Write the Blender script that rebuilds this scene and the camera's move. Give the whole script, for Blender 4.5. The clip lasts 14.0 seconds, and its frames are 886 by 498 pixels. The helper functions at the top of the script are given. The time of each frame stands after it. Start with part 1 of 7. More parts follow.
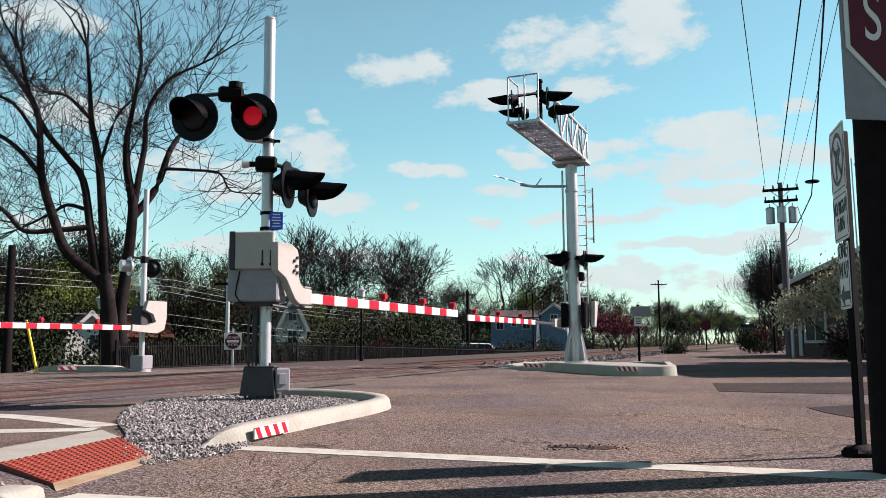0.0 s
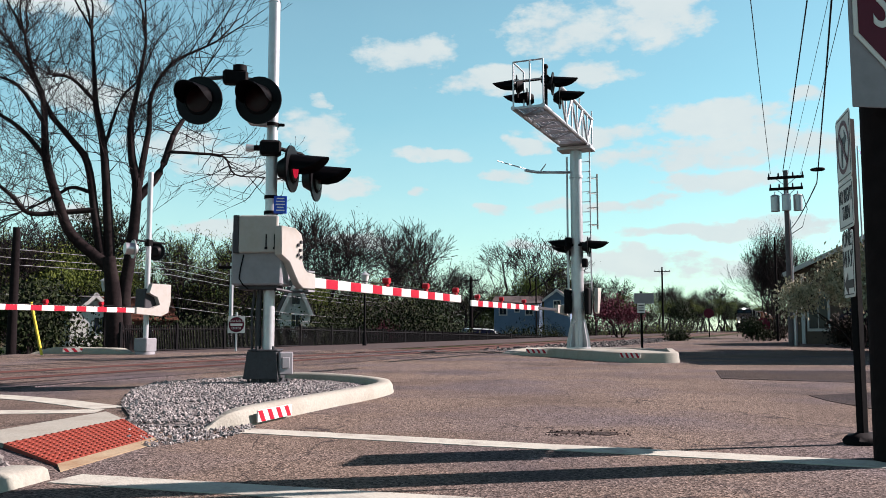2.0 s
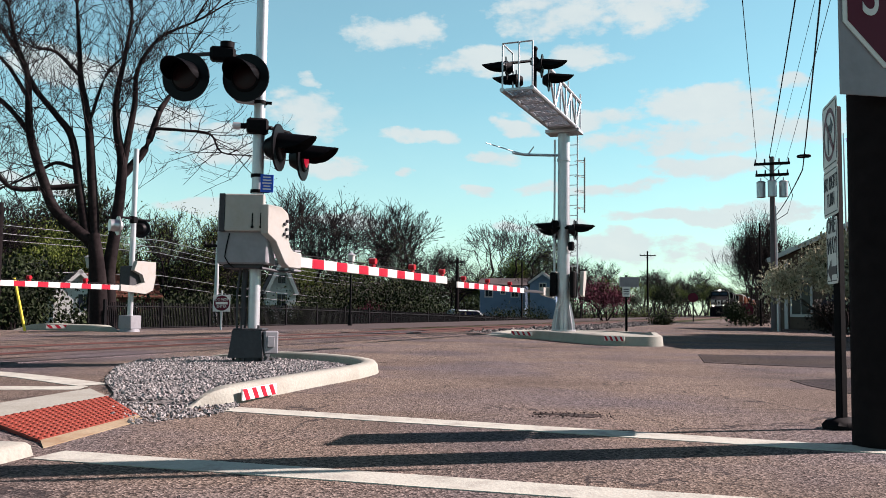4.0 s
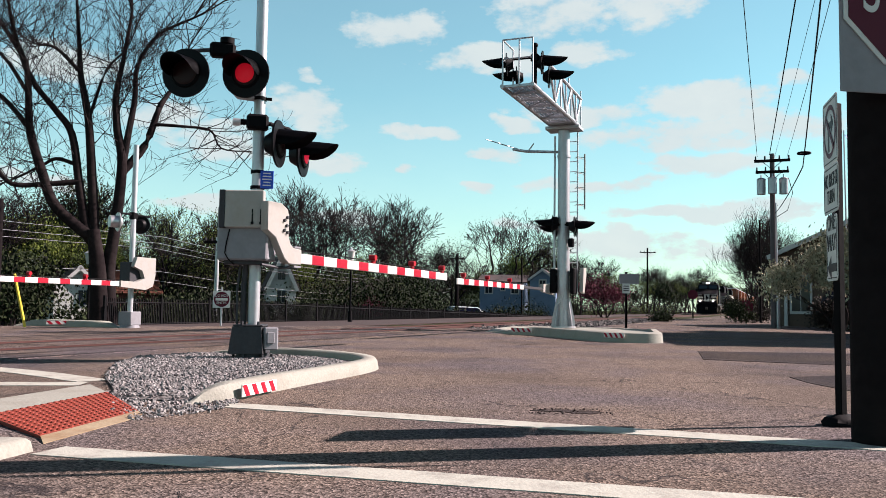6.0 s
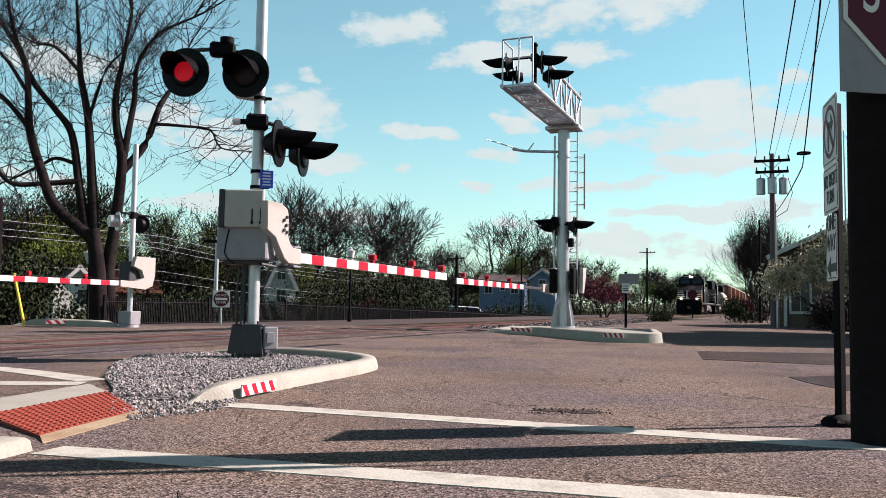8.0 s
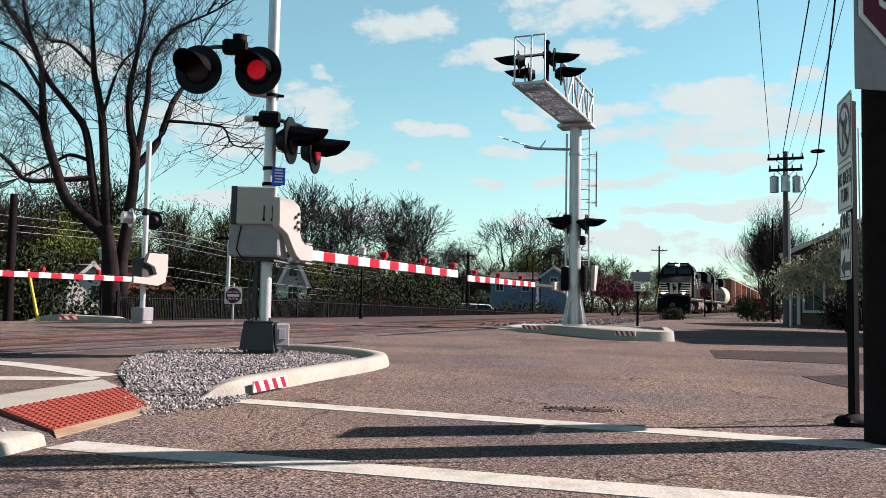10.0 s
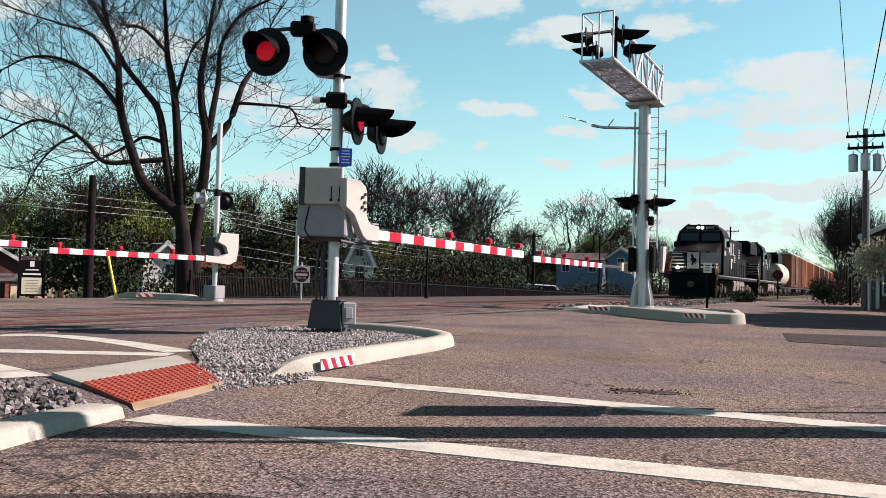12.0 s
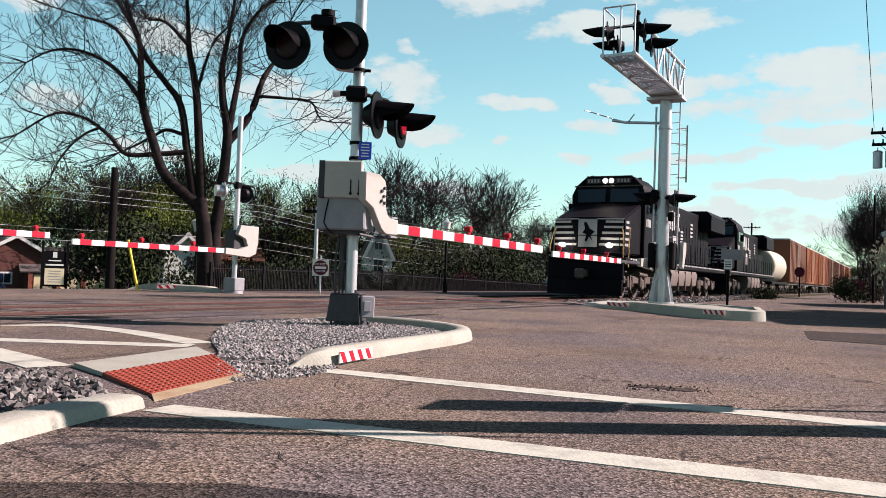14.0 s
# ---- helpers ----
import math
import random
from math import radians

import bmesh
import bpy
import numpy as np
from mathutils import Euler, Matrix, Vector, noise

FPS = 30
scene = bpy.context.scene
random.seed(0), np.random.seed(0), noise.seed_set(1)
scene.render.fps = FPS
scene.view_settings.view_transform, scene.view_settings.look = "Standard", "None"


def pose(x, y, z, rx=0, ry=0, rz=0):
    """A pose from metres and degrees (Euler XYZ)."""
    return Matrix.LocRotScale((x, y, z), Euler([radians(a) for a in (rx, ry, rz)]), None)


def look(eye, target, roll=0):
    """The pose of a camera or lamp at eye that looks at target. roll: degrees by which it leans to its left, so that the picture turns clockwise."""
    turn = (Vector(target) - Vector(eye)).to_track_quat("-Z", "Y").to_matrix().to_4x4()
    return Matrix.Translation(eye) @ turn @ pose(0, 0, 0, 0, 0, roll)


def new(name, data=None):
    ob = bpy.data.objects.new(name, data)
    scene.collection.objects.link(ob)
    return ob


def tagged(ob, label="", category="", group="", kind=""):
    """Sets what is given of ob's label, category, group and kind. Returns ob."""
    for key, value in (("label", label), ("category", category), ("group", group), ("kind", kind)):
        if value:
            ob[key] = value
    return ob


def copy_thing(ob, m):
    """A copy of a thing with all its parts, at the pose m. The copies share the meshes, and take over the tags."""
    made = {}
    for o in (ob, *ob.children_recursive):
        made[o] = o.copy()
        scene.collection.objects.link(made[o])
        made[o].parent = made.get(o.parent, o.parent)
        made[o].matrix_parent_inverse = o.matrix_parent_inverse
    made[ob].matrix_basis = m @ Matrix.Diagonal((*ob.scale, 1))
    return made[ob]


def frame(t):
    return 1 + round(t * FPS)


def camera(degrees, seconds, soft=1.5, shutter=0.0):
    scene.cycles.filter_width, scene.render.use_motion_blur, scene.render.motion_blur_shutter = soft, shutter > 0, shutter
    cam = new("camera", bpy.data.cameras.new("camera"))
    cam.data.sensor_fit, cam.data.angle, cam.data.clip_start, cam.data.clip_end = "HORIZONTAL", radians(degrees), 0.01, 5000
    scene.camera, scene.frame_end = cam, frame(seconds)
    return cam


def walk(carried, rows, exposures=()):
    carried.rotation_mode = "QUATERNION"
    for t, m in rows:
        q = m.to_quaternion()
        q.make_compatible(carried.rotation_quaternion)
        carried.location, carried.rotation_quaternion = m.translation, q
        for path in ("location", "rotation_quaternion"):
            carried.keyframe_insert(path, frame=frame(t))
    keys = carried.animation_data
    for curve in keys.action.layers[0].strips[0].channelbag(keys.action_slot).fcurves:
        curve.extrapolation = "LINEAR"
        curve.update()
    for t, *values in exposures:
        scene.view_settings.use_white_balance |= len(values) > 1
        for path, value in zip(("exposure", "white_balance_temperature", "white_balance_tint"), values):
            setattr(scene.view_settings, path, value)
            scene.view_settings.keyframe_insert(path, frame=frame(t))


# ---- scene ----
# Street level: a skewed single-track level crossing; the track runs at TRACK degrees from +y.
CAMERA_HEIGHT = 0.68
TRACK = 22.7
SIN, COS = math.sin(radians(TRACK)), math.cos(radians(TRACK))


def rail(s, p, z=0.0):
    """World place s metres along the track and p metres to the camera's side of it."""
    return Vector((s * SIN + p * COS, s * COS - p * SIN, z))


CAMERA_ROWS = [
    (0.0, 96.400, 0.450, 0.000),
    (0.5, 96.503, 0.492, 0.123),
    (1.0, 96.183, 0.211, -0.020),
    (1.5, 95.815, 0.013, 0.197),
    (2.0, 95.399, -0.010, 0.202),
    (2.5, 94.712, -0.094, -0.237),
    (3.0, 94.382, -0.414, -0.537),
    (5.5, 93.958, -0.826, -0.818),
    (6.0, 93.897, -0.807, -0.777),
    (6.5, 93.911, -0.839, -0.742),
    (7.0, 93.915, -0.827, -0.726),
    (7.5, 93.897, -0.848, -0.807),
    (10.0, 93.690, -1.081, -0.039),
    (10.5, 93.371, -1.138, 0.787),
    (11.0, 93.239, -1.177, 1.856),
    (11.5, 92.579, -1.332, 3.284),
    (12.0, 92.247, -1.464, 4.394),
    (12.5, 92.079, -1.624, 4.925),
    (13.0, 92.038, -1.725, 5.193),
    (13.5, 91.903, -1.848, 5.459),
    (14.0, 91.815, -1.965, 5.650),
]
cam = camera(55.5, 14.0, soft=0.65)
walk(cam, [(t, pose(0, 0, CAMERA_HEIGHT, rx, ry, rz)) for t, rx, ry, rz in CAMERA_ROWS],
     exposures=[(0.0, 1.45, 6150, 19), (14.0, 1.5, 6250, 20)])

# ---- world, sun ----
SUN_AZ, SUN_EL = 77.5, 33.5   # degrees clockwise from +y, and above the horizon


def make_world():
    world = bpy.data.worlds.new("sky")
    scene.world = world
    world.use_nodes = True
    nt = world.node_tree
    N, L = nt.nodes, nt.links
    N.clear()

    def math_node(op, a, b=None, c=None):
        n = N.new("ShaderNodeMath")
        n.operation = op
        for i, v in enumerate((a, b, c)):
            if v is None:
                continue
            if isinstance(v, (int, float)):
                n.inputs[i].default_value = v
            else:
                L.new(v, n.inputs[i])
        return n.outputs[0]

    out = N.new("ShaderNodeOutputWorld")
    bg = N.new("ShaderNodeBackground")
    sky = N.new("ShaderNodeTexSky")
    sky.sky_type = "NISHITA"
    sky.sun_disc = False
    sky.sun_elevation = radians(SUN_EL)
    sky.sun_rotation = radians(SUN_AZ)
    sky.altitude = 200
    sky.air_density, sky.dust_density, sky.ozone_density = 1.0, 0.3, 1.0
    tint = N.new("ShaderNodeMix")
    tint.data_type, tint.blend_type = "RGBA", "MULTIPLY"
    tint.inputs[0].default_value = 1.0
    L.new(sky.outputs[0], tint.inputs[6])
    tc = N.new("ShaderNodeTexCoord")
    sep = N.new("ShaderNodeSeparateXYZ")
    L.new(tc.outputs["Generated"], sep.inputs[0])
    az = math_node("MULTIPLY", math_node("ARCTAN2", sep.outputs[0], sep.outputs[1]), 57.2958)
    el = math_node("MULTIPLY", math_node("ARCSINE", sep.outputs[2]), 57.2958)
    # haze near the horizon, a deep clear blue overhead
    deep = N.new("ShaderNodeMapRange")
    deep.interpolation_type = "SMOOTHSTEP"
    deep.inputs["From Min"].default_value, deep.inputs["From Max"].default_value = 20.0, 42.0
    L.new(el, deep.inputs["Value"])
    air = N.new("ShaderNodeMix")
    air.data_type = "RGBA"
    air.inputs[6].default_value, air.inputs[7].default_value = (1.46, 2.26, 1.72, 1), (0.28, 0.23, 0.46, 1)
    L.new(deep.outputs[0], air.inputs[0])
    L.new(air.outputs[2], tint.inputs[7])
    flat = N.new("ShaderNodeCombineXYZ")
    L.new(math_node("MULTIPLY", az, 0.55), flat.inputs[0])
    L.new(el, flat.inputs[1])
    warp = N.new("ShaderNodeTexNoise")
    warp.inputs["Scale"].default_value = 0.33
    warp.inputs["Detail"].default_value = 6
    warp.inputs["Roughness"].default_value = 0.62
    L.new(flat.outputs[0], warp.inputs["Vector"])
    fine = N.new("ShaderNodeTexNoise")
    fine.inputs["Scale"].default_value = 0.16
    fine.inputs["Detail"].default_value = 5
    L.new(flat.outputs[0], fine.inputs["Vector"])
    # cumulus: azimuth, elevation, half width, half height
    clouds = [(-2.5, 18.3, 4.0, 1.3), (3.3, 16.4, 5.0, 1.0), (8.1, 19.6, 4.5, 2.2), (14.4, 20.7, 3.4, 2.6), (10.0, 17.1, 3.2, 0.9), (-0.5, 11.7, 3.2, 0.6),
              (4.0, 10.5, 2.2, 0.8), (5.6, 12.1, 1.5, 0.5), (15.6, 11.3, 6.0, 1.3), (22.5, 11.6, 4.5, 1.4), (11.2, 8.3, 6.0, 0.6), (3.3, 8.0, 1.6, 0.45),
              (-8.6, 13.2, 2.8, 1.7), (-7.0, 9.6, 3.0, 0.8), (-1.7, 9.2, 0.6, 0.4), (-14.4, 10.5, 4.0, 1.3), (-18.0, 12.0, 4.0, 1.3), (-24.0, 14.5, 4.0, 1.3),
              (-26.0, 20.0, 3.2, 1.3), (-16.0, 6.6, 3.0, 0.6), (13.8, 4.1, 8.0, 1.3), (-6.0, 6.0, 4.5, 0.6), (23.5, 14.6, 1.6, 0.7), (-8.4, 15.2, 0.9, 0.5),
              (-31.0, 10.0, 4.0, 1.0), (-33.0, 16.0, 4.0, 1.2), (-26.0, 7.5, 4.0, 0.7), (22.0, 6.5, 6.0, 0.8),
              (18.5, 13.4, 5.5, 1.2), (17.5, 9.4, 5.0, 0.9), (10.0, 12.9, 4.5, 0.9), (16.0, 6.4, 6.0, 0.7), (7.0, 5.8, 4.0, 0.6)]
    drift = N.new("ShaderNodeTexNoise")
    drift.inputs["Scale"].default_value = 0.42
    drift.inputs["Detail"].default_value = 5
    L.new(flat.outputs[0], drift.inputs["Vector"])
    shift = N.new("ShaderNodeSeparateColor")
    L.new(drift.outputs["Color"], shift.inputs[0])
    az0, el0 = az, el
    az = math_node("ADD", az, math_node("MULTIPLY", math_node("SUBTRACT", shift.outputs[0], 0.5), 5.0))
    el = math_node("ADD", el, math_node("MULTIPLY", math_node("SUBTRACT", shift.outputs[1], 0.5), 2.6))
    best = None
    for ca, ce, w, h in clouds:
        d2 = math_node("ADD", math_node("POWER", math_node("MULTIPLY", math_node("SUBTRACT", az, ca), 1 / w), 2),
                       math_node("POWER", math_node("MULTIPLY", math_node("SUBTRACT", el, ce), 1 / h), 2))
        blob = math_node("SUBTRACT", 1.0, d2)
        best = blob if best is None else math_node("MAXIMUM", best, blob)
    # the rest of the sky carries broken cloud too
    away = math_node("MULTIPLY", math_node("SUBTRACT", math_node("ABSOLUTE", az), 33.0), 0.2)
    high = math_node("MULTIPLY", math_node("SUBTRACT", el, 25.0), 0.2)
    rest = math_node("MINIMUM", math_node("MAXIMUM", away, high), 1.0)
    broken = math_node("ADD", math_node("MULTIPLY", math_node("SUBTRACT", fine.outputs[0], 0.5), 6.0), -2.2)
    rest = math_node("MINIMUM", math_node("SUBTRACT", rest, 0.6), broken)
    best = math_node("MAXIMUM", math_node("MAXIMUM", best, rest), -1.4)
    wisp = N.new("ShaderNodeTexNoise")
    wisp.inputs["Scale"].default_value, wisp.inputs["Detail"].default_value, wisp.inputs["Roughness"].default_value = 1.1, 6, 0.6
    L.new(flat.outputs[0], wisp.inputs["Vector"])
    best = math_node("ADD", best, math_node("MULTIPLY", math_node("SUBTRACT", wisp.outputs[0], 0.5), 1.6))
    field = math_node("ADD", best, math_node("MULTIPLY", math_node("SUBTRACT", warp.outputs[0], 0.5), 3.4))
    ramp = N.new("ShaderNodeMapRange")
    ramp.interpolation_type = "SMOOTHSTEP"
    ramp.inputs["From Min"].default_value = -0.2
    ramp.inputs["From Max"].default_value = 0.85
    L.new(field, ramp.inputs["Value"])
    veil = math_node("MULTIPLY", math_node("SUBTRACT", 1.0, math_node("MINIMUM", math_node("MULTIPLY", math_node("ABSOLUTE", el0), 0.07), 1.0)), 0.4)
    cover = math_node("MINIMUM", math_node("MAXIMUM", math_node("MULTIPLY", ramp.outputs[0], 0.94), math_node("ADD", veil, 0.12)), 1.0)
    lit = N.new("ShaderNodeMix")
    lit.data_type = "RGBA"
    lit.inputs[6].default_value = (6.9, 8.2, 7.9, 1)
    lit.inputs[7].default_value = (9.2, 10.0, 8.8, 1)
    L.new(warp.outputs[0], lit.inputs[0])
    mix = N.new("ShaderNodeMix")
    mix.data_type = "RGBA"
    L.new(cover, mix.inputs[0])
    L.new(tint.outputs[2], mix.inputs[6])
    L.new(lit.outputs[2], mix.inputs[7])
    L.new(mix.outputs[2], bg.inputs["Color"])
    bg.inputs["Strength"].default_value = 0.032
    L.new(bg.outputs[0], out.inputs["Surface"])


make_world()
sun = new("sun", bpy.data.lights.new("sun", "SUN"))
sun.data.energy, sun.data.angle, sun.data.color = 5.0, radians(0.53), (1.0, 0.84, 0.74)
ce = math.cos(radians(SUN_EL))
sun_from = Vector((math.sin(radians(SUN_AZ)) * ce, math.cos(radians(SUN_AZ)) * ce, math.sin(radians(SUN_EL)))) * 60
sun.matrix_world = look(sun_from, (0, 0, 0))


# ---- materials ----
def mat(name, base, rough=0.6, metal=0.0, vary=0.25, grain=30.0, stain=2.0, stain_color=None, stain_amount=0.35, bump=0.15, emit=0.0, spec=0.18):
    """A surface with fine grain, broad stains and relief."""
    m = bpy.data.materials.new(name)
    m.use_nodes = True
    nt = m.node_tree
    N, L = nt.nodes, nt.links
    b = N["Principled BSDF"]
    b.inputs["Roughness"].default_value, b.inputs["Metallic"].default_value = rough, metal
    b.inputs["Specular IOR Level"].default_value = spec
    tc = N.new("ShaderNodeTexCoord")
    n1, n2 = N.new("ShaderNodeTexNoise"), N.new("ShaderNodeTexNoise")
    n1.inputs["Scale"].default_value, n1.inputs["Detail"].default_value = grain, 4
    n2.inputs["Scale"].default_value, n2.inputs["Detail"].default_value = stain, 6
    n2.inputs["Roughness"].default_value = 0.65
    for n in (n1, n2):
        L.new(tc.outputs["Object"], n.inputs["Vector"])
    c1 = N.new("ShaderNodeMix")
    c1.data_type = "RGBA"
    c1.inputs[6].default_value = (*[max(0, c * (1 - vary)) for c in base], 1)
    c1.inputs[7].default_value = (*[min(1, c * (1 + vary)) for c in base], 1)
    L.new(n1.outputs[0], c1.inputs[0])
    ramp = N.new("ShaderNodeMapRange")
    ramp.inputs["From Min"].default_value, ramp.inputs["From Max"].default_value = 0.48, 0.72
    ramp.inputs["To Max"].default_value = stain_amount
    L.new(n2.outputs[0], ramp.inputs["Value"])
    c2 = N.new("ShaderNodeMix")
    c2.data_type = "RGBA"
    L.new(ramp.outputs[0], c2.inputs[0])
    L.new(c1.outputs[2], c2.inputs[6])
    c2.inputs[7].default_value = (*(stain_color or [c * 0.5 for c in base]), 1)
    L.new(c2.outputs[2], b.inputs["Base Color"])
    if bump:
        bp = N.new("ShaderNodeBump")
        bp.inputs["Strength"].default_value, bp.inputs["Distance"].default_value = bump, 0.02
        L.new(n1.outputs[0], bp.inputs["Height"])
        L.new(bp.outputs[0], b.inputs["Normal"])
    if emit:
        b.inputs["Emission Color"].default_value = (*base, 1)
        b.inputs["Emission Strength"].default_value = emit
    return m


def asphalt(name, light, dark, aggregate, patch_scale=0.35):
    """Worn asphalt: aggregate speckle, tar patches and hairline cracks."""
    m = mat(name, light, 0.95, vary=0.0, bump=0, spec=0.06)
    nt = m.node_tree
    N, L = nt.nodes, nt.links
    b = N["Principled BSDF"]
    tc = [n for n in N if n.type == "TEX_COORD"][0]
    vor = N.new("ShaderNodeTexVoronoi")
    vor.inputs["Scale"].default_value = aggregate
    L.new(tc.outputs["Object"], vor.inputs["Vector"])
    sp = N.new("ShaderNodeMix")
    sp.data_type = "RGBA"
    sp.inputs[6].default_value = (*[c * 0.25 for c in light], 1)
    sp.inputs[7].default_value = (*[c * 1.75 for c in light], 1)
    sh = N.new("ShaderNodeSeparateColor")
    L.new(vor.outputs["Color"], sh.inputs[0])
    L.new(sh.outputs[0], sp.inputs[0])
    mid = N.new("ShaderNodeTexNoise")
    mid.inputs["Scale"].default_value, mid.inputs["Detail"].default_value, mid.inputs["Roughness"].default_value = 38.0, 8, 0.8
    L.new(tc.outputs["Object"], mid.inputs["Vector"])
    worn = N.new("ShaderNodeMapRange")
    worn.inputs["From Min"].default_value, worn.inputs["From Max"].default_value = 0.36, 0.64
    worn.inputs["To Min"].default_value, worn.inputs["To Max"].default_value = 0.35, 1.6
    L.new(mid.outputs[0], worn.inputs["Value"])
    tone = N.new("ShaderNodeMix")
    tone.data_type, tone.blend_type = "RGBA", "MULTIPLY"
    tone.inputs[0].default_value = 1.0
    L.new(sp.outputs[2], tone.inputs[6])
    L.new(worn.outputs[0], tone.inputs[7])
    sp = tone
    pat = N.new("ShaderNodeTexNoise")
    pat.inputs["Scale"].default_value, pat.inputs["Detail"].default_value, pat.inputs["Roughness"].default_value = patch_scale, 7, 0.6
    L.new(tc.outputs["Object"], pat.inputs["Vector"])
    r1 = N.new("ShaderNodeMapRange")
    r1.inputs["From Min"].default_value, r1.inputs["From Max"].default_value, r1.inputs["To Max"].default_value = 0.46, 0.68, 0.62
    L.new(pat.outputs[0], r1.inputs["Value"])
    c2 = N.new("ShaderNodeMix")
    c2.data_type = "RGBA"
    L.new(r1.outputs[0], c2.inputs[0])
    L.new(sp.outputs[2], c2.inputs[6])
    c2.inputs[7].default_value = (*dark, 1)
    # tan dust lies in broad drifts
    dust = N.new("ShaderNodeTexNoise")
    dust.inputs["Scale"].default_value, dust.inputs["Detail"].default_value = 0.55, 5
    shift = N.new("ShaderNodeVectorMath")
    shift.operation = "ADD"
    shift.inputs[1].default_value = (7.3, 2.1, 0)
    L.new(tc.outputs["Object"], shift.inputs[0])
    L.new(shift.outputs[0], dust.inputs["Vector"])
    drift = N.new("ShaderNodeMapRange")
    drift.inputs["From Min"].default_value, drift.inputs["From Max"].default_value, drift.inputs["To Max"].default_value = 0.38, 0.56, 0.75
    L.new(dust.outputs[0], drift.inputs["Value"])
    tan = N.new("ShaderNodeMix")
    tan.data_type, tan.blend_type = "RGBA", "MULTIPLY"
    L.new(drift.outputs[0], tan.inputs[0])
    L.new(c2.outputs[2], tan.inputs[6])
    tan.inputs[7].default_value = (1.40, 1.28, 0.98, 1)
    c2 = tan
    # cracks along warped cell borders
    wn = N.new("ShaderNodeTexNoise")
    wn.inputs["Scale"].default_value, wn.inputs["Detail"].default_value = 1.4, 4
    L.new(tc.outputs["Object"], wn.inputs["Vector"])
    add = N.new("ShaderNodeVectorMath")
    add.operation = "MULTIPLY_ADD"
    L.new(wn.outputs["Color"], add.inputs[0])
    add.inputs[1].default_value = (1.3, 1.3, 0)
    L.new(tc.outputs["Object"], add.inputs[2])
    cr = N.new("ShaderNodeTexVoronoi")
    cr.feature = "DISTANCE_TO_EDGE"
    cr.inputs["Scale"].default_value = 0.42
    L.new(add.outputs[0], cr.inputs["Vector"])
    r2 = N.new("ShaderNodeMapRange")
    r2.inputs["From Min"].default_value, r2.inputs["From Max"].default_value = 0.0015, 0.0055
    r2.inputs["To Min"].default_value, r2.inputs["To Max"].default_value = 0.75, 0.0
    L.new(cr.outputs["Distance"], r2.inputs["Value"])
    c3 = N.new("ShaderNodeMix")
    c3.data_type = "RGBA"
    L.new(r2.outputs[0], c3.inputs[0])
    L.new(c2.outputs[2], c3.inputs[6])
    c3.inputs[7].default_value = (0.02, 0.018, 0.02, 1)
    L.new(c3.outputs[2], b.inputs["Base Color"])
    bp = N.new("ShaderNodeBump")
    bp.inputs["Strength"].default_value, bp.inputs["Distance"].default_value = 0.6, 0.008
    L.new(vor.outputs["Distance"], bp.inputs["Height"])
    L.new(bp.outputs[0], b.inputs["Normal"])
    return m


ASPHALT = asphalt("worn_asphalt", (0.100, 0.084, 0.084), (0.038, 0.032, 0.035), 88.0)
ASPHALT_DARK = asphalt("patched_asphalt", (0.034, 0.029, 0.031), (0.018, 0.016, 0.018), 95.0)
# strong dark patches on the crossing also paint in the shadow streaks lying there
CROSSING = asphalt("crossing_asphalt", (0.098, 0.082, 0.086), (0.020, 0.018, 0.021), 90.0, 0.8)
EARTH = mat("dry_grass_and_earth", (0.032, 0.030, 0.014), 0.95, spec=0.05, vary=0.5, grain=3.0, stain=0.15, stain_color=(0.025, 0.035, 0.01), stain_amount=0.7)
CONCRETE = mat("kerb_concrete", (0.25, 0.25, 0.215), 0.85, grain=45, stain=3.0, stain_color=(0.15, 0.13, 0.10), bump=0.25)
WALK_CONCRETE = mat("pavement_concrete", (0.24, 0.22, 0.2), 0.85, grain=30, stain=1.5, bump=0.15)
PAINT_WHITE = mat("worn_road_paint", (0.36, 0.36, 0.31), 0.7, vary=0.2, grain=60, stain=5, stain_color=(0.12, 0.10, 0.09), stain_amount=0.6, bump=0.2)
GRAVEL = mat("pale_gravel", (0.15, 0.14, 0.135), 0.9, vary=0.6, grain=45, stain=6, bump=0.6)
BALLAST = mat("rail_ballast", (0.050, 0.038, 0.036), 0.95, vary=0.6, grain=14, stain=2, bump=0.8)
RUST = mat("rusted_rail_steel", (0.07, 0.032, 0.028), 0.6, 0.3, grain=25, stain=3)
STEEL = mat("worn_bright_steel", (0.45, 0.42, 0.40), 0.35, 0.9, grain=40, stain=4, bump=0.05)
TIMBER = mat("creosoted_timber", (0.02, 0.016, 0.016), 0.85, grain=12, stain=2, bump=0.4)
GALV = mat("galvanised_steel", (0.40, 0.41, 0.43), 0.42, 0.55, vary=0.12, grain=18, stain=3, stain_color=(0.27, 0.28, 0.30), bump=0.06)
GREY = mat("grey_painted_case", (0.20, 0.20, 0.215), 0.55, 0.1, vary=0.1, grain=20, stain=4, bump=0.08)
GREY_DARK = mat("dark_grey_cast_iron", (0.045, 0.045, 0.05), 0.6, 0.4, vary=0.2, grain=25, stain=5)
CASE_WHITE = mat("off_white_painted_steel", (0.30, 0.29, 0.27), 0.5, vary=0.08, grain=14, stain=3, stain_color=(0.24, 0.21, 0.16), stain_amount=0.45, bump=0.06)
ARM_WHITE = mat("white_reflective_sheeting", (0.52, 0.51, 0.49), 0.4, vary=0.04, grain=20, stain=3, stain_amount=0.15, bump=0.03)
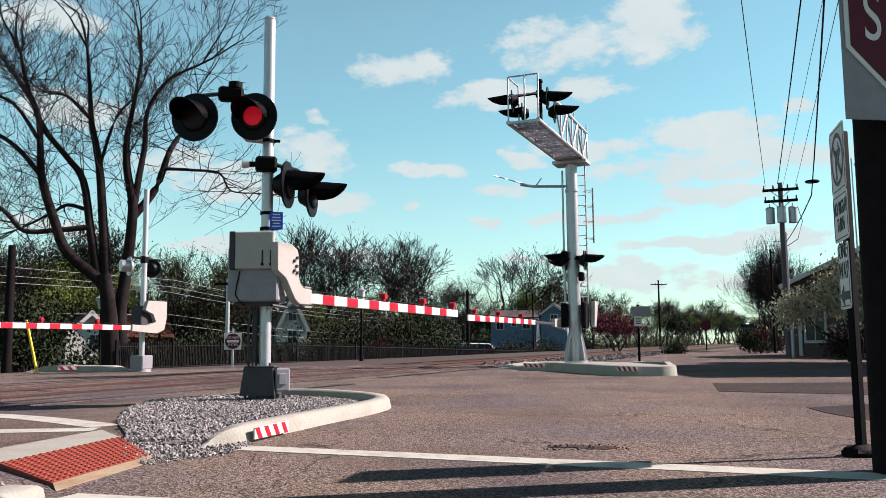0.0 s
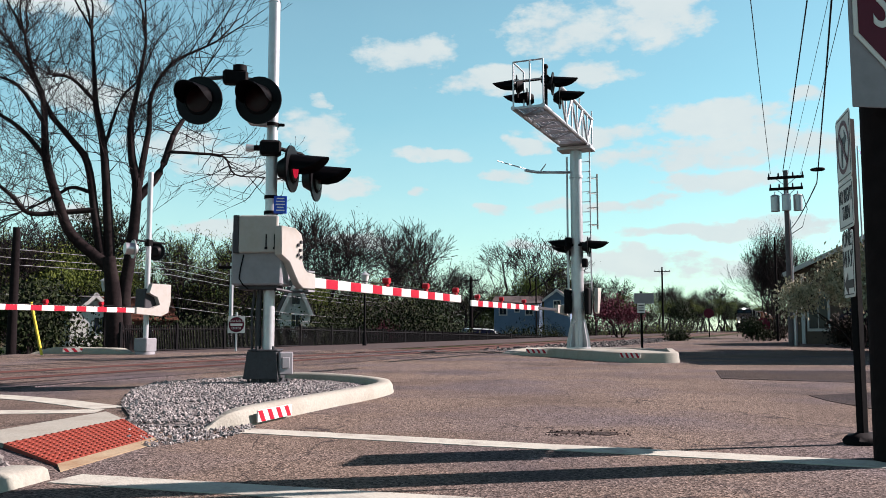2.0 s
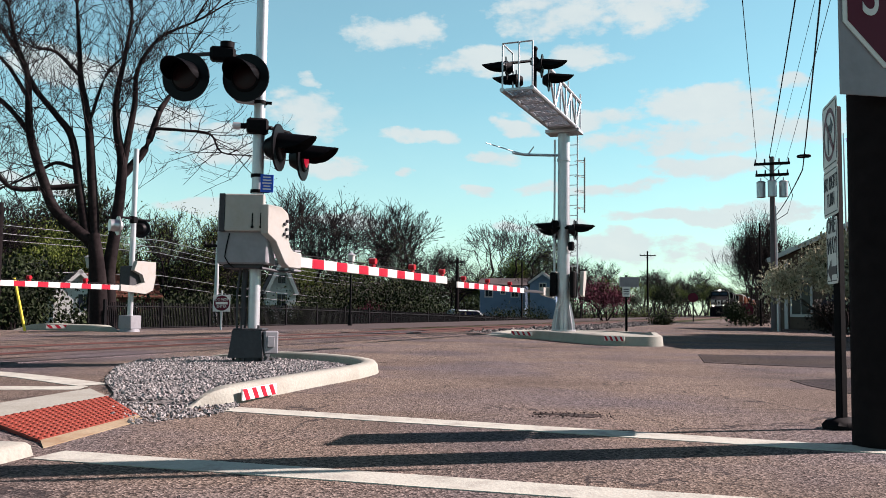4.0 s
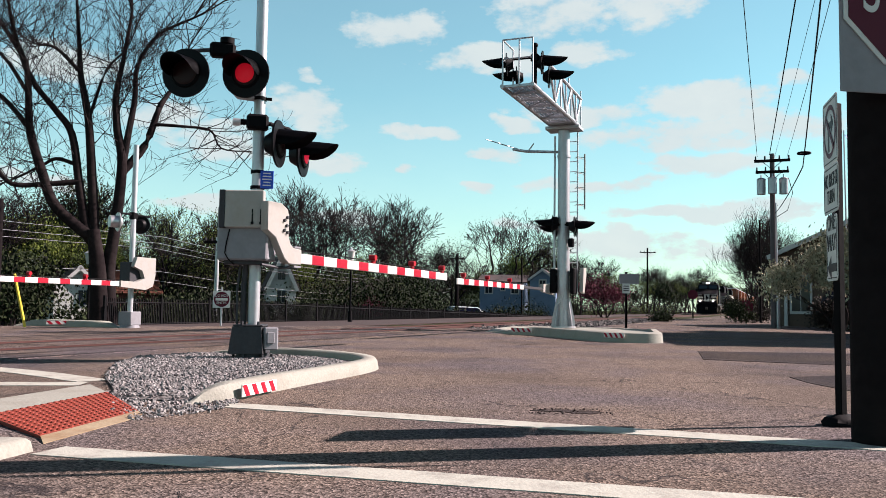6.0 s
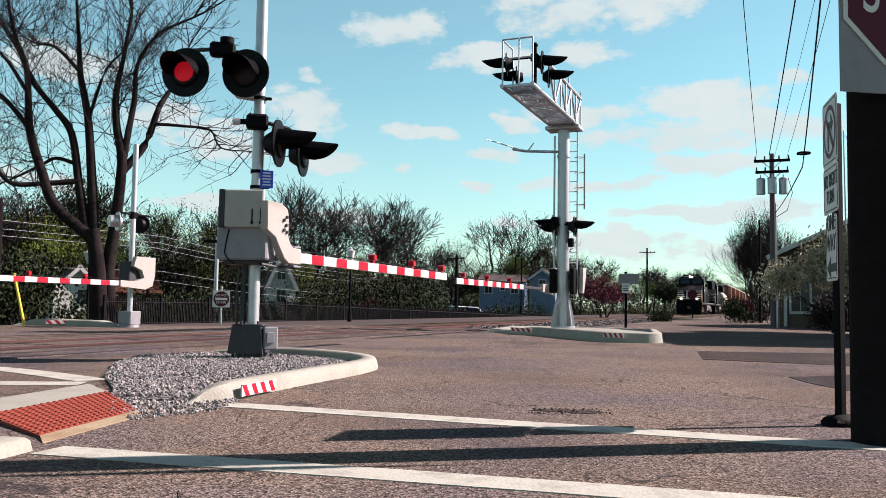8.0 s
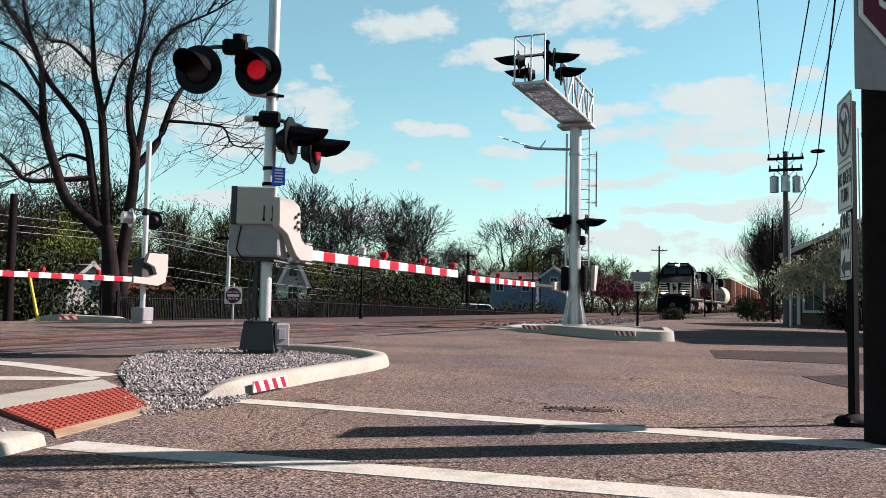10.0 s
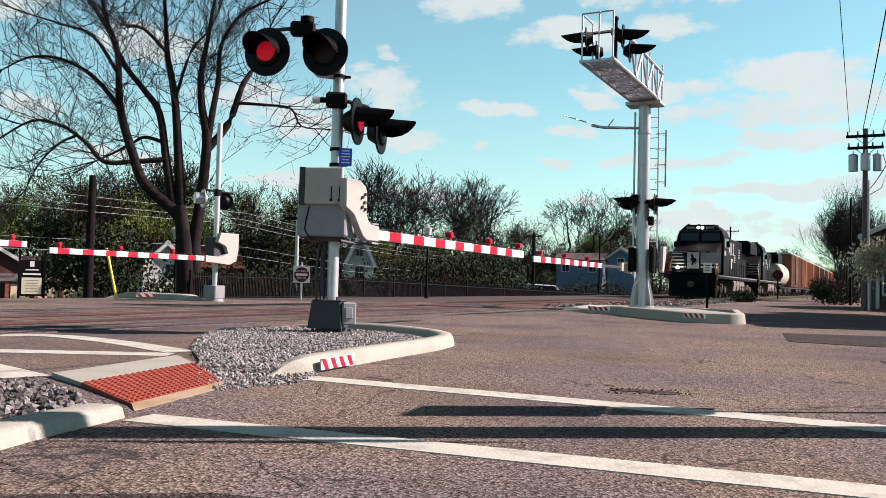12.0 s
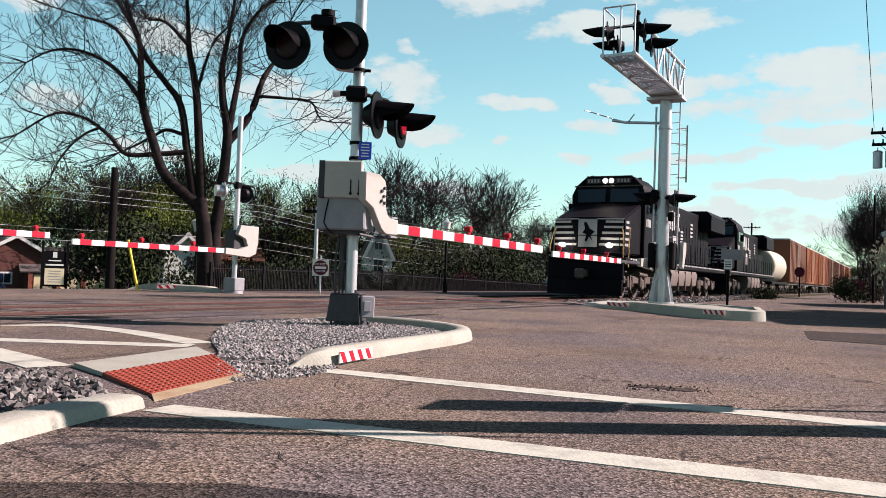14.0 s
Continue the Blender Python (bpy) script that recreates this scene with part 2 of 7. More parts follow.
ARM_RED = mat("red_reflective_sheeting", (0.30, 0.010, 0.025), 0.4, vary=0.08, grain=20, stain=3, stain_amount=0.2, bump=0.03)
BLACK = mat("black_enamel", (0.0022, 0.0022, 0.0035), 0.5, spec=0.12, vary=0.3, grain=20, stain=4, bump=0.05)
BLACK_MATT = mat("matt_black_iron", (0.0026, 0.0024, 0.0034), 0.7, spec=0.08, vary=0.3, grain=20, stain=4, bump=0.1)
LENS_RED = mat("dark_red_lens", (0.012, 0.002, 0.003), 0.4, vary=0.1, grain=60, bump=0.2)
LAMP_RED = mat("glowing_red_lamp", (0.55, 0.008, 0.02), 0.4, vary=0.15, grain=120, bump=0.0, emit=0.13)
LAMP_SIDE = mat("glowing_red_small_lamp", (0.9, 0.02, 0.06), 0.4, vary=0.15, grain=60, bump=0.0, emit=0.14)
HEADLAMP = mat("glowing_headlamp", (1.0, 0.93, 0.72), 0.4, vary=0.02, grain=60, bump=0.0, emit=14.0)
RED_PLASTIC = mat("red_plastic_lamp", (0.28, 0.01, 0.018), 0.35, vary=0.1, grain=30, bump=0.03)
TACTILE = mat("brick_red_tactile_tile", (0.20, 0.036, 0.022), 0.75, vary=0.25, grain=40, stain=4, stain_color=(0.11, 0.045, 0.03), bump=0.2)
SIGN_WHITE = mat("white_sign_sheeting", (0.52, 0.54, 0.52), 0.5, vary=0.03, grain=12, stain=3, stain_amount=0.12, bump=0.02)
SIGN_BLACK = mat("black_sign_ink", (0.02, 0.02, 0.025), 0.5, vary=0.1, bump=0)
SIGN_RED = mat("red_sign_sheeting", (0.07, 0.004, 0.016), 0.5, vary=0.06, grain=12, stain=3, stain_amount=0.2, bump=0.02)
SIGN_BLUE = mat("blue_sign_sheeting", (0.02, 0.07, 0.42), 0.45, vary=0.06, bump=0.02)
ALU = mat("bare_aluminium", (0.5, 0.5, 0.52), 0.4, 0.8, vary=0.08, grain=15, stain=3, bump=0.03)
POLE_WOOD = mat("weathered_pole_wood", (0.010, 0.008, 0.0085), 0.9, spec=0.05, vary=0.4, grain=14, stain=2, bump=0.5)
BARK = mat("dark_bark", (0.015, 0.0115, 0.012), 0.95, spec=0.05, vary=0.5, grain=9, stain=1.5, stain_color=(0.040, 0.033, 0.031), stain_amount=0.5, bump=0.7)
BARK_GREY = mat("grey_bark", (0.014, 0.0115, 0.0125), 0.95, spec=0.05, vary=0.4, grain=9, stain=1.5, bump=0.5)


# ---- mesh helpers ----
def box(bm, c, size, m=None, bevel=0.0):
    """A box at c, turned by m, with chamfered edges."""
    t = Matrix.Translation(c) @ (m or Matrix()) @ Matrix.Diagonal((*size, 1))
    g = bmesh.ops.create_cube(bm, size=1.0, matrix=t)
    if bevel:
        edges = list({e for v in g["verts"] for e in v.link_edges})
        bmesh.ops.bevel(bm, geom=edges, offset=bevel, segments=1, affect="EDGES")
    return bm


def cyl(bm, a, b, r0, r1=None, seg=14, caps=True):
    """A tapered round bar from a to b."""
    a, b = Vector(a), Vector(b)
    d = b - a
    m = Matrix.Translation((a + b) / 2) @ d.to_track_quat("Z", "Y").to_matrix().to_4x4()
    bmesh.ops.create_cone(bm, cap_ends=caps, segments=seg, radius1=r0, radius2=r0 if r1 is None else r1, depth=d.length, matrix=m)
    return bm


def ball(bm, c, r, seg=10, squash=(1, 1, 1)):
    bmesh.ops.create_uvsphere(bm, u_segments=seg, v_segments=max(5, seg // 2 + 1), radius=1,
                              matrix=Matrix.Translation(c) @ Matrix.Diagonal((r * squash[0], r * squash[1], r * squash[2], 1)))
    return bm


def prism(bm, outline, z0, z1, m=None):
    """A closed outline of (x, y) raised from z0 to z1."""
    m = m or Matrix()
    lo = [bm.verts.new(m @ Vector((x, y, z0))) for x, y in outline]
    hi = [bm.verts.new(m @ Vector((x, y, z1))) for x, y in outline]
    n = len(outline)
    bm.faces.new(list(reversed(lo)))
    bm.faces.new(hi)
    for i in range(n):
        bm.faces.new((lo[i], lo[(i + 1) % n], hi[(i + 1) % n], hi[i]))
    bmesh.ops.recalc_face_normals(bm, faces=bm.faces)
    return bm


def tube(bm, pts, r0, r1, seg=6):
    """A tapered round bar along several points."""
    rings = []
    n = len(pts)
    up = Vector((0.31, 0.17, 0.93))
    for i, p in enumerate(pts):
        d = (pts[min(i + 1, n - 1)] - pts[max(i - 1, 0)]).normalized()
        a = d.cross(up)
        a = a.normalized() if a.length > 1e-4 else Vector((1, 0, 0))
        b = d.cross(a)
        r = r0 + (r1 - r0) * i / (n - 1)
        rings.append([bm.verts.new(p + (a * math.cos(k * math.tau / seg) + b * math.sin(k * math.tau / seg)) * r) for k in range(seg)])
    for q, w in zip(rings, rings[1:]):
        for k in range(seg):
            bm.faces.new((q[k], q[(k + 1) % seg], w[(k + 1) % seg], w[k]))
    bm.faces.new(rings[-1])
    return bm


def mesh_of(name, bm, material, smooth=None):
    me = bpy.data.meshes.new(name)
    bm.to_mesh(me)
    bm.free()
    me.materials.append(material)
    if smooth:
        me.shade_smooth()
        me.set_sharp_from_angle(angle=radians(smooth))
    return me


def part(name, bm, material, parent, label="", smooth=35, m=None):
    """Links a bmesh as one mesh object under a thing or under a part."""
    ob = new(name, mesh_of(name, bm, material, smooth))
    ob.parent = parent
    if m is not None:
        ob.matrix_basis = m
    return tagged(ob, label)


def share(name, me, parent, m, label=""):
    """Another piece on the same mesh."""
    ob = new(name, me)
    ob.parent = parent
    ob.matrix_basis = m
    return tagged(ob, label)


def thing(name, m, label, category, group="", kind=""):
    """A thing: an Empty at its base, which parents its parts."""
    ob = new(name)
    ob.empty_display_size = 0.3
    ob.matrix_basis = m
    return tagged(ob, label, category, group, kind)


def solid(name, bm, material, label, category="", group="", kind="", m=None, smooth=35):
    """A thing of one mesh."""
    ob = new(name, mesh_of(name, bm, material, smooth))
    if m is not None:
        ob.matrix_basis = m
    return tagged(ob, label, category, group, kind)


def lettering(name, words, size, material, parent, m, label="", depth=0.002):
    """Raised letters, centred, in the plane of m (x along the words, y up)."""
    cu = bpy.data.curves.new(name, "FONT")
    cu.body, cu.size, cu.align_x, cu.align_y, cu.extrude, cu.space_line = words, size, "CENTER", "CENTER", depth, 0.85
    tmp = bpy.data.objects.new(name, cu)
    me = bpy.data.meshes.new_from_object(tmp)
    bpy.data.objects.remove(tmp)
    me.materials.clear()
    me.materials.append(material)
    return share(name, me, parent, m, label)


def facing(origin, normal, roll=0):
    """A frame at origin with +z along normal, x level and y up."""
    n = Vector(normal).normalized()
    x = Vector((0, 0, 1)).cross(n).normalized()
    y = n.cross(x)
    m = Matrix((x, y, n)).transposed().to_4x4()
    return Matrix.Translation(origin) @ m @ pose(0, 0, 0, 0, 0, roll)


B = bmesh.new
TRACK_TURN = Matrix.Rotation(radians(-TRACK), 4, "Z")   # local y along the track


# ---- ground, roads, track ----
def sheet(name, outline, z, material, label, thickness=0.03):
    bm = prism(B(), [(p.x, p.y) for p in outline], z - thickness, z)
    return solid(name, bm, material, label, kind="structure", smooth=None)


def lay_ground():
    """One sheet to the horizon; beyond the railway the land falls away a little."""
    bm = B()
    along = [-1500, -700, -300, -150, -90, -60, -40, -25, -10, 5, 20, 35, 50, 70, 90, 120, 160, 220, 320, 500, 800, 1500]
    across = [-1500, -700, -350, -200, -140, -100, -75, -55, -45, -38, -32, -28, -25, -22, -20, -18.5, -16, -8, 0, 30, 100, 400, 1500]
    rows = []
    for s in along:
        row = []
        for p in across:
            v = rail(s, p)
            d = max(0.0, -p - 18.5)
            v.z = -0.06 - 3.0 * (1 - math.exp(-d / 24.0))
            row.append(bm.verts.new(v))
        rows.append(row)
    for q, w in zip(rows, rows[1:]):
        for k in range(len(across) - 1):
            bm.faces.new((q[k], w[k], w[k + 1], q[k + 1]))
    bmesh.ops.recalc_face_normals(bm, faces=bm.faces)
    solid("ground", bm, EARTH, "dry grassy ground that reaches the horizon", kind="structure")


lay_ground()
sheet("road", [rail(-40, -8.2), rail(24.6, -8.2), rail(25.5, -6.6), rail(230, -6.6), rail(230, 8.0), rail(60, 8.0), rail(30, 30), rail(-40, 30)], 0.0, ASPHALT,
      "worn grey asphalt street beside the railway")
sheet("road_crossing", [rail(-30, -13.2), rail(24.6, -13.2), rail(24.6, -8.21), rail(-30, -8.21)], 0.012, CROSSING, "level-crossing asphalt with dark patches that also stand in for shadow streaks")
sheet("road_far", [rail(-30, -19), rail(19.4, -19), rail(19.4, -16.4), rail(24.6, -13.21), rail(-30, -13.21)], 0.004, ASPHALT, "worn asphalt street beyond the railway")


def kerb_path(name, pts, width, height, material, label, z=0.0, closed=False):
    """A rounded kerb along a path of world points."""
    bm = B()
    prof = [(-width / 2, 0), (-width / 2, height - 0.02), (-width / 2 + 0.025, height), (width / 2 - 0.03, height), (width / 2, height - 0.035), (width / 2 + 0.015, 0)]
    rings = []
    n = len(pts)
    for i, p in enumerate(pts):
        d = (pts[(i + 1) % n if closed else min(i + 1, n - 1)] - pts[(i - 1) % n if closed else max(i - 1, 0)]).normalized()
        side = Vector((d.y, -d.x, 0))
        rings.append([bm.verts.new((p.x + side.x * a, p.y + side.y * a, z + h * (1 if p.z == 0 else p.z))) for a, h in prof])
    k = len(prof)
    for q, w in zip(rings, rings[1:] + (rings[:1] if closed else [])):
        for j in range(k - 1):
            bm.faces.new((q[j], q[j + 1], w[j + 1], w[j]))
    if not closed:
        bm.faces.new(rings[0])
        bm.faces.new(list(reversed(rings[-1])))
    bmesh.ops.recalc_face_normals(bm, faces=bm.faces)
    return solid(name, bm, material, label, kind="structure", smooth=50)


def smooth_path(pts, n=8):
    """A rounded path through control points."""
    out = []
    P = [Vector(p) for p in pts]
    P = [P[0] * 2 - P[1]] + P + [P[-1] * 2 - P[-2]]
    for i in range(1, len(P) - 2):
        a, b, c, d = P[i - 1:i + 3]
        for k in range(n):
            t = k / n
            out.append(0.5 * ((2 * b) + (c - a) * t + (2 * a - 5 * b + 4 * c - d) * t * t + (3 * b - a - 3 * c + d) * t ** 3))
    return out + [P[-2]]


# the track: rails, sleepers, ballast
def make_track():
    for name, side in (("rail_near", 0.7475), ("rail_far", -0.7475)):
        bm = B()
        prof = [(-0.07, 0), (0.07, 0), (0.02, 0.03), (0.012, 0.11), (0.036, 0.125), (0.036, 0.165), (-0.036, 0.165), (-0.036, 0.125), (-0.012, 0.11), (-0.02, 0.03)]
        p = -10.36 + side
        ends = []
        for s in (-60, 300):
            ends.append([bm.verts.new(rail(s, p + a, -0.125 + z)) for a, z in prof])
        n = len(prof)
        for k in range(n):
            bm.faces.new((ends[0][k], ends[0][(k + 1) % n], ends[1][(k + 1) % n], ends[1][k]))
        bmesh.ops.recalc_face_normals(bm, faces=bm.faces)
        solid(name, bm, RUST, "rusty brown steel rail with a worn head", kind="structure")
    bm = B()
    for s in np.arange(25.2, 200, 0.55):
        box(bm, rail(s, -10.36, -0.16), (2.6, 0.23, 0.14), TRACK_TURN)
    tagged(solid("sleepers", bm, TIMBER, "dark creosoted timber sleepers in the ballast"), kind="stuff")
    bm = B()
    prof = [(-13.6, -0.06), (-12.3, -0.10), (-8.6, -0.10), (-7.4, -0.06), (-6.62, -0.02)]
    rows = [[bm.verts.new(rail(s, p, z + noise.noise((s * 0.9, p * 2, 0)) * 0.03)) for p, z in prof] for s in np.arange(24.7, 220, 1.5)]
    for q, w in zip(rows, rows[1:]):
        for k in range(len(prof) - 1):
            bm.faces.new((q[k], q[k + 1], w[k + 1], w[k]))
    solid("track_bed", bm, BALLAST, "stone ballast bed under the track", kind="structure")


make_track()
sheet("track_verge", [rail(19.5, -18.9), rail(220, -18.9), rail(220, -13.62), rail(24.7, -13.62), rail(19.5, -16.42)], -0.012, BALLAST, "dark gravelly verge between track and fence")


# ---- painted lines ----
def stripe(pts, width, z=0.004, label="worn white painted road line"):
    bm = B()
    rows = []
    n = len(pts)
    for i, p in enumerate(pts):
        d = (pts[min(i + 1, n - 1)] - pts[max(i - 1, 0)]).normalized()
        side = Vector((d.y, -d.x, 0)) * (width / 2) * (1 + 0.06 * noise.noise((p.x * 3, p.y * 3, 1)))
        rows.append((bm.verts.new((p.x - side.x, p.y - side.y, z)), bm.verts.new((p.x + side.x, p.y + side.y, z)),
                     bm.verts.new((p.x + side.x, p.y + side.y, z - 0.004)), bm.verts.new((p.x - side.x, p.y - side.y, z - 0.004))))
    for q, w in zip(rows, rows[1:]):
        for k in range(4):
            bm.faces.new((q[k], q[(k + 1) % 4], w[(k + 1) % 4], w[k]))
    bmesh.ops.recalc_face_normals(bm, faces=bm.faces)
    return solid("road_line", bm, PAINT_WHITE, label, kind="structure", smooth=None)


def line_between(a, b, step=0.25):
    a, b = Vector(a), Vector(b)
    n = max(2, int((b - a).length / step))
    return [a.lerp(b, i / n) for i in range(n + 1)]


def make_lines():
    stripe(line_between((-1.73, 3.90, 0), (2.6, 2.62, 0)), 0.22)
    stripe(line_between((-1.40, 5.72, 0), (3.3, 3.87, 0)), 0.23)
    stripe(smooth_path([(-7.5, 7.0, 0), (-5.5, 8.40, 0), (-4.85, 8.66, 0), (-3.9, 8.15, 0), (-2.86, 7.28, 0)]), 0.30, 0.005)
    stripe(line_between((-7.6, 6.45, 0), (-2.85, 7.02, 0)), 0.30)
    stripe(line_between((-5.4, 7.05, 0), (-3.05, 5.2, 0)), 0.30, 0.006)


make_lines()


def near_island():
    """A gravel island with a rounded kerb, where the gate stands."""
    outer = smooth_path([(-1.62, 5.70, 0.05), (-1.50, 5.95, 0.9), (-1.33, 6.55, 1), (-1.08, 7.4, 1), (-0.78, 8.35, 1), (-0.66, 9.1, 1), (-0.80, 9.75, 1),
                         (-1.25, 10.45, 1), (-1.95, 10.95, 1), (-2.7, 11.1, 0.6), (-3.0, 11.12, 0.05)], 6)
    kerb_path("kerb_island", [Vector(p) for p in outer], 0.17, 0.118, CONCRETE, "pale concrete kerb rounding the gravel island")
    bm = B()
    ring = [(-1.66, 5.85), (-1.45, 6.55), (-1.2, 7.4), (-0.9, 8.35), (-0.76, 9.1), (-0.9, 9.7), (-1.3, 10.35), (-2.0, 10.9), (-3.0, 11.1), (-3.5, 10.2),
            (-3.3, 8.9), (-2.9, 7.6), (-2.45, 6.6), (-2.2, 5.95)]
    c = Vector((-1.9, 8.2, 0.07))
    loops = []
    for k in (1.0, 0.8, 0.55, 0.28):
        loops.append([bm.verts.new((c.x + (x - c.x) * k, c.y + (y - c.y) * k, (0.012 if k == 1 else 0.03 + 0.02 * noise.noise((x * 2 * k, y * 2, 0)))
                                    + (0.03 if (k == 1 and x > -1.4) else 0))) for x, y in ring])
    n = len(ring)
    for q, w in zip(loops, loops[1:]):
        for k in range(n):
            bm.faces.new((q[k], q[(k + 1) % n], w[(k + 1) % n], w[k]))
    bm.faces.new(loops[-1])
    bmesh.ops.recalc_face_normals(bm, faces=bm.faces)
    solid("gravel_bed", bm, GRAVEL, "pale grey gravel filling the kerbed island", kind="structure", smooth=60)
    stone_scatter("gravel", lambda r: inside(ring, r), (-3.7, -0.6, 5.4, 11.3), 9500, 0.0115, 0.032, GRAVEL_STONE, "loose pale grey gravel on the island", 5)
    fringe = [(-2.0, 5.3), (-1.7, 4.9), (-1.35, 5.35), (-1.3, 5.9), (-1.6, 6.4), (-2.3, 6.5), (-2.45, 6.3), (-2.3, 6.0)]
    stone_scatter("loose_gravel", lambda r: inside(fringe, r), (-2.5, -1.2, 4.8, 6.6), 1500, 0.010, 0.004, GRAVEL_STONE, "loose gravel spilt on the asphalt", 6)


def inside(poly, p):
    x, y = p
    hit = False
    for (x0, y0), (x1, y1) in zip(poly, poly[1:] + poly[:1]):
        if (y0 > y) != (y1 > y) and x < (x1 - x0) * (y - y0) / (y1 - y0) + x0:
            hit = not hit
    return hit


def stone_scatter(name, test, bounds, count, size, z, material, label, seed, rough=0.5):
    """Many small angular stones in one mesh."""
    rng = random.Random(seed)
    verts, faces = [], []
    base = [(1, 0, -0.3), (-0.5, 0.87, -0.3), (-0.5, -0.87, -0.3), (0.5, 0.5, 0.6), (-0.7, 0.1, 0.6), (0.2, -0.6, 0.7)]
    tri = [(0, 1, 3), (1, 4, 3), (1, 2, 4), (2, 5, 4), (2, 0, 5), (0, 3, 5), (3, 4, 5)]
    done = 0
    while done < count:
        p = (rng.uniform(bounds[0], bounds[1]), rng.uniform(bounds[2], bounds[3]))
        if not test(p):
            continue
        done += 1
        k = size * rng.uniform(0.6, 1.7)
        m = Matrix.Translation((*p, z + rng.uniform(-0.2, 0.5) * k)) @ Euler((rng.uniform(-0.8, 0.8), rng.uniform(-0.8, 0.8), rng.uniform(0, 6.3))).to_matrix().to_4x4()
        o = len(verts)
        verts += [m @ (Vector(b) * k * rng.uniform(1 - rough, 1 + rough)) for b in base]
        faces += [tuple(o + i for i in f) for f in tri]
    me = bpy.data.meshes.new(name)
    me.from_pydata(verts, [], faces)
    me.materials.append(material)
    return tagged(new(name, me), label, "gravel", kind="stuff")


def island_material(name, light, dark):
    """Stones that differ one from the next."""
    m = mat(name, light, 0.9, vary=0.2, grain=60, bump=0.2)
    nt = m.node_tree
    geo = nt.nodes.new("ShaderNodeNewGeometry")
    mix = nt.nodes.new("ShaderNodeMix")
    mix.data_type = "RGBA"
    mix.inputs[6].default_value, mix.inputs[7].default_value = (*dark, 1), (*light, 1)
    nt.links.new(geo.outputs["Random Per Island"], mix.inputs[0])
    nt.links.new(mix.outputs[2], nt.nodes["Principled BSDF"].inputs["Base Color"])
    return m


GRAVEL_STONE = island_material("gravel_stones", (0.30, 0.285, 0.275), (0.085, 0.08, 0.082))
RIPRAP = island_material("broken_limestone", (0.20, 0.185, 0.175), (0.012, 0.011, 0.014))
near_island()


def tactile_ramp():
    """A kerb ramp: concrete landing, brick-red tile with domes and a front slab."""
    a, b, c, d = (Vector((-1.925, 4.24, 0.014)), Vector((-1.797, 5.26, 0.014)), Vector((-2.35, 6.22, 0.026)), Vector((-2.53, 4.89, 0.026)))
    ramp = thing("tactile_kerb_ramp", Matrix(), "brick-red domed tactile tile set in a pale concrete ramp", "kerb ramp")

    def quad(name, pts, top, mat_, label=""):
        bm = B()
        hi = [bm.verts.new((p.x, p.y, p.z + top)) for p in pts]
        lo = [bm.verts.new((p.x, p.y, -0.01)) for p in pts]
        bm.faces.new(hi)
        for i in range(len(pts)):
            bm.faces.new((hi[i], lo[i], lo[(i + 1) % len(pts)], hi[(i + 1) % len(pts)]))
        bmesh.ops.recalc_face_normals(bm, faces=bm.faces)
        return part(name, bm, mat_, ramp, label, None)

    tile = quad("tile", (a, b, c, d), 0.0, TACTILE, "brick-red tile with raised domes")
    quad("front_slab", (Vector((-1.835, 4.08, 0.004)), Vector((-1.71, 5.11, 0.004)), b + Vector((0.002, 0, 0)), a + Vector((0.002, 0, 0))), 0.0,
         mat("rust_stained_concrete", (0.25, 0.20, 0.13), 0.85, grain=40, stain=3, stain_color=(0.16, 0.08, 0.035), stain_amount=0.6), "rust-stained concrete lip")
    quad("landing", (d + Vector((-0.004, 0, 0)), c + Vector((-0.004, 0, 0)), Vector((-2.68, 6.72, 0.03)), Vector((-2.92, 5.26, 0.03))), 0.0, CONCRETE, "pale concrete landing strip")
    bm = B()
    cyl(bm, (0, 0, -0.004), (0, 0, 0.007), 0.018, 0.012, 8)
    dome = mesh_of("dome", bm, TACTILE, 30)
    n_u, n_v = 19, 13
    for i in range(n_u):
        for j in range(n_v):
            u, v = (i + 0.5) / n_u, (j + 0.5) / n_v
            p = a.lerp(b, u).lerp(d.lerp(c, u), v)
            share("dome", dome, tile, Matrix.Translation(p))


tactile_ramp()


def left_bed():
    """A kerbed bed of broken stone beside the ramp."""
    path = [Vector(p) for p in smooth_path([(-2.25, 1.2, 0.45), (-2.08, 2.3, 0.45), (-2.03, 2.95, 0.45), (-1.98, 3.45, 0.45), (-1.90, 3.90, 0.4)], 5)]
    kerb_path("kerb_bed", path, 0.20, 0.15, CONCRETE, "pale concrete kerb beside the bed of broken stone")
    ring = [(-2.2, 1.0), (-2.12, 3.4), (-2.0, 3.95), (-2.44, 4.6), (-2.85, 4.95), (-3.5, 4.6), (-6.5, 2.6), (-6, 1.0)]
    stone_scatter("broken_stone", lambda r: inside(ring, r), (-6.5, -1.9, 1.0, 5.0), 9000, 0.019, 0.014, RIPRAP, "grey and white broken stone filling the kerbed bed", 8, 0.3)
    bm = prism(B(), ring, -0.02, 0.014)
    solid("stone_bed", bm, BALLAST, "dark earth bed under broken stone", kind="structure", smooth=None)


left_bed()


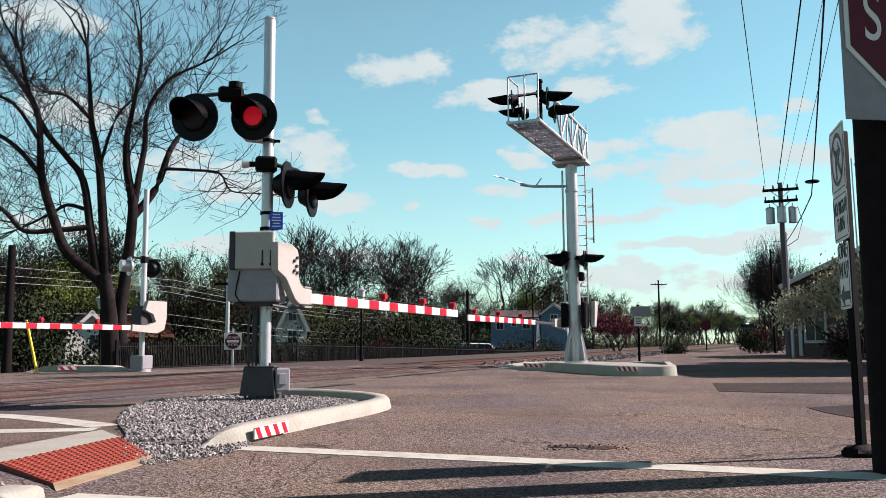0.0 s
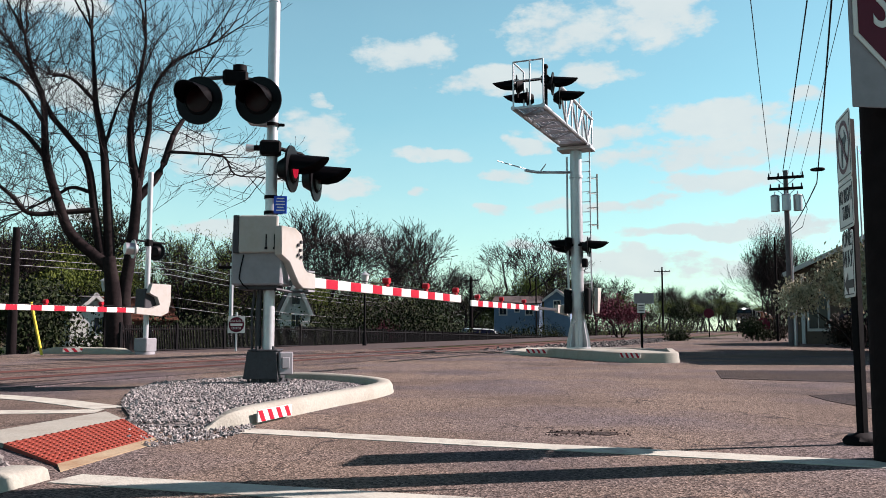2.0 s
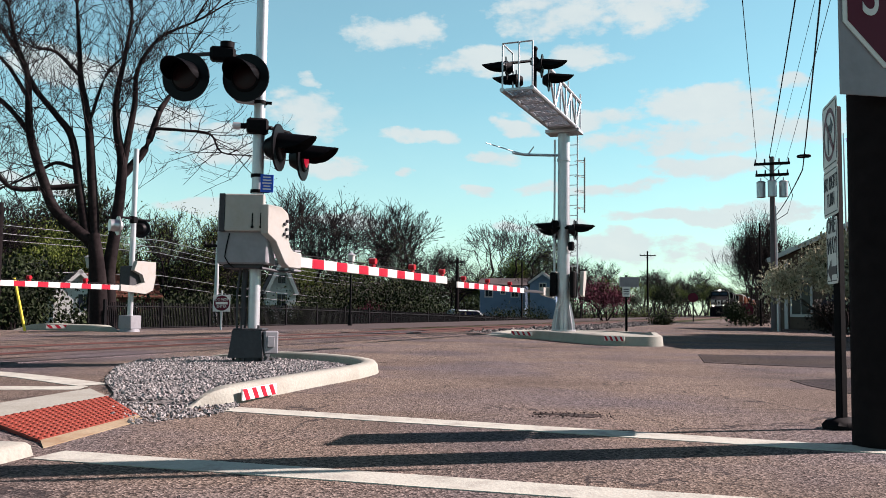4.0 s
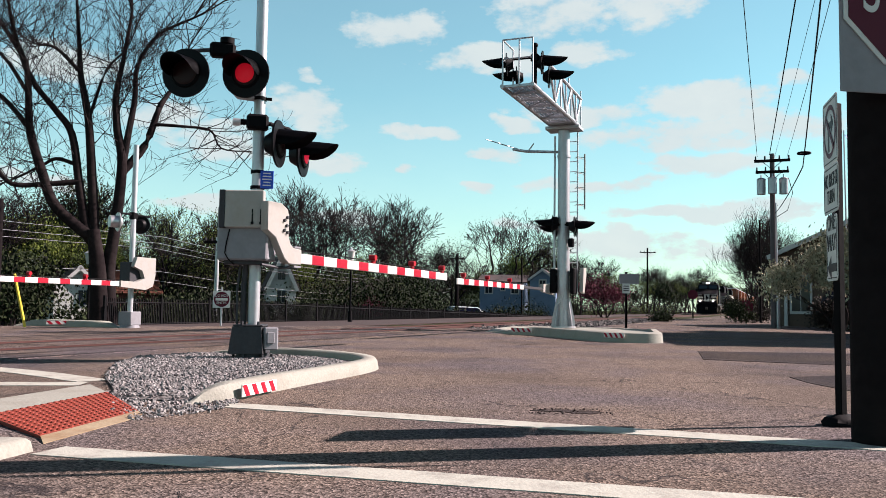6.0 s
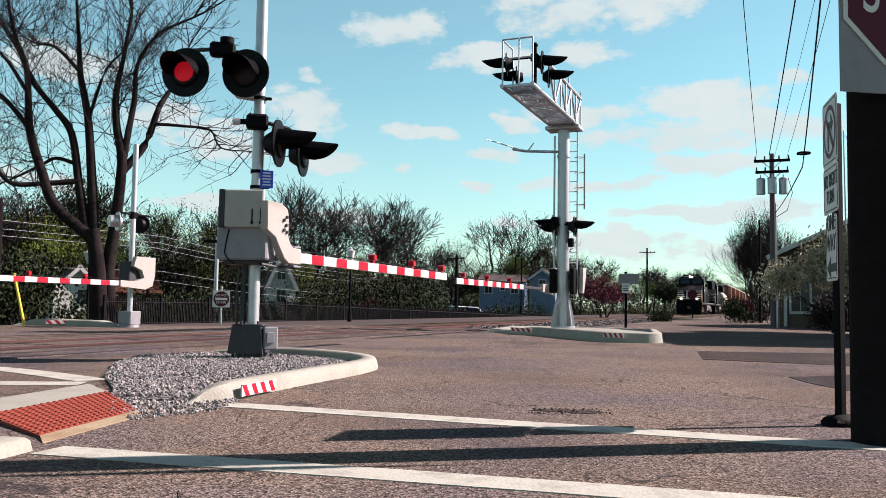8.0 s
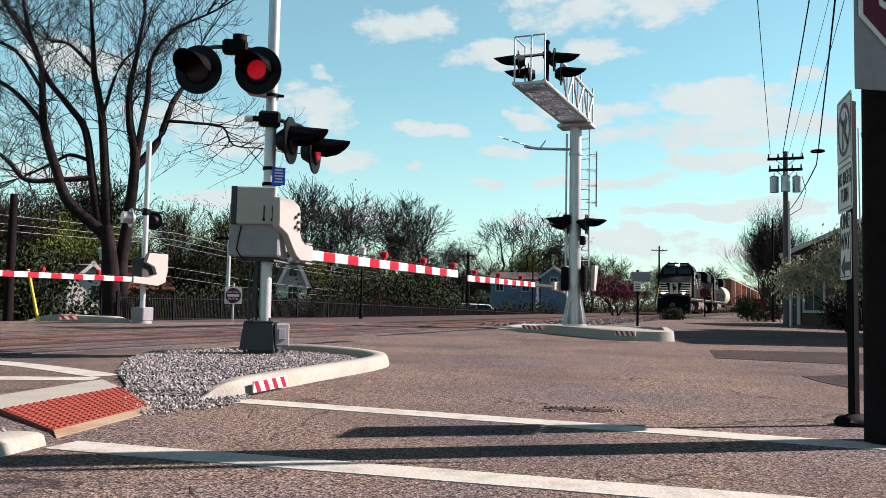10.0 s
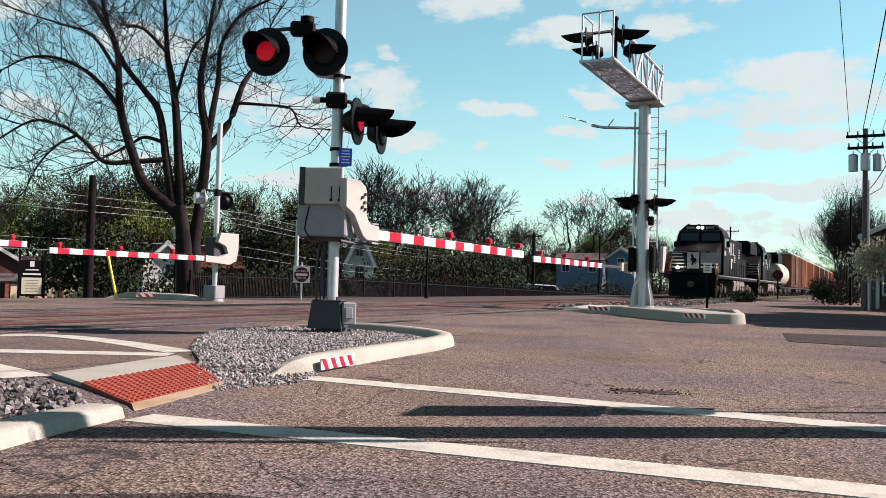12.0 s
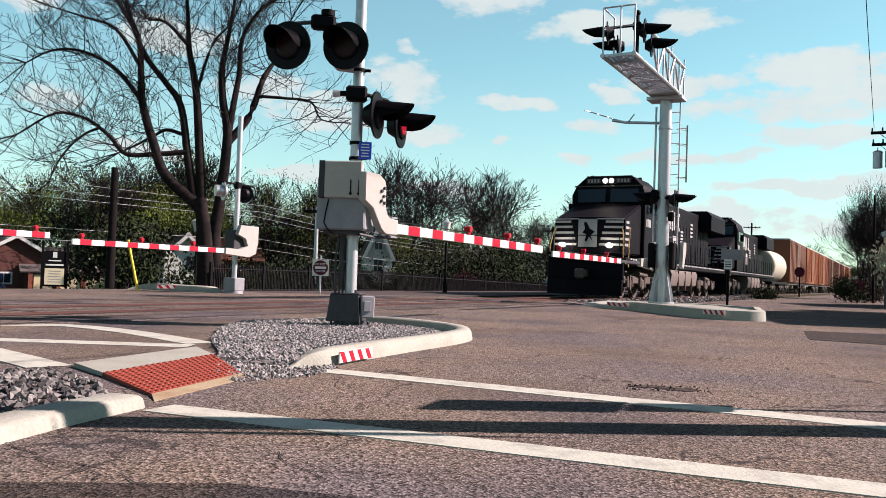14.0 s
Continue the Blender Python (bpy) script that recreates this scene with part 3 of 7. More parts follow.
def hazard_board(m, length, height, label, n=8):
    """A low red and white striped reflector board."""
    board = thing("hazard_marker", m, label, "road marker", "striped markers on the kerbs")
    bm = box(B(), (0, 0, 0.006), (length, height, 0.012), bevel=0.002)
    part("board", bm, ARM_WHITE, board, "", None)
    bm = B()
    step = length / n
    for i in range(n // 2):
        x = -length / 2 + step * (2 * i + 0.9)
        lo = [(x - step * 0.9, height * 0.47), (x, height * 0.47), (x + step * 0.85, -height * 0.47), (x - step * 0.05, -height * 0.47)]
        prism(bm, lo, 0.0125, 0.014)
    part("stripes", bm, ARM_RED, board, "red slanting stripes", None)
    return board


def far_island():
    """The long kerbed island at the mast."""
    ring = [(1.50, 23.4), (2.05, 21.25), (2.52, 20.55), (3.0, 18.7), (3.45, 17.35), (3.95, 16.92), (4.62, 16.95), (4.9, 18.0), (5.6, 21.0), (6.1, 24.0), (5.4, 26.2), (3.2, 26.2), (1.9, 25.2)]
    pts = smooth_path([(x, y, 1) for x, y in ring] + [(*ring[0], 1)], 4)[:-1]
    bm = B()
    rings = []
    c = Vector((4.0, 21.5))
    for inset, z in ((1.0, 0.0), (0.99, 0.19), (0.975, 0.21), (0.90, 0.21), (0.895, 0.16)):
        rings.append([bm.verts.new((c.x + (p.x - c.x) * inset, c.y + (p.y - c.y) * inset, z * min(1.0, max(0.12, (p.x - 1.45) * 1.1)) * (1 - 0.5 * min(1.0, max(0.0, (p.y - 20.5) / 3.5))))) for p in pts])
    n = len(pts)
    for q, w in zip(rings, rings[1:]):
        for k in range(n):
            bm.faces.new((q[k], q[(k + 1) % n], w[(k + 1) % n], w[k]))
    bm.faces.new(rings[-1])
    bmesh.ops.recalc_face_normals(bm, faces=bm.faces)
    solid("kerb_mast_island", bm, CONCRETE, "long pale concrete kerbed island with a rounded nose", kind="structure", smooth=40)


far_island()


# ---- crossing signals ----
def lamp_unit(owner, m, label, flashing=True, hood=0.42, lit=None):
    """A 12-inch crossing lamp: black disc, hood, red lens; z of m points out of the lens."""
    disc = B()
    cyl(disc, (0, 0, -0.012), (0, 0, 0.012), 0.287, 0.287, 32)
    cyl(disc, (0, 0, -0.16), (0, 0, -0.012), 0.10, 0.19, 20)
    unit = part("lamp_unit", disc, BLACK, owner, label, 30, m)
    ringm = B()
    cyl(ringm, (0, 0, 0.012), (0, 0, 0.035), 0.178, 0.165, 28)
    part("bezel", ringm, BLACK_MATT, unit)
    lens = B()
    ball(lens, (0, 0, 0.028), 0.155, 20, (1, 1, 0.14))
    part("lens", lens, LENS_RED, unit, "dark red glass lens")
    hd = B()
    seg = 18
    inner, outer = [], []
    for i in range(seg + 1):
        ang = math.pi * (-0.05 + 1.10 * i / seg)
        edge = hood * (0.25 + 0.75 * max(0.0, math.sin(math.pi * i / seg)) ** 0.6)
        x, y = 0.182 * math.cos(ang), 0.182 * math.sin(ang)
        inner.append(hd.verts.new((x, y, 0.01)))
        outer.append(hd.verts.new((x * 1.0, y * 1.0 - 0.045 * edge / hood, edge)))
    for i in range(seg):
        hd.faces.new((inner[i], inner[i + 1], outer[i + 1], outer[i]))
    bmesh.ops.solidify(hd, geom=hd.faces[:], thickness=0.006)
    part("hood", hd, BLACK, unit, "black sheet-metal hood")
    if lit:
        bulb = B()
        ball(bulb, (0, 0, 0), 0.118, 20, (1, 1, 0.13))
        return part("lamp", bulb, lit, unit, "glowing red lamp"), unit
    return None, unit


LAMPS = []   # lit lamps and their times


def gate_arm(owner, length, m, lights=(0.35, 0.68, 0.97), label="white arm with red reflective bands"):
    """A tapered arm along +y of m with red bands and small red lamps."""
    bm = B()
    box(bm, (0, length / 2, 0), (0.035, length, 0.125), bevel=0.006)
    arm = part("arm", bm, ARM_WHITE, owner, label, None, m)
    band = mesh_of("band", box(B(), (0, 0, 0), (0.039, 0.30, 0.122), bevel=0.002), ARM_RED)
    y = 0.52
    while y < length - 0.1:
        share("band", band, arm, Matrix.Translation((0, y, 0)), "red band")
        y += 0.64
    for f in lights:
        bm = B()
        box(bm, (0, 0, 0.02), (0.05, 0.09, 0.04), bevel=0.006)
        cyl(bm, (-0.05, 0, 0.085), (0.05, 0, 0.085), 0.045, 0.045, 12)
        part("arm_lamp", bm, RED_PLASTIC, arm, "small red lamp", 35, Matrix.Translation((0, length * f, 0.062)))
    bm = B()
    tube(bm, [Vector((0, 0.0, 0.09)), Vector((0, length * 0.2, 0.10)), Vector((0, length * 0.7, 0.085)), Vector((0, length * 0.96, 0.075))], 0.008, 0.008, 5)
    part("arm_cable", bm, BLACK_MATT, arm, "thin black cable")
    return arm


GATE = Vector((-2.13, 10.15, 0.0))


def near_gate():
    """The gate in front: mast, two lamp pairs, mechanism, counterweight and arm."""
    to_cam = Vector((-GATE.x, -GATE.y, 0)).normalized()
    right = Vector((to_cam.y * -1, to_cam.x, 0)) * 1.0
    if right.x < 0:
        right = -right
    view = Matrix((right, -to_cam, Vector((0, 0, 1)))).transposed().to_4x4()
    gate = thing("crossing_gate", Matrix.Translation(GATE) @ view,
                 "lowered crossing gate with flashing lamps on a galvanised mast", "crossing gate", "crossing gates")
    inv = view.inverted()
    arm_dir = inv.to_3x3() @ Vector((SIN, COS, 0))
    arm_rot = Matrix.Rotation(math.atan2(-arm_dir.x, arm_dir.y), 4, "Z")
    bm = B()
    cyl(bm, (0, 0, 0.3), (0, 0, 4.72), 0.069, 0.069, 20)
    cyl(bm, (0, 0, 4.72), (0, 0, 4.745), 0.075, 0.06, 20)
    part("mast", bm, GALV, gate, "galvanised steel pole")
    bm = B()
    cyl(bm, (0, 0, 0.0), (0, 0, 0.05), 0.27, 0.25, 20)
    cyl(bm, (0, 0, 0.05), (0, 0, 0.10), 0.20, 0.19, 20)
    bmesh.ops.create_cone(bm, cap_ends=True, segments=4, radius1=0.29, radius2=0.24, depth=0.32, matrix=Matrix.Translation((-0.04, 0, 0.25)) @ Matrix.Rotation(radians(32), 4, "Z"))
    box(bm, (-0.03, 0, 0.42), (0.36, 0.32, 0.025), Matrix.Rotation(radians(-13), 4, "Z"), 0.01)
    for k in (-0.13, 0.06):
        cyl(bm, (k, -0.12, 0.43), (k, -0.12, 0.47), 0.02, 0.02, 6)
    part("base", bm, GREY_DARK, gate, "dark cast base with junction box")
    bm = box(B(), (0.20, -0.14, 0.27), (0.17, 0.10, 0.27), Matrix.Rotation(0.25, 4, "Z"), 0.015)
    box(bm, (0.205, -0.20, 0.28), (0.09, 0.02, 0.13), Matrix.Rotation(0.25, 4, "Z"), 0.006)
    part("terminal_box", bm, GREY, gate, "grey terminal box")
    for i in range(6):
        a = i * math.tau / 6
        part("anchor_bolt", cyl(B(), (0.225 * math.cos(a), 0.225 * math.sin(a), 0.045), (0.225 * math.cos(a), 0.225 * math.sin(a), 0.085), 0.018, 0.018, 6), GREY_DARK, gate)
    bm = tube(B(), [Vector((-0.12, 0.02, 0.4)), Vector((-0.125, 0.02, 0.9)), Vector((-0.10, 0.02, 1.25))], 0.033, 0.033, 8)
    tube(bm, [Vector((-0.19, 0.0, 0.4)), Vector((-0.20, 0.0, 0.85)), Vector((-0.16, 0.0, 1.25))], 0.014, 0.014, 6)
    part("conduit", bm, GREY_DARK, gate, "dark conduit beside the mast")
    # mechanism case, turned a little
    turn = Matrix.Rotation(radians(-14), 4, "Z")
    bm = box(B(), turn @ Vector((-0.10, -0.02, 1.51)), (0.60, 0.46, 0.64), turn, 0.02)
    mech = part("mechanism_case", bm, GREY, gate, "grey steel mechanism case")
    bm = box(B(), turn @ Vector((-0.10, 0.0, 1.17)), (0.46, 0.36, 0.06), turn, 0.01)
    part("case_foot", bm, GREY_DARK, mech)
    bm = box(B(), turn @ Vector((-0.07, -0.27, 1.79)), (0.46, 0.09, 0.44), turn, 0.012)
    cover = part("cover", bm, CASE_WHITE, mech, "off-white cover plate with two slots")
    bm = box(B(), turn @ Vector((-0.335, -0.24, 1.79)), (0.07, 0.14, 0.45), turn, 0.008)
    part("cover_side", bm, GREY_DARK, mech)
    bm = B()
    for dx in (0.10, 0.20):
        box(bm, turn @ Vector((-0.07 + dx, -0.32, 1.70)), (0.012, 0.014, 0.17), turn)
        ball(bm, turn @ Vector((-0.07 + dx, -0.325, 1.62)), 0.018, 8)
    part("latch", bm, BLACK, cover, "black latch bars")
    bm = tube(B(), [turn @ Vector(p) for p in ((-0.25, -0.255, 1.55), (-0.28, -0.262, 1.4), (-0.30, -0.258, 1.27), (-0.26, -0.25, 1.2), (-0.2, -0.2, 1.14))], 0.008, 0.008, 5)
    part("cable", bm, BLACK_MATT, mech)
    # counterweight arm: a stepped white plate that carries the arm
    side = arm_rot @ Matrix.Translation((0.30, 0, 0))
    prof = [(-0.28, 1.88), (0.02, 1.88), (0.15, 1.82), (0.18, 1.74), (0.18, 1.50), (0.22, 1.42), (0.30, 1.365), (0.48, 1.355), (0.48, 1.165), (0.20, 1.165),
            (0.10, 1.22), (-0.02, 1.36), (-0.10, 1.46), (-0.28, 1.54)]
    stand = side @ Matrix(((0, 0, 1, 0), (1, 0, 0, 0), (0, 1, 0, 0), (0, 0, 0, 1)))
    bm = prism(B(), prof, -0.05, 0.05, stand)
    bmesh.ops.bevel(bm, geom=bm.edges[:], offset=0.008, segments=1, affect="EDGES")
    plate = part("counterweight_arm", bm, CASE_WHITE, gate, "off-white stepped steel arm bracket")
    bm = B()
    for y, z in ((0.06, 1.68), (0.11, 1.62), (0.06, 1.56), (0.12, 1.72), (0.13, 1.54)):
        cyl(bm, side @ Vector((0.045, y, z)), side @ Vector((0.075, y, z)), 0.02, 0.02, 8)
    part("bolts", bm, GREY_DARK, plate, "dark bolt heads")
    bm = box(B(), side @ Vector((0, 0.40, 1.38)), (0.09, 0.14, 0.02), arm_rot)
    box(bm, side @ Vector((0, 0.40, 1.14)), (0.09, 0.16, 0.02), arm_rot)
    part("arm_clamp", bm, GREY, plate)
    bm = tube(B(), [side @ Vector((-0.08, -0.2, 1.14)), side @ Vector((-0.06, 0.1, 1.12)), side @ Vector((0, 0.44, 1.13))], 0.02, 0.02, 6)
    part("stay", bm, GREY_DARK, plate)
    gate_arm(gate, 5.05, side @ Matrix.Translation((0, 0.42, 1.25)) @ pose(0, 0, 0, -0.5, 0, 0), (0.42, 0.70, 0.955))
    # front pair
    out = inv.to_3x3() @ Vector((-0.16, -0.98, 0.0))
    for x, key in ((-0.85, "left"), (-0.17, "right")):
        lamp, unit = lamp_unit(gate, facing((x, -0.30, 3.40 + 0.06 * x), out + Vector((0, 0, -0.02))), "black round lamp unit with hood", lit=LAMP_RED)
        LAMPS.append((lamp, key))
    bm = tube(B(), [Vector((-0.85, -0.12, 3.66)), Vector((-0.5, -0.12, 3.71)), Vector((-0.17, -0.12, 3.68))], 0.025, 0.025, 8)
    for x in (-0.85, -0.17):
        cyl(bm, (x, -0.12, 3.68), (x, -0.16, 3.42), 0.03, 0.03, 8)
    part("crossbar", bm, GREY_DARK, gate, "lamp crossbar")
    bm = box(B(), (-0.45, -0.12, 3.70), (0.30, 0.16, 0.17), bevel=0.03)
    cyl(bm, (-0.40, -0.12, 3.78), (-0.40, -0.12, 3.85), 0.085, 0.085, 14)
    part("junction_box", bm, BLACK_MATT, gate, "dark junction box with round cap")
    bm = tube(B(), [Vector((-0.40, -0.12, 3.68)), Vector((-0.38, -0.08, 3.3)), Vector((-0.25, -0.04, 3.18)), Vector((0.0, 0.0, 3.17))], 0.04, 0.04, 10)
    part("bracket_pipe", bm, GALV, gate, "pale pipe bracket")
    for z in (3.17, 2.86, 2.27, 2.08):
        bm = cyl(B(), (0, 0, z - 0.02), (0, 0, z + 0.02), 0.084, 0.084, 16)
        box(bm, (0.11, -0.02, z), (0.07, 0.05, 0.03), bevel=0.006)
        part("clamp_band", bm, BLACK_MATT, gate, "dark clamp band")
    # side pair
    out = inv.to_3x3() @ Vector((0.97, -0.10, 0.0))
    for p, key in (((0.24, -0.06, 2.62), "side_a"), ((0.56, 0.50, 2.60), "side_b")):
        lamp, unit = lamp_unit(gate, facing(p, out), "black round lamp unit with hood, seen from its side", lit=LAMP_SIDE, hood=0.46)
        LAMPS.append((lamp, key))
    bm = B()
    cyl(bm, (-0.3, -0.05, 2.86), (0.10, -0.08, 2.87), 0.035, 0.035, 10)
    box(bm, (-0.02, -0.09, 2.86), (0.26, 0.18, 0.18), bevel=0.03)
    tube(bm, [Vector((0.08, -0.05, 2.87)), Vector((0.36, 0.2, 2.86)), Vector((0.52, 0.48, 2.82)), Vector((0.48, 0.5, 2.62))], 0.025, 0.025, 8)
    part("side_bracket", bm, BLACK_MATT, gate, "dark bracket and junction box of the side lamps")
    bm = cyl(B(), (-0.31, -0.05, 2.86), (-0.22, -0.05, 2.86), 0.045, 0.045, 12)
    part("bell", bm, GALV, gate, "small pale cylinder on the bracket")
    bm = box(B(), (0.11, -0.10, 2.17), (0.155, 0.008, 0.215), bevel=0.003)
    notice = part("notice", bm, SIGN_BLUE, gate, "small blue notice plate")
    bm = B()
    for i, w in enumerate((0.09, 0.10, 0.11, 0.08, 0.10)):
        box(bm, (0.11, -0.106, 2.245 - i * 0.036), (w, 0.003, 0.014))
    part("bars", bm, SIGN_WHITE, notice, "white bars of writing", None)
    return gate


near_gate()


def far_gate():
    """The gate across the tracks."""
    place = rail(17.5, -15.9)
    gate = thing("crossing_gate", Matrix.Translation(place) @ TRACK_TURN, "lowered level-crossing gate on the far side, seen from its back", "crossing gate", "crossing gates")
    bm = B()
    cyl(bm, (0, 0, 0.3), (0, 0, 4.85), 0.07, 0.07, 16)
    part("mast", bm, GALV, gate, "galvanised steel pole")
    bm = cyl(B(), (0, 0, 0), (0, 0, 0.08), 0.26, 0.24, 16)
    box(bm, (0, 0, 0.25), (0.42, 0.40, 0.36), bevel=0.02)
    part("base", bm, GREY, gate, "grey junction base")
    bm = box(B(), (0.05, -0.05, 1.42), (0.34, 0.52, 0.60), bevel=0.02)
    part("mechanism_case", bm, GREY_DARK, gate, "dark mechanism case")
    stand = Matrix.Translation((0.30, 0, 0)) @ Matrix(((0, 0, 1, 0), (1, 0, 0, 0), (0, 1, 0, 0), (0, 0, 0, 1)))
    prof = [(0.5, 1.85), (-0.2, 1.85), (-0.3, 1.6), (0.0, 1.5), (0.1, 1.3), (-0.2, 1.2), (-0.75, 1.22), (-0.75, 1.06), (0.15, 1.0), (0.42, 1.1), (0.5, 1.4)]
    bm = prism(B(), prof, -0.06, 0.06, stand)
    part("counterweight_arm", bm, CASE_WHITE, gate, "off-white stepped arm bracket")
    gate_arm(gate, 4.7, Matrix.Translation((0.30, -0.7, 1.14)) @ Matrix.Rotation(math.pi, 4, "Z"), (0.25, 0.6, 0.95))
    for x, y in ((-0.05, -0.50), (-0.05, 0.32)):
        disc = B()
        cyl(disc, (0, 0, -0.012), (0, 0, 0.012), 0.25, 0.25, 24)
        cyl(disc, (0, 0, 0.012), (0, 0, 0.10), 0.16, 0.10, 18)
        cyl(disc, (0, 0, -0.22), (0, 0, -0.012), 0.15, 0.16, 18)
        unit = part("lamp_unit", disc, ALU if y < 0 else BLACK, gate, "round lamp unit seen from its back", 30, facing((x, y, 2.75), (0.5, 0.86 if y < 0 else -0.86, 0)))
    bm = B()
    tube(bm, [Vector((0, -0.55, 2.98)), Vector((0, 0.6, 2.98))], 0.03, 0.03, 8)
    box(bm, (0, 0.0, 2.95), (0.16, 0.2, 0.2), bevel=0.03)
    part("crossbar", bm, BLACK_MATT, gate, "dark lamp crossbar")
    # the next gate along the far street, arm pointing back to this one
    place = rail(4.6, -15.9)
    other = thing("crossing_gate", Matrix.Translation(place) @ TRACK_TURN, "lowered level-crossing gate at the far kerb of the street", "crossing gate", "crossing gates")
    bm = cyl(B(), (0, 0, 0.0), (0, 0, 4.85), 0.07, 0.07, 16)
    part("mast", bm, GALV, other, "galvanised steel pole")
    bm = box(B(), (0.05, 0.05, 1.42), (0.34, 0.52, 0.60), bevel=0.02)
    part("mechanism_case", bm, GREY_DARK, other)
    gate_arm(other, 6.55, Matrix.Translation((0.30, 0.4, 1.24)), (0.3, 0.7, 0.95))
    disc = B()
    cyl(disc, (0, 0, -0.012), (0, 0, 0.012), 0.305, 0.305, 24)
    cyl(disc, (0, 0, -0.4), (0, 0, -0.012), 0.18, 0.18, 18)
    part("lamp_unit", disc, BLACK, other, "black lamp unit", 30, facing((0.1, 0.35, 3.5), (-1, 0.2, 0)))


far_gate()


def cantilever_mast():
    """The tall mast with a walkway truss out over the street. Local -y runs along the track towards the near gate."""
    mast = thing("cantilever_signal_mast", Matrix.Translation(rail(24.0, -5.9, 0.11)) @ TRACK_TURN,
                 "tall galvanised cantilever mast with walkway, ladder and crossing lamps", "signal mast")
    bm = B()
    cyl(bm, (0, 0, 0.0), (0, 0, 5.8), 0.178, 0.170, 28)
    cyl(bm, (0, 0, 0.0), (0, 0, 0.05), 0.35, 0.35, 24)
    for z in (1.55, 2.3, 3.05, 5.0):
        cyl(bm, (0, 0, z - 0.04), (0, 0, z + 0.04), 0.192, 0.192, 28)
    part("pole", bm, GALV, mast, "thick galvanised pole")
    for i in range(8):
        a = i * math.tau / 8 + 0.3
        m = Matrix.Rotation(a, 4, "Z") @ Matrix(((1, 0, 0, 0), (0, 0, 1, 0), (0, 1, 0, 0), (0, 0, 0, 1)))
        bm = prism(B(), [(0.165, 0.03), (0.34, 0.03), (0.33, 0.2), (0.20, 0.85), (0.165, 0.85)], -0.012, 0.012, m)
        part("gusset", bm, GALV, mast, "welded base gusset")
    # truss and walkway
    L, z0, z1 = 4.75, 5.85, 6.75
    bm = B()
    box(bm, (0, 0.05, 5.83), (1.0, 0.62, 0.10), bevel=0.01)
    box(bm, (0, -0.1, 5.92), (0.7, 0.9, 0.06))
    part("head_plate", bm, GALV, mast, "heavy bolted head plate")
    walkway = B()
    for x in (-0.38, 0.38):
        cyl(walkway, (x, 0.35, z0 + 0.09), (x, -L, z0 + 0.09), 0.055, 0.055, 10)
    for i in range(8):
        y = 0.3 - i * (L + 0.25) / 7
        box(walkway, (0, y, z0 + 0.09), (0.76, 0.05, 0.06))
    for i in range(7):
        y = 0.3 - i * (L + 0.25) / 7
        s = 0.36 if i % 2 else -0.36
        cyl(walkway, (s, y, z0 + 0.07), (-s, y - (L + 0.25) / 7, z0 + 0.07), 0.018, 0.018, 6)
    frame_ob = part("walkway_frame", walkway, GALV, mast, "tubular walkway frame")
    bar = mesh_of("grating_bar", box(B(), (0, 0, 0), (0.70, 0.008, 0.03)), GALV)
    for i in range(int(L / 0.075)):
        share("grating_bar", bar, frame_ob, Matrix.Translation((0, 0.2 - i * 0.075, z0 + 0.145)))
    bm = B()
    for i in range(5):
        box(bm, (-0.28 + i * 0.14, -L / 2 + 0.1, z0 + 0.137), (0.012, L, 0.02))
    part("grating_runner", bm, GALV, frame_ob)
    truss = B()
    cyl(truss, (0.42, 0.35, z1), (0.42, -3.4, z1 + 0.05), 0.05, 0.05, 10)
    n = 6
    for i in range(n):
        y0, y1 = 0.3 - i * 3.6 / n, 0.3 - (i + 1) * 3.6 / n
        part("truss_diagonal", cyl(B(), (0.42, y0, z0 + 0.1 if i % 2 else z1), (0.42, y1, z1 if i % 2 else z0 + 0.1), 0.032, 0.032, 8), GALV, mast)
        part("truss_upright", cyl(B(), (0.42, y0, z0 + 0.1), (0.42, y0, z1), 0.026, 0.026, 8), GALV, mast)
    part("truss_chord", truss, GALV, mast, "pale truss chord")
    for x, y in ((-0.38, -L + 0.05), (0.38, -L + 0.05), (-0.38, -L + 0.9), (0.05, -L + 0.02)):
        part("handrail_post", cyl(B(), (x, y, z0 + 0.1), (x, y, 7.10), 0.022, 0.022, 8), GALV, mast)
    for z in (7.10, 6.62):
        part("handrail", cyl(B(), (-0.38, -L + 0.05, z), (0.38, -L + 0.05, z), 0.02, 0.02, 8), GALV, mast, "tubular end handrail")
        part("handrail", cyl(B(), (-0.38, -L + 0.05, z), (-0.38, -L + 0.9, z), 0.02, 0.02, 8), GALV, mast, "tubular side handrail")
    for x, y in ((0.42, -1.2), (0.42, 0.3)):
        part("rail_post", cyl(B(), (x, y, z1), (x, y, 7.0), 0.022, 0.022, 8), GALV, mast)
    # lamps over the street
    bm = B()
    cyl(bm, (-0.45, -L + 0.55, 6.75), (0.5, -L + 0.55, 6.75), 0.03, 0.03, 8)
    cyl(bm, (0.30, -L + 0.55, z0 + 0.1), (0.30, -L + 0.55, 7.0), 0.045, 0.045, 10)
    ball(bm, (0.30, -L + 0.55, 7.05), 0.07, 10)
    box(bm, (0.30, -L + 0.55, 6.72), (0.2, 0.22, 0.2), bevel=0.03)
    part("lamp_frame", bm, BLACK_MATT, mast, "dark lamp crossbar")
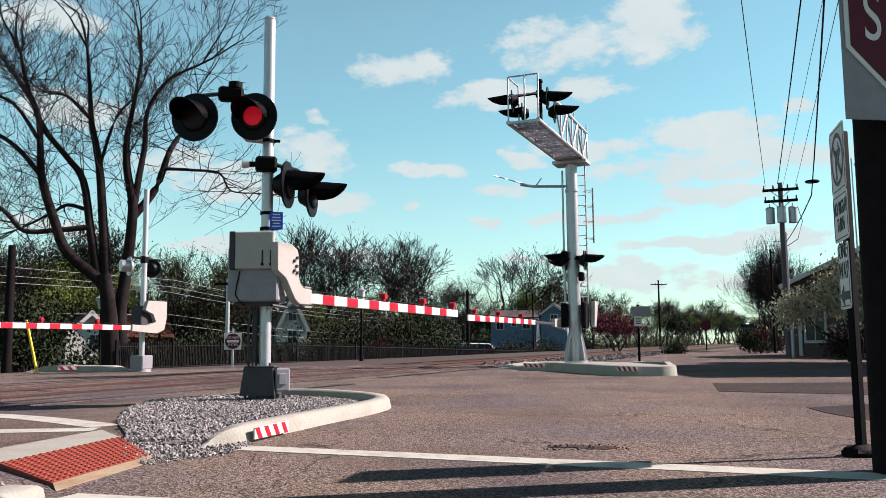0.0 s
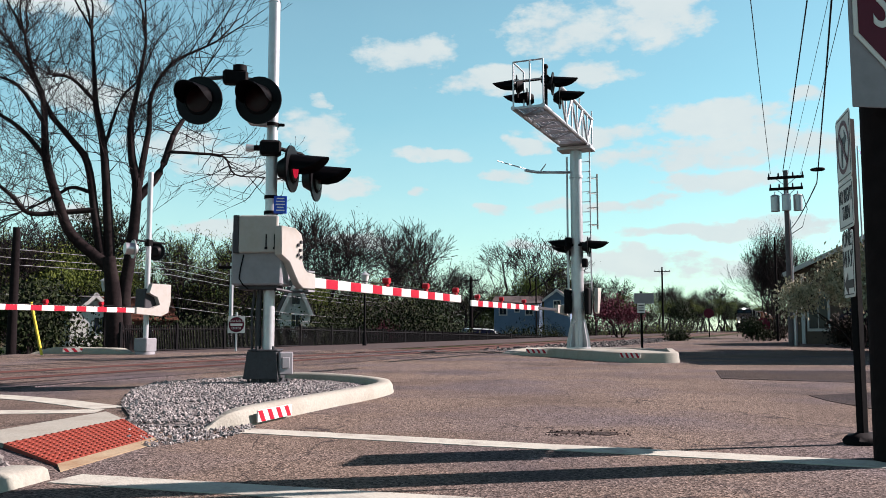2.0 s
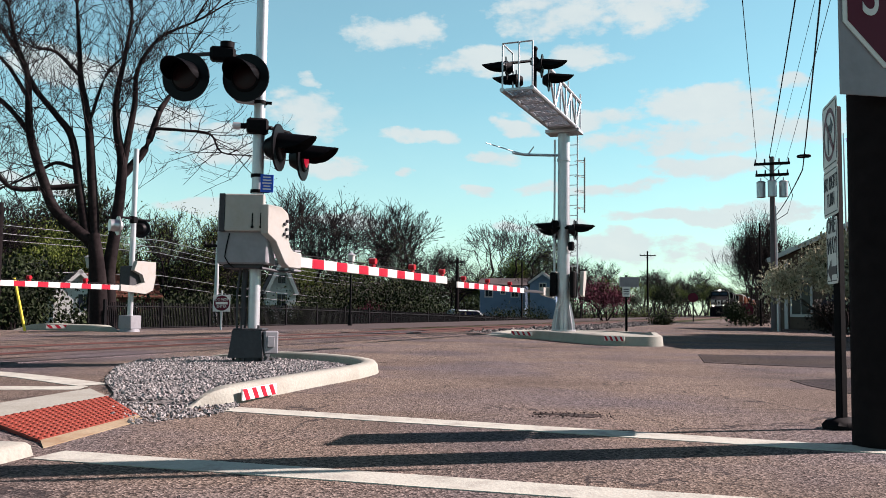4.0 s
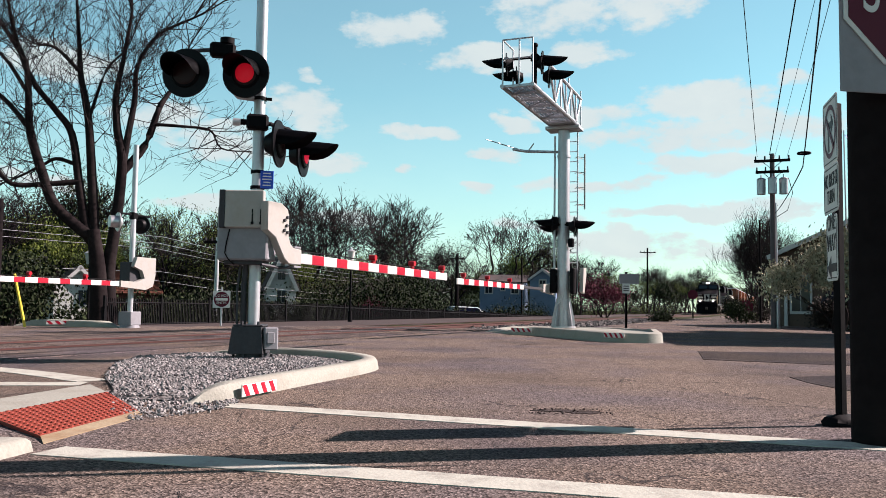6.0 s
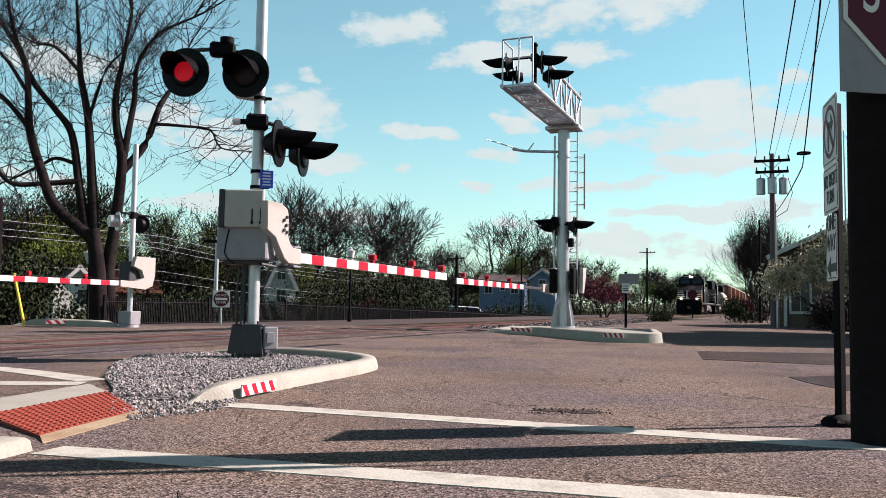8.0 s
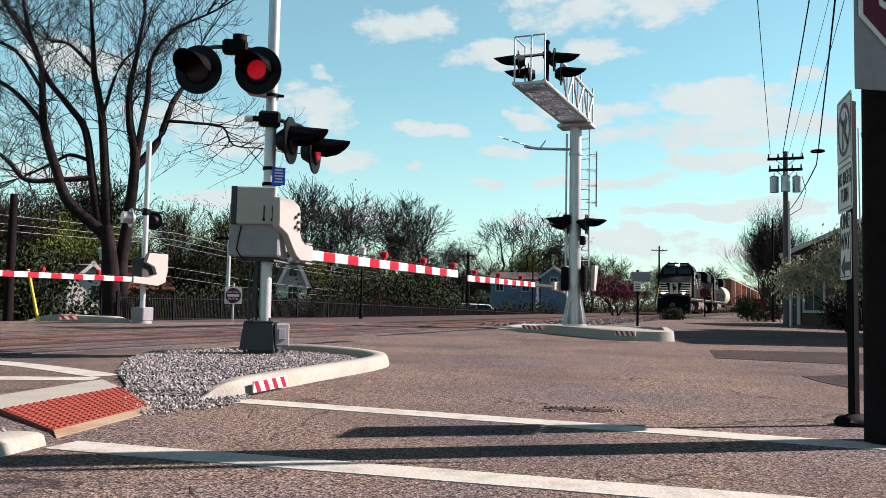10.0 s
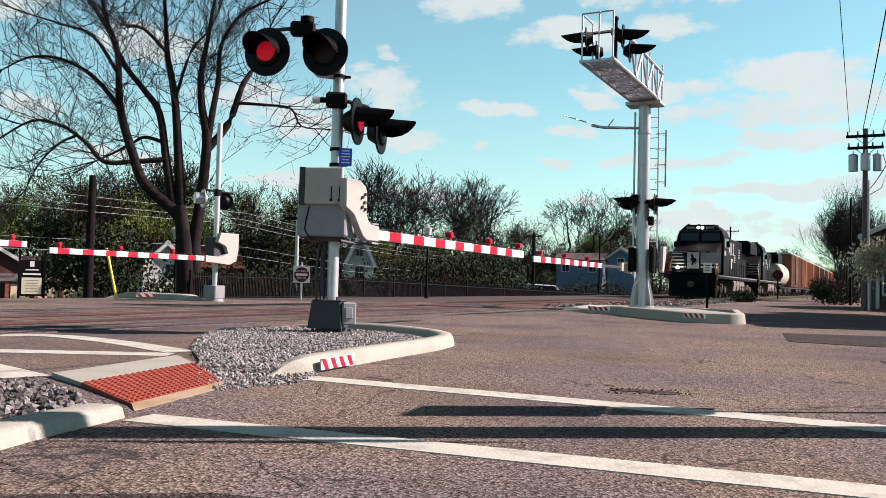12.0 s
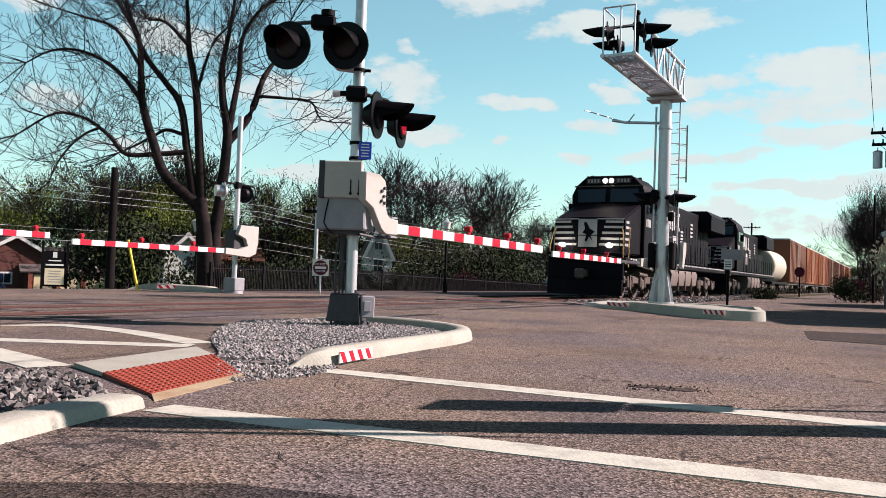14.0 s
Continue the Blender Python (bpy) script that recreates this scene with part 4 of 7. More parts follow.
    for (x, y, z), nrm in (((-0.42, -L + 0.50, 6.62), (-1, -0.25, -0.05)), ((-0.30, -L + 0.98, 6.40), (-1, -0.25, -0.05)),
                           ((0.46, -L + 0.62, 6.62), (1, 0.15, -0.05)), ((0.50, -L + 1.15, 6.40), (1, 0.15, -0.05))):
        lamp_unit(mast, facing((x, y, z), nrm), "black round lamp unit with long hood", hood=0.62)
    for (x, y, z), nrm in (((-0.30, -0.12, 2.98), (-1, -0.25, 0)), ((-0.32, 0.35, 2.86), (-1, -0.25, 0)), ((0.36, 0.05, 2.92), (1, 0.15, 0)), ((0.40, -0.35, 2.90), (1, 0.15, 0))):
        lamp_unit(mast, facing((x, y, z), nrm), "black round lamp unit with hood", hood=0.55)
    bm = box(B(), (0, -0.1, 3.0), (0.8, 0.12, 0.12), bevel=0.02)
    box(bm, (-0.2, -0.22, 3.1), (0.2, 0.16, 0.2), bevel=0.03)
    part("lamp_bracket", bm, BLACK_MATT, mast, "dark lamp bracket")
    for c, sz in (((0.26, -0.15, 2.45), (0.16, 0.16, 0.26)), ((-0.27, -0.05, 1.35), (0.16, 0.4, 0.7)), ((0.30, 0.0, 1.35), (0.14, 0.42, 0.75))):
        part("equipment_case", box(B(), c, sz, bevel=0.03), BLACK_MATT, mast, "dark equipment case clamped to the pole")
    # ladder with a pale guard
    bm = B()
    for x in (0.03, 0.33):
        cyl(bm, (x, 0.34, 0.9), (x, 0.34, 5.8), 0.022, 0.022, 8)
    part("ladder_frame", bm, GALV, mast, "galvanised ladder frame")
    rung = mesh_of("ladder_rung", cyl(B(), (0.03, 0.34, 0), (0.33, 0.34, 0), 0.012, 0.012, 6), GALV)
    for i in range(16):
        share("ladder_rung", rung, mast, Matrix.Translation((0, 0, 1.0 + i * 0.3)))
    bm = B()
    for z in (3.6, 4.1, 4.55, 5.0):
        tube(bm, [Vector((0.25, 0.34, z)), Vector((0.38, 0.15, z)), Vector((0.55, 0.30, z)), Vector((0.48, 0.62, z)), Vector((0.36, 0.36, z))], 0.012, 0.012, 5)
    for x, y in ((0.55, 0.30), (0.48, 0.62)):
        box(bm, (x, y, 4.3), (0.045, 0.01, 1.6))
    part("ladder_guard", bm, CASE_WHITE, mast, "pale ladder guard hoops")
    bm = B()
    tube(bm, [Vector((-0.2, 0, 5.15)), Vector((-0.9, -0.9, 5.05)), Vector((-1.15, -1.3, 5.05))], 0.04, 0.04, 8)
    tube(bm, [Vector((-1.05, -1.1, 5.08)), Vector((-1.7, -2.1, 5.22))], 0.018, 0.014, 6)
    tube(bm, [Vector((-0.85, -0.8, 5.08)), Vector((-0.7, -0.75, 5.3))], 0.02, 0.016, 6)
    part("camera_arm", bm, GALV, mast, "thin side bracket")
    bm = tube(B(), [Vector((-0.24, -0.1, 0.9)), Vector((-0.25, -0.1, 3.2)), Vector((-0.25, -0.08, 5.6))], 0.03, 0.03, 8)
    tube(bm, [Vector((0.12, -0.26, 1.2)), Vector((0.0, -0.3, 0.8)), Vector((-0.15, -0.28, 0.6))], 0.02, 0.02, 6)
    part("conduit", bm, GALV, mast)
    # gate on this mast
    stand = Matrix.Translation((-0.40, 0, 0)) @ Matrix(((0, 0, 1, 0), (1, 0, 0, 0), (0, 1, 0, 0), (0, 0, 0, 1)))
    bm = prism(B(), [(0.75, 1.75), (0.35, 1.75), (0.25, 1.3), (-0.4, 1.24), (-0.9, 1.24), (-0.9, 1.02), (0.3, 0.95), (0.6, 1.1), (0.75, 1.5)], -0.05, 0.05, stand)
    part("counterweight_arm", bm, CASE_WHITE, mast, "off-white gate arm bracket")
    bm = prism(B(), [(0.55, 1.75), (0.2, 1.75), (0.15, 1.35), (0.1, 1.05), (0.3, 1.0), (0.55, 1.5)], -0.05, 0.05, Matrix.Translation((0.9, 0, 0)) @ stand)
    part("counterweight", bm, CASE_WHITE, mast, "off-white counterweight plate")
    gate_arm(mast, 4.9, Matrix.Translation((-0.40, -2.7, 1.10)) @ Matrix.Rotation(math.pi, 4, "Z"), (0.25, 0.6, 0.92))
    bm = box(B(), (-0.40, -1.8, 1.10), (0.05, 1.9, 0.07), bevel=0.008)
    part("arm_tube", bm, GREY_DARK, mast, "dark steel arm tube")
    return mast


cantilever_mast()


# ---- signs and the pole at the corner ----
def corner_signs():
    # face of the sign stack seen slantwise
    base = Vector((2.47, 5.08, 0))
    face = Vector((-0.97, 0.242, 0)).normalized()
    face = (Matrix.Rotation(radians(0), 3, "Z") @ face)
    post = thing("sign_post", Matrix.Translation(base), "slim dark steel post with three stacked traffic signs", "traffic sign")
    bm = box(B(), (0, 0, 0.98), (0.05, 0.05, 1.96), Matrix.Rotation(0.4, 4, "Z"), 0.006)
    part("post", bm, BLACK_MATT, post, "slim dark post")
    bm = ball(B(), (0, 0, 0.01), 0.12, 12, (1, 0.8, 0.5))
    for v in bm.verts:
        v.co += v.co.normalized() * 0.03 * noise.noise(v.co * 18)
    part("footing", bm, BLACK_MATT, post, "rough dark footing")

    def plate(name, z, w, h, label):
        m = facing(face * 0.036 + Vector((0, 0, z)), face)
        r = 0.03
        ol = []
        for cx, cy, a0 in ((w / 2 - r, h / 2 - r, 0), (-w / 2 + r, h / 2 - r, 90), (-w / 2 + r, -h / 2 + r, 180), (w / 2 - r, -h / 2 + r, 270)):
            ol += [(cx + r * math.cos(radians(a0 + k * 30)), cy + r * math.sin(radians(a0 + k * 30))) for k in range(4)]
        ob = part(name, prism(B(), ol, -0.003, 0.0), SIGN_WHITE, post, label, None, m)
        edge = B()
        for x0, y0, sx, sy in ((0, h / 2 - 0.018, w - 0.06, 0.006), (0, -h / 2 + 0.018, w - 0.06, 0.006), (w / 2 - 0.018, 0, 0.006, h - 0.06), (-w / 2 + 0.018, 0, 0.006, h - 0.06)):
            box(edge, (x0, y0, 0.001), (sx, sy, 0.002))
        part("border", edge, SIGN_BLACK, ob, "", None)
        return ob

    turn = plate("turn_sign", 1.785, 0.40, 0.41, "white no-right-turn sign with a red ring")
    bm = B()
    n = 40
    for r0, r1 in ((0.135, 0.165),):
        a = [bm.verts.new((r0 * math.cos(k * math.tau / n), r0 * math.sin(k * math.tau / n), 0.002)) for k in range(n)]
        b = [bm.verts.new((r1 * math.cos(k * math.tau / n), r1 * math.sin(k * math.tau / n), 0.002)) for k in range(n)]
        for k in range(n):
            bm.faces.new((a[k], b[k], b[(k + 1) % n], a[(k + 1) % n]))
    box(bm, (0, 0, 0.004), (0.03, 0.29, 0.002), Matrix.Rotation(radians(45), 4, "Z"))
    part("ring", bm, SIGN_RED, turn, "red ring and bar", None)
    bm = prism(B(), [(-0.055, -0.12), (-0.02, -0.12), (-0.02, 0.02), (0.035, 0.02), (0.035, -0.015), (0.095, 0.045), (0.035, 0.105), (0.035, 0.06), (-0.03, 0.06), (-0.055, 0.035)], 0.0, 0.002)
    part("arrow", bm, SIGN_BLACK, turn, "black bent arrow", None)
    words = plate("words_sign", 1.43, 0.40, 0.295, "white sign reading no right turn")
    lettering("inscription", "NO RIGHT\nTURN", 0.105, SIGN_BLACK, words, Matrix.Translation((0, 0, 0.001)) @ Matrix.Diagonal((0.72, 1.15, 1, 1)), "black words")
    way = plate("one_way_sign", 1.068, 0.30, 0.40, "white one-way sign with a black arrow")
    lettering("inscription", "ONE\nWAY", 0.135, SIGN_BLACK, way, Matrix.Translation((0, 0.09, 0.001)) @ Matrix.Diagonal((0.78, 1.1, 1, 1)), "black words")
    bm = prism(B(), [(-0.12, -0.12), (-0.02, -0.05), (-0.02, -0.095), (0.12, -0.095), (0.12, -0.145), (-0.02, -0.145), (-0.02, -0.19)], 0.0, 0.002)
    part("arrow", bm, SIGN_BLACK, way, "black arrow", None)

    # the wooden pole with the stop sign
    place = Vector((2.37, 4.42, 0))
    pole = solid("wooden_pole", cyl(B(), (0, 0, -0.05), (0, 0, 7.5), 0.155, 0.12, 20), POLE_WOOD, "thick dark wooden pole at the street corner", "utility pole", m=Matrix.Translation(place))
    c = place + Vector((0.07, -0.22, 2.32))
    n = Vector((0.15, -0.985, 0)).normalized()
    sign = thing("stop_sign", facing(c, n), "red octagonal stop sign on a pale backing plate", "traffic sign")
    bm = box(B(), (0, -0.06, -0.012), (0.80, 0.94, 0.008), bevel=0.003)
    part("backing", bm, GREY, sign, "grey backing plate", None)

    def octagon(r, z0, z1):
        return prism(B(), [(r * math.cos(radians(22.5 + 45 * k)), r * math.sin(radians(22.5 + 45 * k))) for k in range(8)], z0, z1)
    part("rim", octagon(0.412, -0.006, 0.0), SIGN_WHITE, sign, "white rim", None)
    part("face", octagon(0.385, 0.0005, 0.003), SIGN_RED, sign, "red face", None)
    lettering("inscription", "STOP", 0.38, SIGN_WHITE, sign, Matrix.Translation((0, 0.0, 0.004)) @ Matrix.Diagonal((0.62, 1, 1, 1)), "white letters")


corner_signs()


# ---- train ----
LOCO_BLACK = mat("black_locomotive_paint", (0.0035, 0.003, 0.005), 0.6, spec=0.05, vary=0.3, grain=8, stain=1.2, stain_color=(0.013, 0.010, 0.014), stain_amount=0.45, bump=0.04)
LOCO_WHITE = mat("white_locomotive_paint", (0.30, 0.29, 0.29), 0.5, vary=0.06, grain=8, stain=2, stain_amount=0.3, bump=0.03)
LOCO_GREY = mat("dusty_underframe", (0.07, 0.055, 0.048), 0.75, vary=0.3, grain=9, stain=2, bump=0.2)
LOCO_TANK = mat("dusty_fuel_tank", (0.11, 0.085, 0.075), 0.6, vary=0.2, grain=6, stain=1.5, bump=0.1)
GLASS_DARK = mat("dark_cab_glass", (0.004, 0.006, 0.018), 0.12, vary=0.1, grain=2, bump=0.0, spec=0.2)
YELLOW = mat("yellow_handrail_paint", (0.34, 0.21, 0.06), 0.5, vary=0.1, bump=0.05)
TRAIN_MOVERS = []


def wheelset(owner, y, r=0.53):
    bm = B()
    for s in (-1, 1):
        cyl(bm, (s * 0.68, 0, 0), (s * 0.82, 0, 0), r, r, 24)
        cyl(bm, (s * 0.82, 0, 0), (s * 0.90, 0, 0), 0.30, 0.24, 12)
        for k in range(4):
            a = k * math.tau / 4
            box(bm, (s * 0.83, 0.36 * math.cos(a), 0.36 * math.sin(a)), (0.03, 0.1, 0.1))
    cyl(bm, (-0.7, 0, 0), (0.7, 0, 0), 0.09, 0.09, 10)
    return part("wheelset", bm, LOCO_GREY, owner, "steel wheels and axle", 35, Matrix.Translation((0, y, r)))


def truck(owner, y, axles, spread, deep=True):
    """A bogie frame with its axles."""
    bm = B()
    for s in (-1, 1):
        box(bm, (s * 1.02, y, 0.72), (0.16, spread + 1.3, 0.30), bevel=0.04)
        for a in axles:
            box(bm, (s * 1.08, y + a, 0.55), (0.2, 0.36, 0.42), bevel=0.05)
            if deep:
                for k in (-0.32, 0.32):
                    cyl(bm, (s * 1.1, y + a + k, 0.45), (s * 1.1, y + a + k, 0.86), 0.10, 0.10, 10)
        if deep:
            cyl(bm, (s * 1.16, y - 0.5, 0.92), (s * 1.16, y + 0.7, 0.98), 0.075, 0.075, 10)
            box(bm, (s * 1.14, y + 1.9, 0.62), (0.12, 0.12, 0.6))
    part("bogie_frame", bm, LOCO_GREY, owner, "dusty cast bogie frame")
    return [wheelset(owner, y + a, 0.53 if deep else 0.46) for a in axles]


def locomotive(label, lead=True):
    """A six-axle road diesel. y = 0 at the front coupler, the body behind it; z from the rail top."""
    loco = thing("locomotive", Matrix(), label, "locomotive", "train")
    # frame, walkway, fuel tank
    bm = box(B(), (0, -11.1, 1.42), (3.02, 20.4, 0.26), bevel=0.03)
    part("underframe", bm, LOCO_BLACK, loco, "black frame sill")
    bm = B()
    for s in (-1, 1):
        for i in range(60):
            box(bm, (s * 1.516, -1.6 - i * 0.325, 1.50), (0.006, 0.20, 0.06))
    part("sill_stripe", bm, LOCO_WHITE, loco, "white broken sill stripe", None)
    m = Matrix(((1, 0, 0, 0), (0, 0, 1, 0), (0, 1, 0, 0), (0, 0, 0, 1)))
    tank_prof = [(-1.42, 1.25), (-1.50, 1.05), (-1.42, 0.55), (-1.05, 0.28), (1.05, 0.28), (1.42, 0.55), (1.50, 1.05), (1.42, 1.25)]
    bm = prism(B(), tank_prof, -13.6, -8.2, m)
    for y in (-9.6, -11.0, -12.4):
        box(bm, (0, y, 0.78), (3.0, 0.05, 0.9))
    part("fuel_tank", bm, LOCO_TANK, loco, "dusty grey fuel tank")
    sets = truck(loco, -4.6, (-1.85, 0, 1.85), 3.7) + truck(loco, -17.6, (-1.85, 0, 1.85), 3.7)
    # pilot, plow, coupler
    bm = box(B(), (0, -0.75, 1.12), (2.95, 0.14, 0.86), bevel=0.03)
    prism(bm, [(-1.45, -0.62), (0, -0.18), (1.45, -0.62), (1.45, -0.75), (-1.45, -0.75)], 0.12, 0.70)
    part("pilot", bm, LOCO_BLACK, loco, "black pilot and plow")
    bm = box(B(), (0, -0.45, 0.90), (0.30, 0.6, 0.3), bevel=0.05)
    box(bm, (0, -0.12, 0.90), (0.36, 0.22, 0.38), bevel=0.06)
    part("coupler", bm, LOCO_GREY, loco)
    bm = box(B(), (0, -0.85, 1.66), (2.9, 0.6, 0.10), bevel=0.02)
    part("front_platform", bm, LOCO_BLACK, loco)
    for s in (-1, 1):
        bm = box(B(), (s * 1.10, -0.95, 0.9), (0.03, 0.3, 1.2))
        ladder = part("step_plate", bm, LOCO_GREY, loco, "corner step plate")
        for k in range(4):
            part("step", box(B(), (s * 1.30, -0.95, 0.42 + k * 0.3), (0.42, 0.3, 0.03)), LOCO_GREY, ladder)
    # nose
    w, t = 1.38, 1.14
    bm = B()
    v = [bm.verts.new(p) for p in ((-w, -1.05, 1.68), (w, -1.05, 1.68), (w, -1.05, 3.0), (-w, -1.05, 3.0), (-w, -3.35, 1.68), (w, -3.35, 1.68), (w, -3.35, 3.74), (-w, -3.35, 3.74),
                                   (-0.30, -0.92, 3.04), (0.30, -0.92, 3.04), (-0.30, -0.92, 1.68), (0.30, -0.92, 1.68), (-0.30, -3.35, 3.80), (0.30, -3.35, 3.80))]
    for f in ((0, 10, 8, 3), (10, 11, 9, 8), (11, 1, 2, 9), (3, 8, 12, 7), (8, 9, 13, 12), (9, 2, 6, 13), (1, 5, 6, 2), (4, 0, 3, 7), (4, 5, 1, 11, 10, 0), (5, 4, 7, 12, 13, 6)):
        bm.faces.new([v[i] for i in f])
    bmesh.ops.recalc_face_normals(bm, faces=bm.faces)
    bmesh.ops.bevel(bm, geom=bm.edges[:], offset=0.05, segments=2, affect="EDGES")
    nose = part("nose", bm, LOCO_BLACK, loco, "black sloping short hood")
    # nose stripes: white bands with a plain panel between
    for s in (-1, 1):
        m_ = Matrix.Rotation(s * -math.atan2(0.13, 1.08), 4, "Z")
        for i, z in enumerate((2.02, 2.24, 2.46, 2.68, 2.88)):
            x0, x1 = 0.44 + 0.06 * i, 1.34
            mid = (x0 + x1) / 2
            part("nose_stripe", box(B(), (s * mid, -0.985 - 0.062 * (mid - 0.86) / 0.5, z), (x1 - x0, 0.012, 0.085), m_), LOCO_WHITE, nose, "white nose stripe", None)
            part("nose_side_stripe", box(B(), (s * 1.392, -1.42, z), (0.012, 0.62 - 0.06 * i, 0.095)), LOCO_WHITE, nose, "white stripe on the nose's side", None)
        part("nose_top_stripe", box(B(), (s * 0.86, -0.982, 2.985), (1.0, 0.012, 0.04), m_), LOCO_WHITE, nose, "", None)
    bm = box(B(), (0, -0.908, 2.45), (0.74, 0.012, 1.06), bevel=0.002)
    panel = part("nose_panel", bm, LOCO_WHITE, nose, "pale panel with a dark emblem", None)
    bm = prism(B(), [(-0.22, 2.1), (-0.12, 2.35), (-0.28, 2.5), (-0.08, 2.62), (0.05, 2.86), (0.16, 2.84), (0.10, 2.62), (0.2, 2.45), (0.05, 2.4), (0.10, 2.12), (0.02, 2.12), (-0.06, 2.32)], -0.002, 0.002,
               Matrix.Translation((0, -0.899, 0)) @ m)
    part("emblem", bm, LOCO_BLACK, panel, "dark emblem shape", None)
    # cab
    bm = B()
    y0, y1, y2 = -3.05, -3.45, -5.75
    pr = [(-1.52, 1.55), (-1.52, 4.15), (-1.38, 4.52), (-0.95, 4.90), (0.95, 4.90), (1.38, 4.52), (1.52, 4.15), (1.52, 1.55)]
    fr = [bm.verts.new((x, -3.32 if z < 4.3 else -3.42, z)) for x, z in pr]
    bk = [bm.verts.new((x, y2, z)) for x, z in pr]
    n = len(pr)
    bm.faces.new(fr)
    bm.faces.new(list(reversed(bk)))
    for k in range(n):
        bm.faces.new((fr[k], bk[k], bk[(k + 1) % n], fr[(k + 1) % n]))
    bmesh.ops.recalc_face_normals(bm, faces=bm.faces)
    bmesh.ops.bevel(bm, geom=bm.edges[:], offset=0.03, segments=1, affect="EDGES")
    cab = part("cab", bm, LOCO_BLACK, loco, "black wide cab")
    for s in (-1, 1):
        part("windscreen", box(B(), (s * 0.68, -3.305, 4.10), (1.16, 0.05, 0.56), Matrix.Rotation(radians(6), 4, "X"), 0.01), GLASS_DARK, cab, "dark glass windscreen")
        for y, wd in ((-4.05, 0.62), (-4.85, 0.72)):
            part("side_window", box(B(), (s * 1.522, y, 3.72), (0.02, wd, 0.62), None, 0.005), GLASS_DARK, cab, "dark side window")
        part("cab_door", box(B(), (s * 1.522, -5.45, 3.45), (0.02, 0.34, 0.9), None, 0.005), GLASS_DARK, cab)
    # paler strips put in for the lit front edges of the cab roof
    part("brow", box(B(), (0, -3.40, 4.50), (2.86, 0.10, 0.05)), LOCO_GREY, cab, "pale strip for the lit edge above the windscreen", None)
    part("roof_rim", box(B(), (0, -3.44, 4.905), (1.9, 0.06, 0.03)), LOCO_GREY, cab, "", None)
    bm = B()
    box(bm, (0, -3.40, 4.71), (1.9, 0.12, 0.30), None, 0.02)
    part("number_board_case", bm, LOCO_BLACK, cab)
    for s in (-1, 1):
        board = part("number_board", box(B(), (s * 0.62, -3.335, 4.71), (0.58, 0.02, 0.20)), LOCO_GREY, cab, "grey number board", None)
        for k in range(4):
            part("bar", box(B(), (s * 0.62 - 0.2 + k * 0.135, -3.322, 4.71), (0.07, 0.012, 0.13)), LOCO_WHITE, board, "", None)
    for x in (-0.13, 0.13):
        bm = cyl(B(), (x, -3.36, 4.71), (x, -3.30, 4.71), 0.09, 0.09, 18)
        part("headlight", bm, HEADLAMP if lead else GLASS_DARK, cab, "bright round headlight")
    for x in (-0.92, 0.92):
        bm = cyl(B(), (x, -0.80, 1.98), (x, -0.60, 1.98), 0.085, 0.085, 18)
        part("ditch_light", bm, HEADLAMP if lead else GLASS_DARK, loco, "bright round ditch light")
    bm = B()
    for s in (-1, 1):
        cyl(bm, (s * 1.56, -3.9, 3.62), (s * 1.72, -3.8, 3.62), 0.015, 0.015, 6)
        box(bm, (s * 1.72, -3.78, 3.62), (0.22, 0.04, 0.42), None, 0.01)
    part("mirrors", bm, LOCO_BLACK, cab)
    for k in (-0.8, 0.3, 0.9):
        bm = cyl(B(), (k, -4.6 + k * 0.6, 4.90), (k, -4.6 + k * 0.6, 5.02), 0.10, 0.08, 12)
        part("roof_dome", bm, LOCO_BLACK, cab)
    bm = B()
    for i in range(4):
        box(bm, (-1.526, -3.62 - i * 0.19, 3.02), (0.012, 0.12, 0.32))
    part("side_number_bars", bm, LOCO_WHITE, cab, "white bars of the cab number", None)
    # long hood with its doors, radiator and stripe block
    bm = box(B(), (0, -12.6, 3.0), (1.75, 13.6, 2.75), bevel=0.06)
    hood = part("long_hood", bm, LOCO_BLACK, loco, "black long hood")
    door = mesh_of("hood_door", box(B(), (0, 0, 0), (0.03, 0.62, 1.75), bevel=0.012), LOCO_BLACK)
    for s in (-1, 1):
        for i in range(17):
            share("hood_door", door, hood, Matrix.Translation((s * 0.885, -7.0 - i * 0.70, 2.65)))
    bm = box(B(), (0, -6.9, 3.1), (2.5, 2.2, 2.2), bevel=0.05)
    part("blower_housing", bm, LOCO_BLACK, hood)
    bm = B()
    prism(bm, [(-1.50, 3.55), (-1.50, 4.35), (-1.25, 4.60), (1.25, 4.60), (1.50, 4.35), (1.50, 3.55)], -21.0, -16.9, m)
    part("radiator", bm, LOCO_BLACK, hood, "black overhanging radiator housing")
    bm = box(B(), (0, -12.2, 4.30), (1.3, 3.4, 0.34), bevel=0.06)
    cyl(bm, (0, -10.6, 4.2), (0, -10.6, 4.55), 0.32, 0.28, 14)
    part("roof_equipment", bm, LOCO_BLACK, hood)
    bm = B()
    for sx in (-1, 1):
        for i in range(4):
            box(bm, (sx * 1.256, -6.35, 3.95 - i * 0.20), (0.012, 0.55, 0.11))
            box(bm, (sx * 0.905, -14.8, 3.7 - i * 0.20), (0.012, 0.5, 0.11))
            box(bm, (sx * 0.907, -9.1 - i * 0.02, 3.95 - i * 0.21), (0.012, 0.9, 0.12))
            box(bm, (sx * 0.907, -12.6, 3.2 - i * 0.17), (0.012, 0.55, 0.10))
        for y0 in (-10.2, -10.95, -11.8):
            box(bm, (sx * 0.907, y0, 3.62), (0.012, 0.20, 0.85))
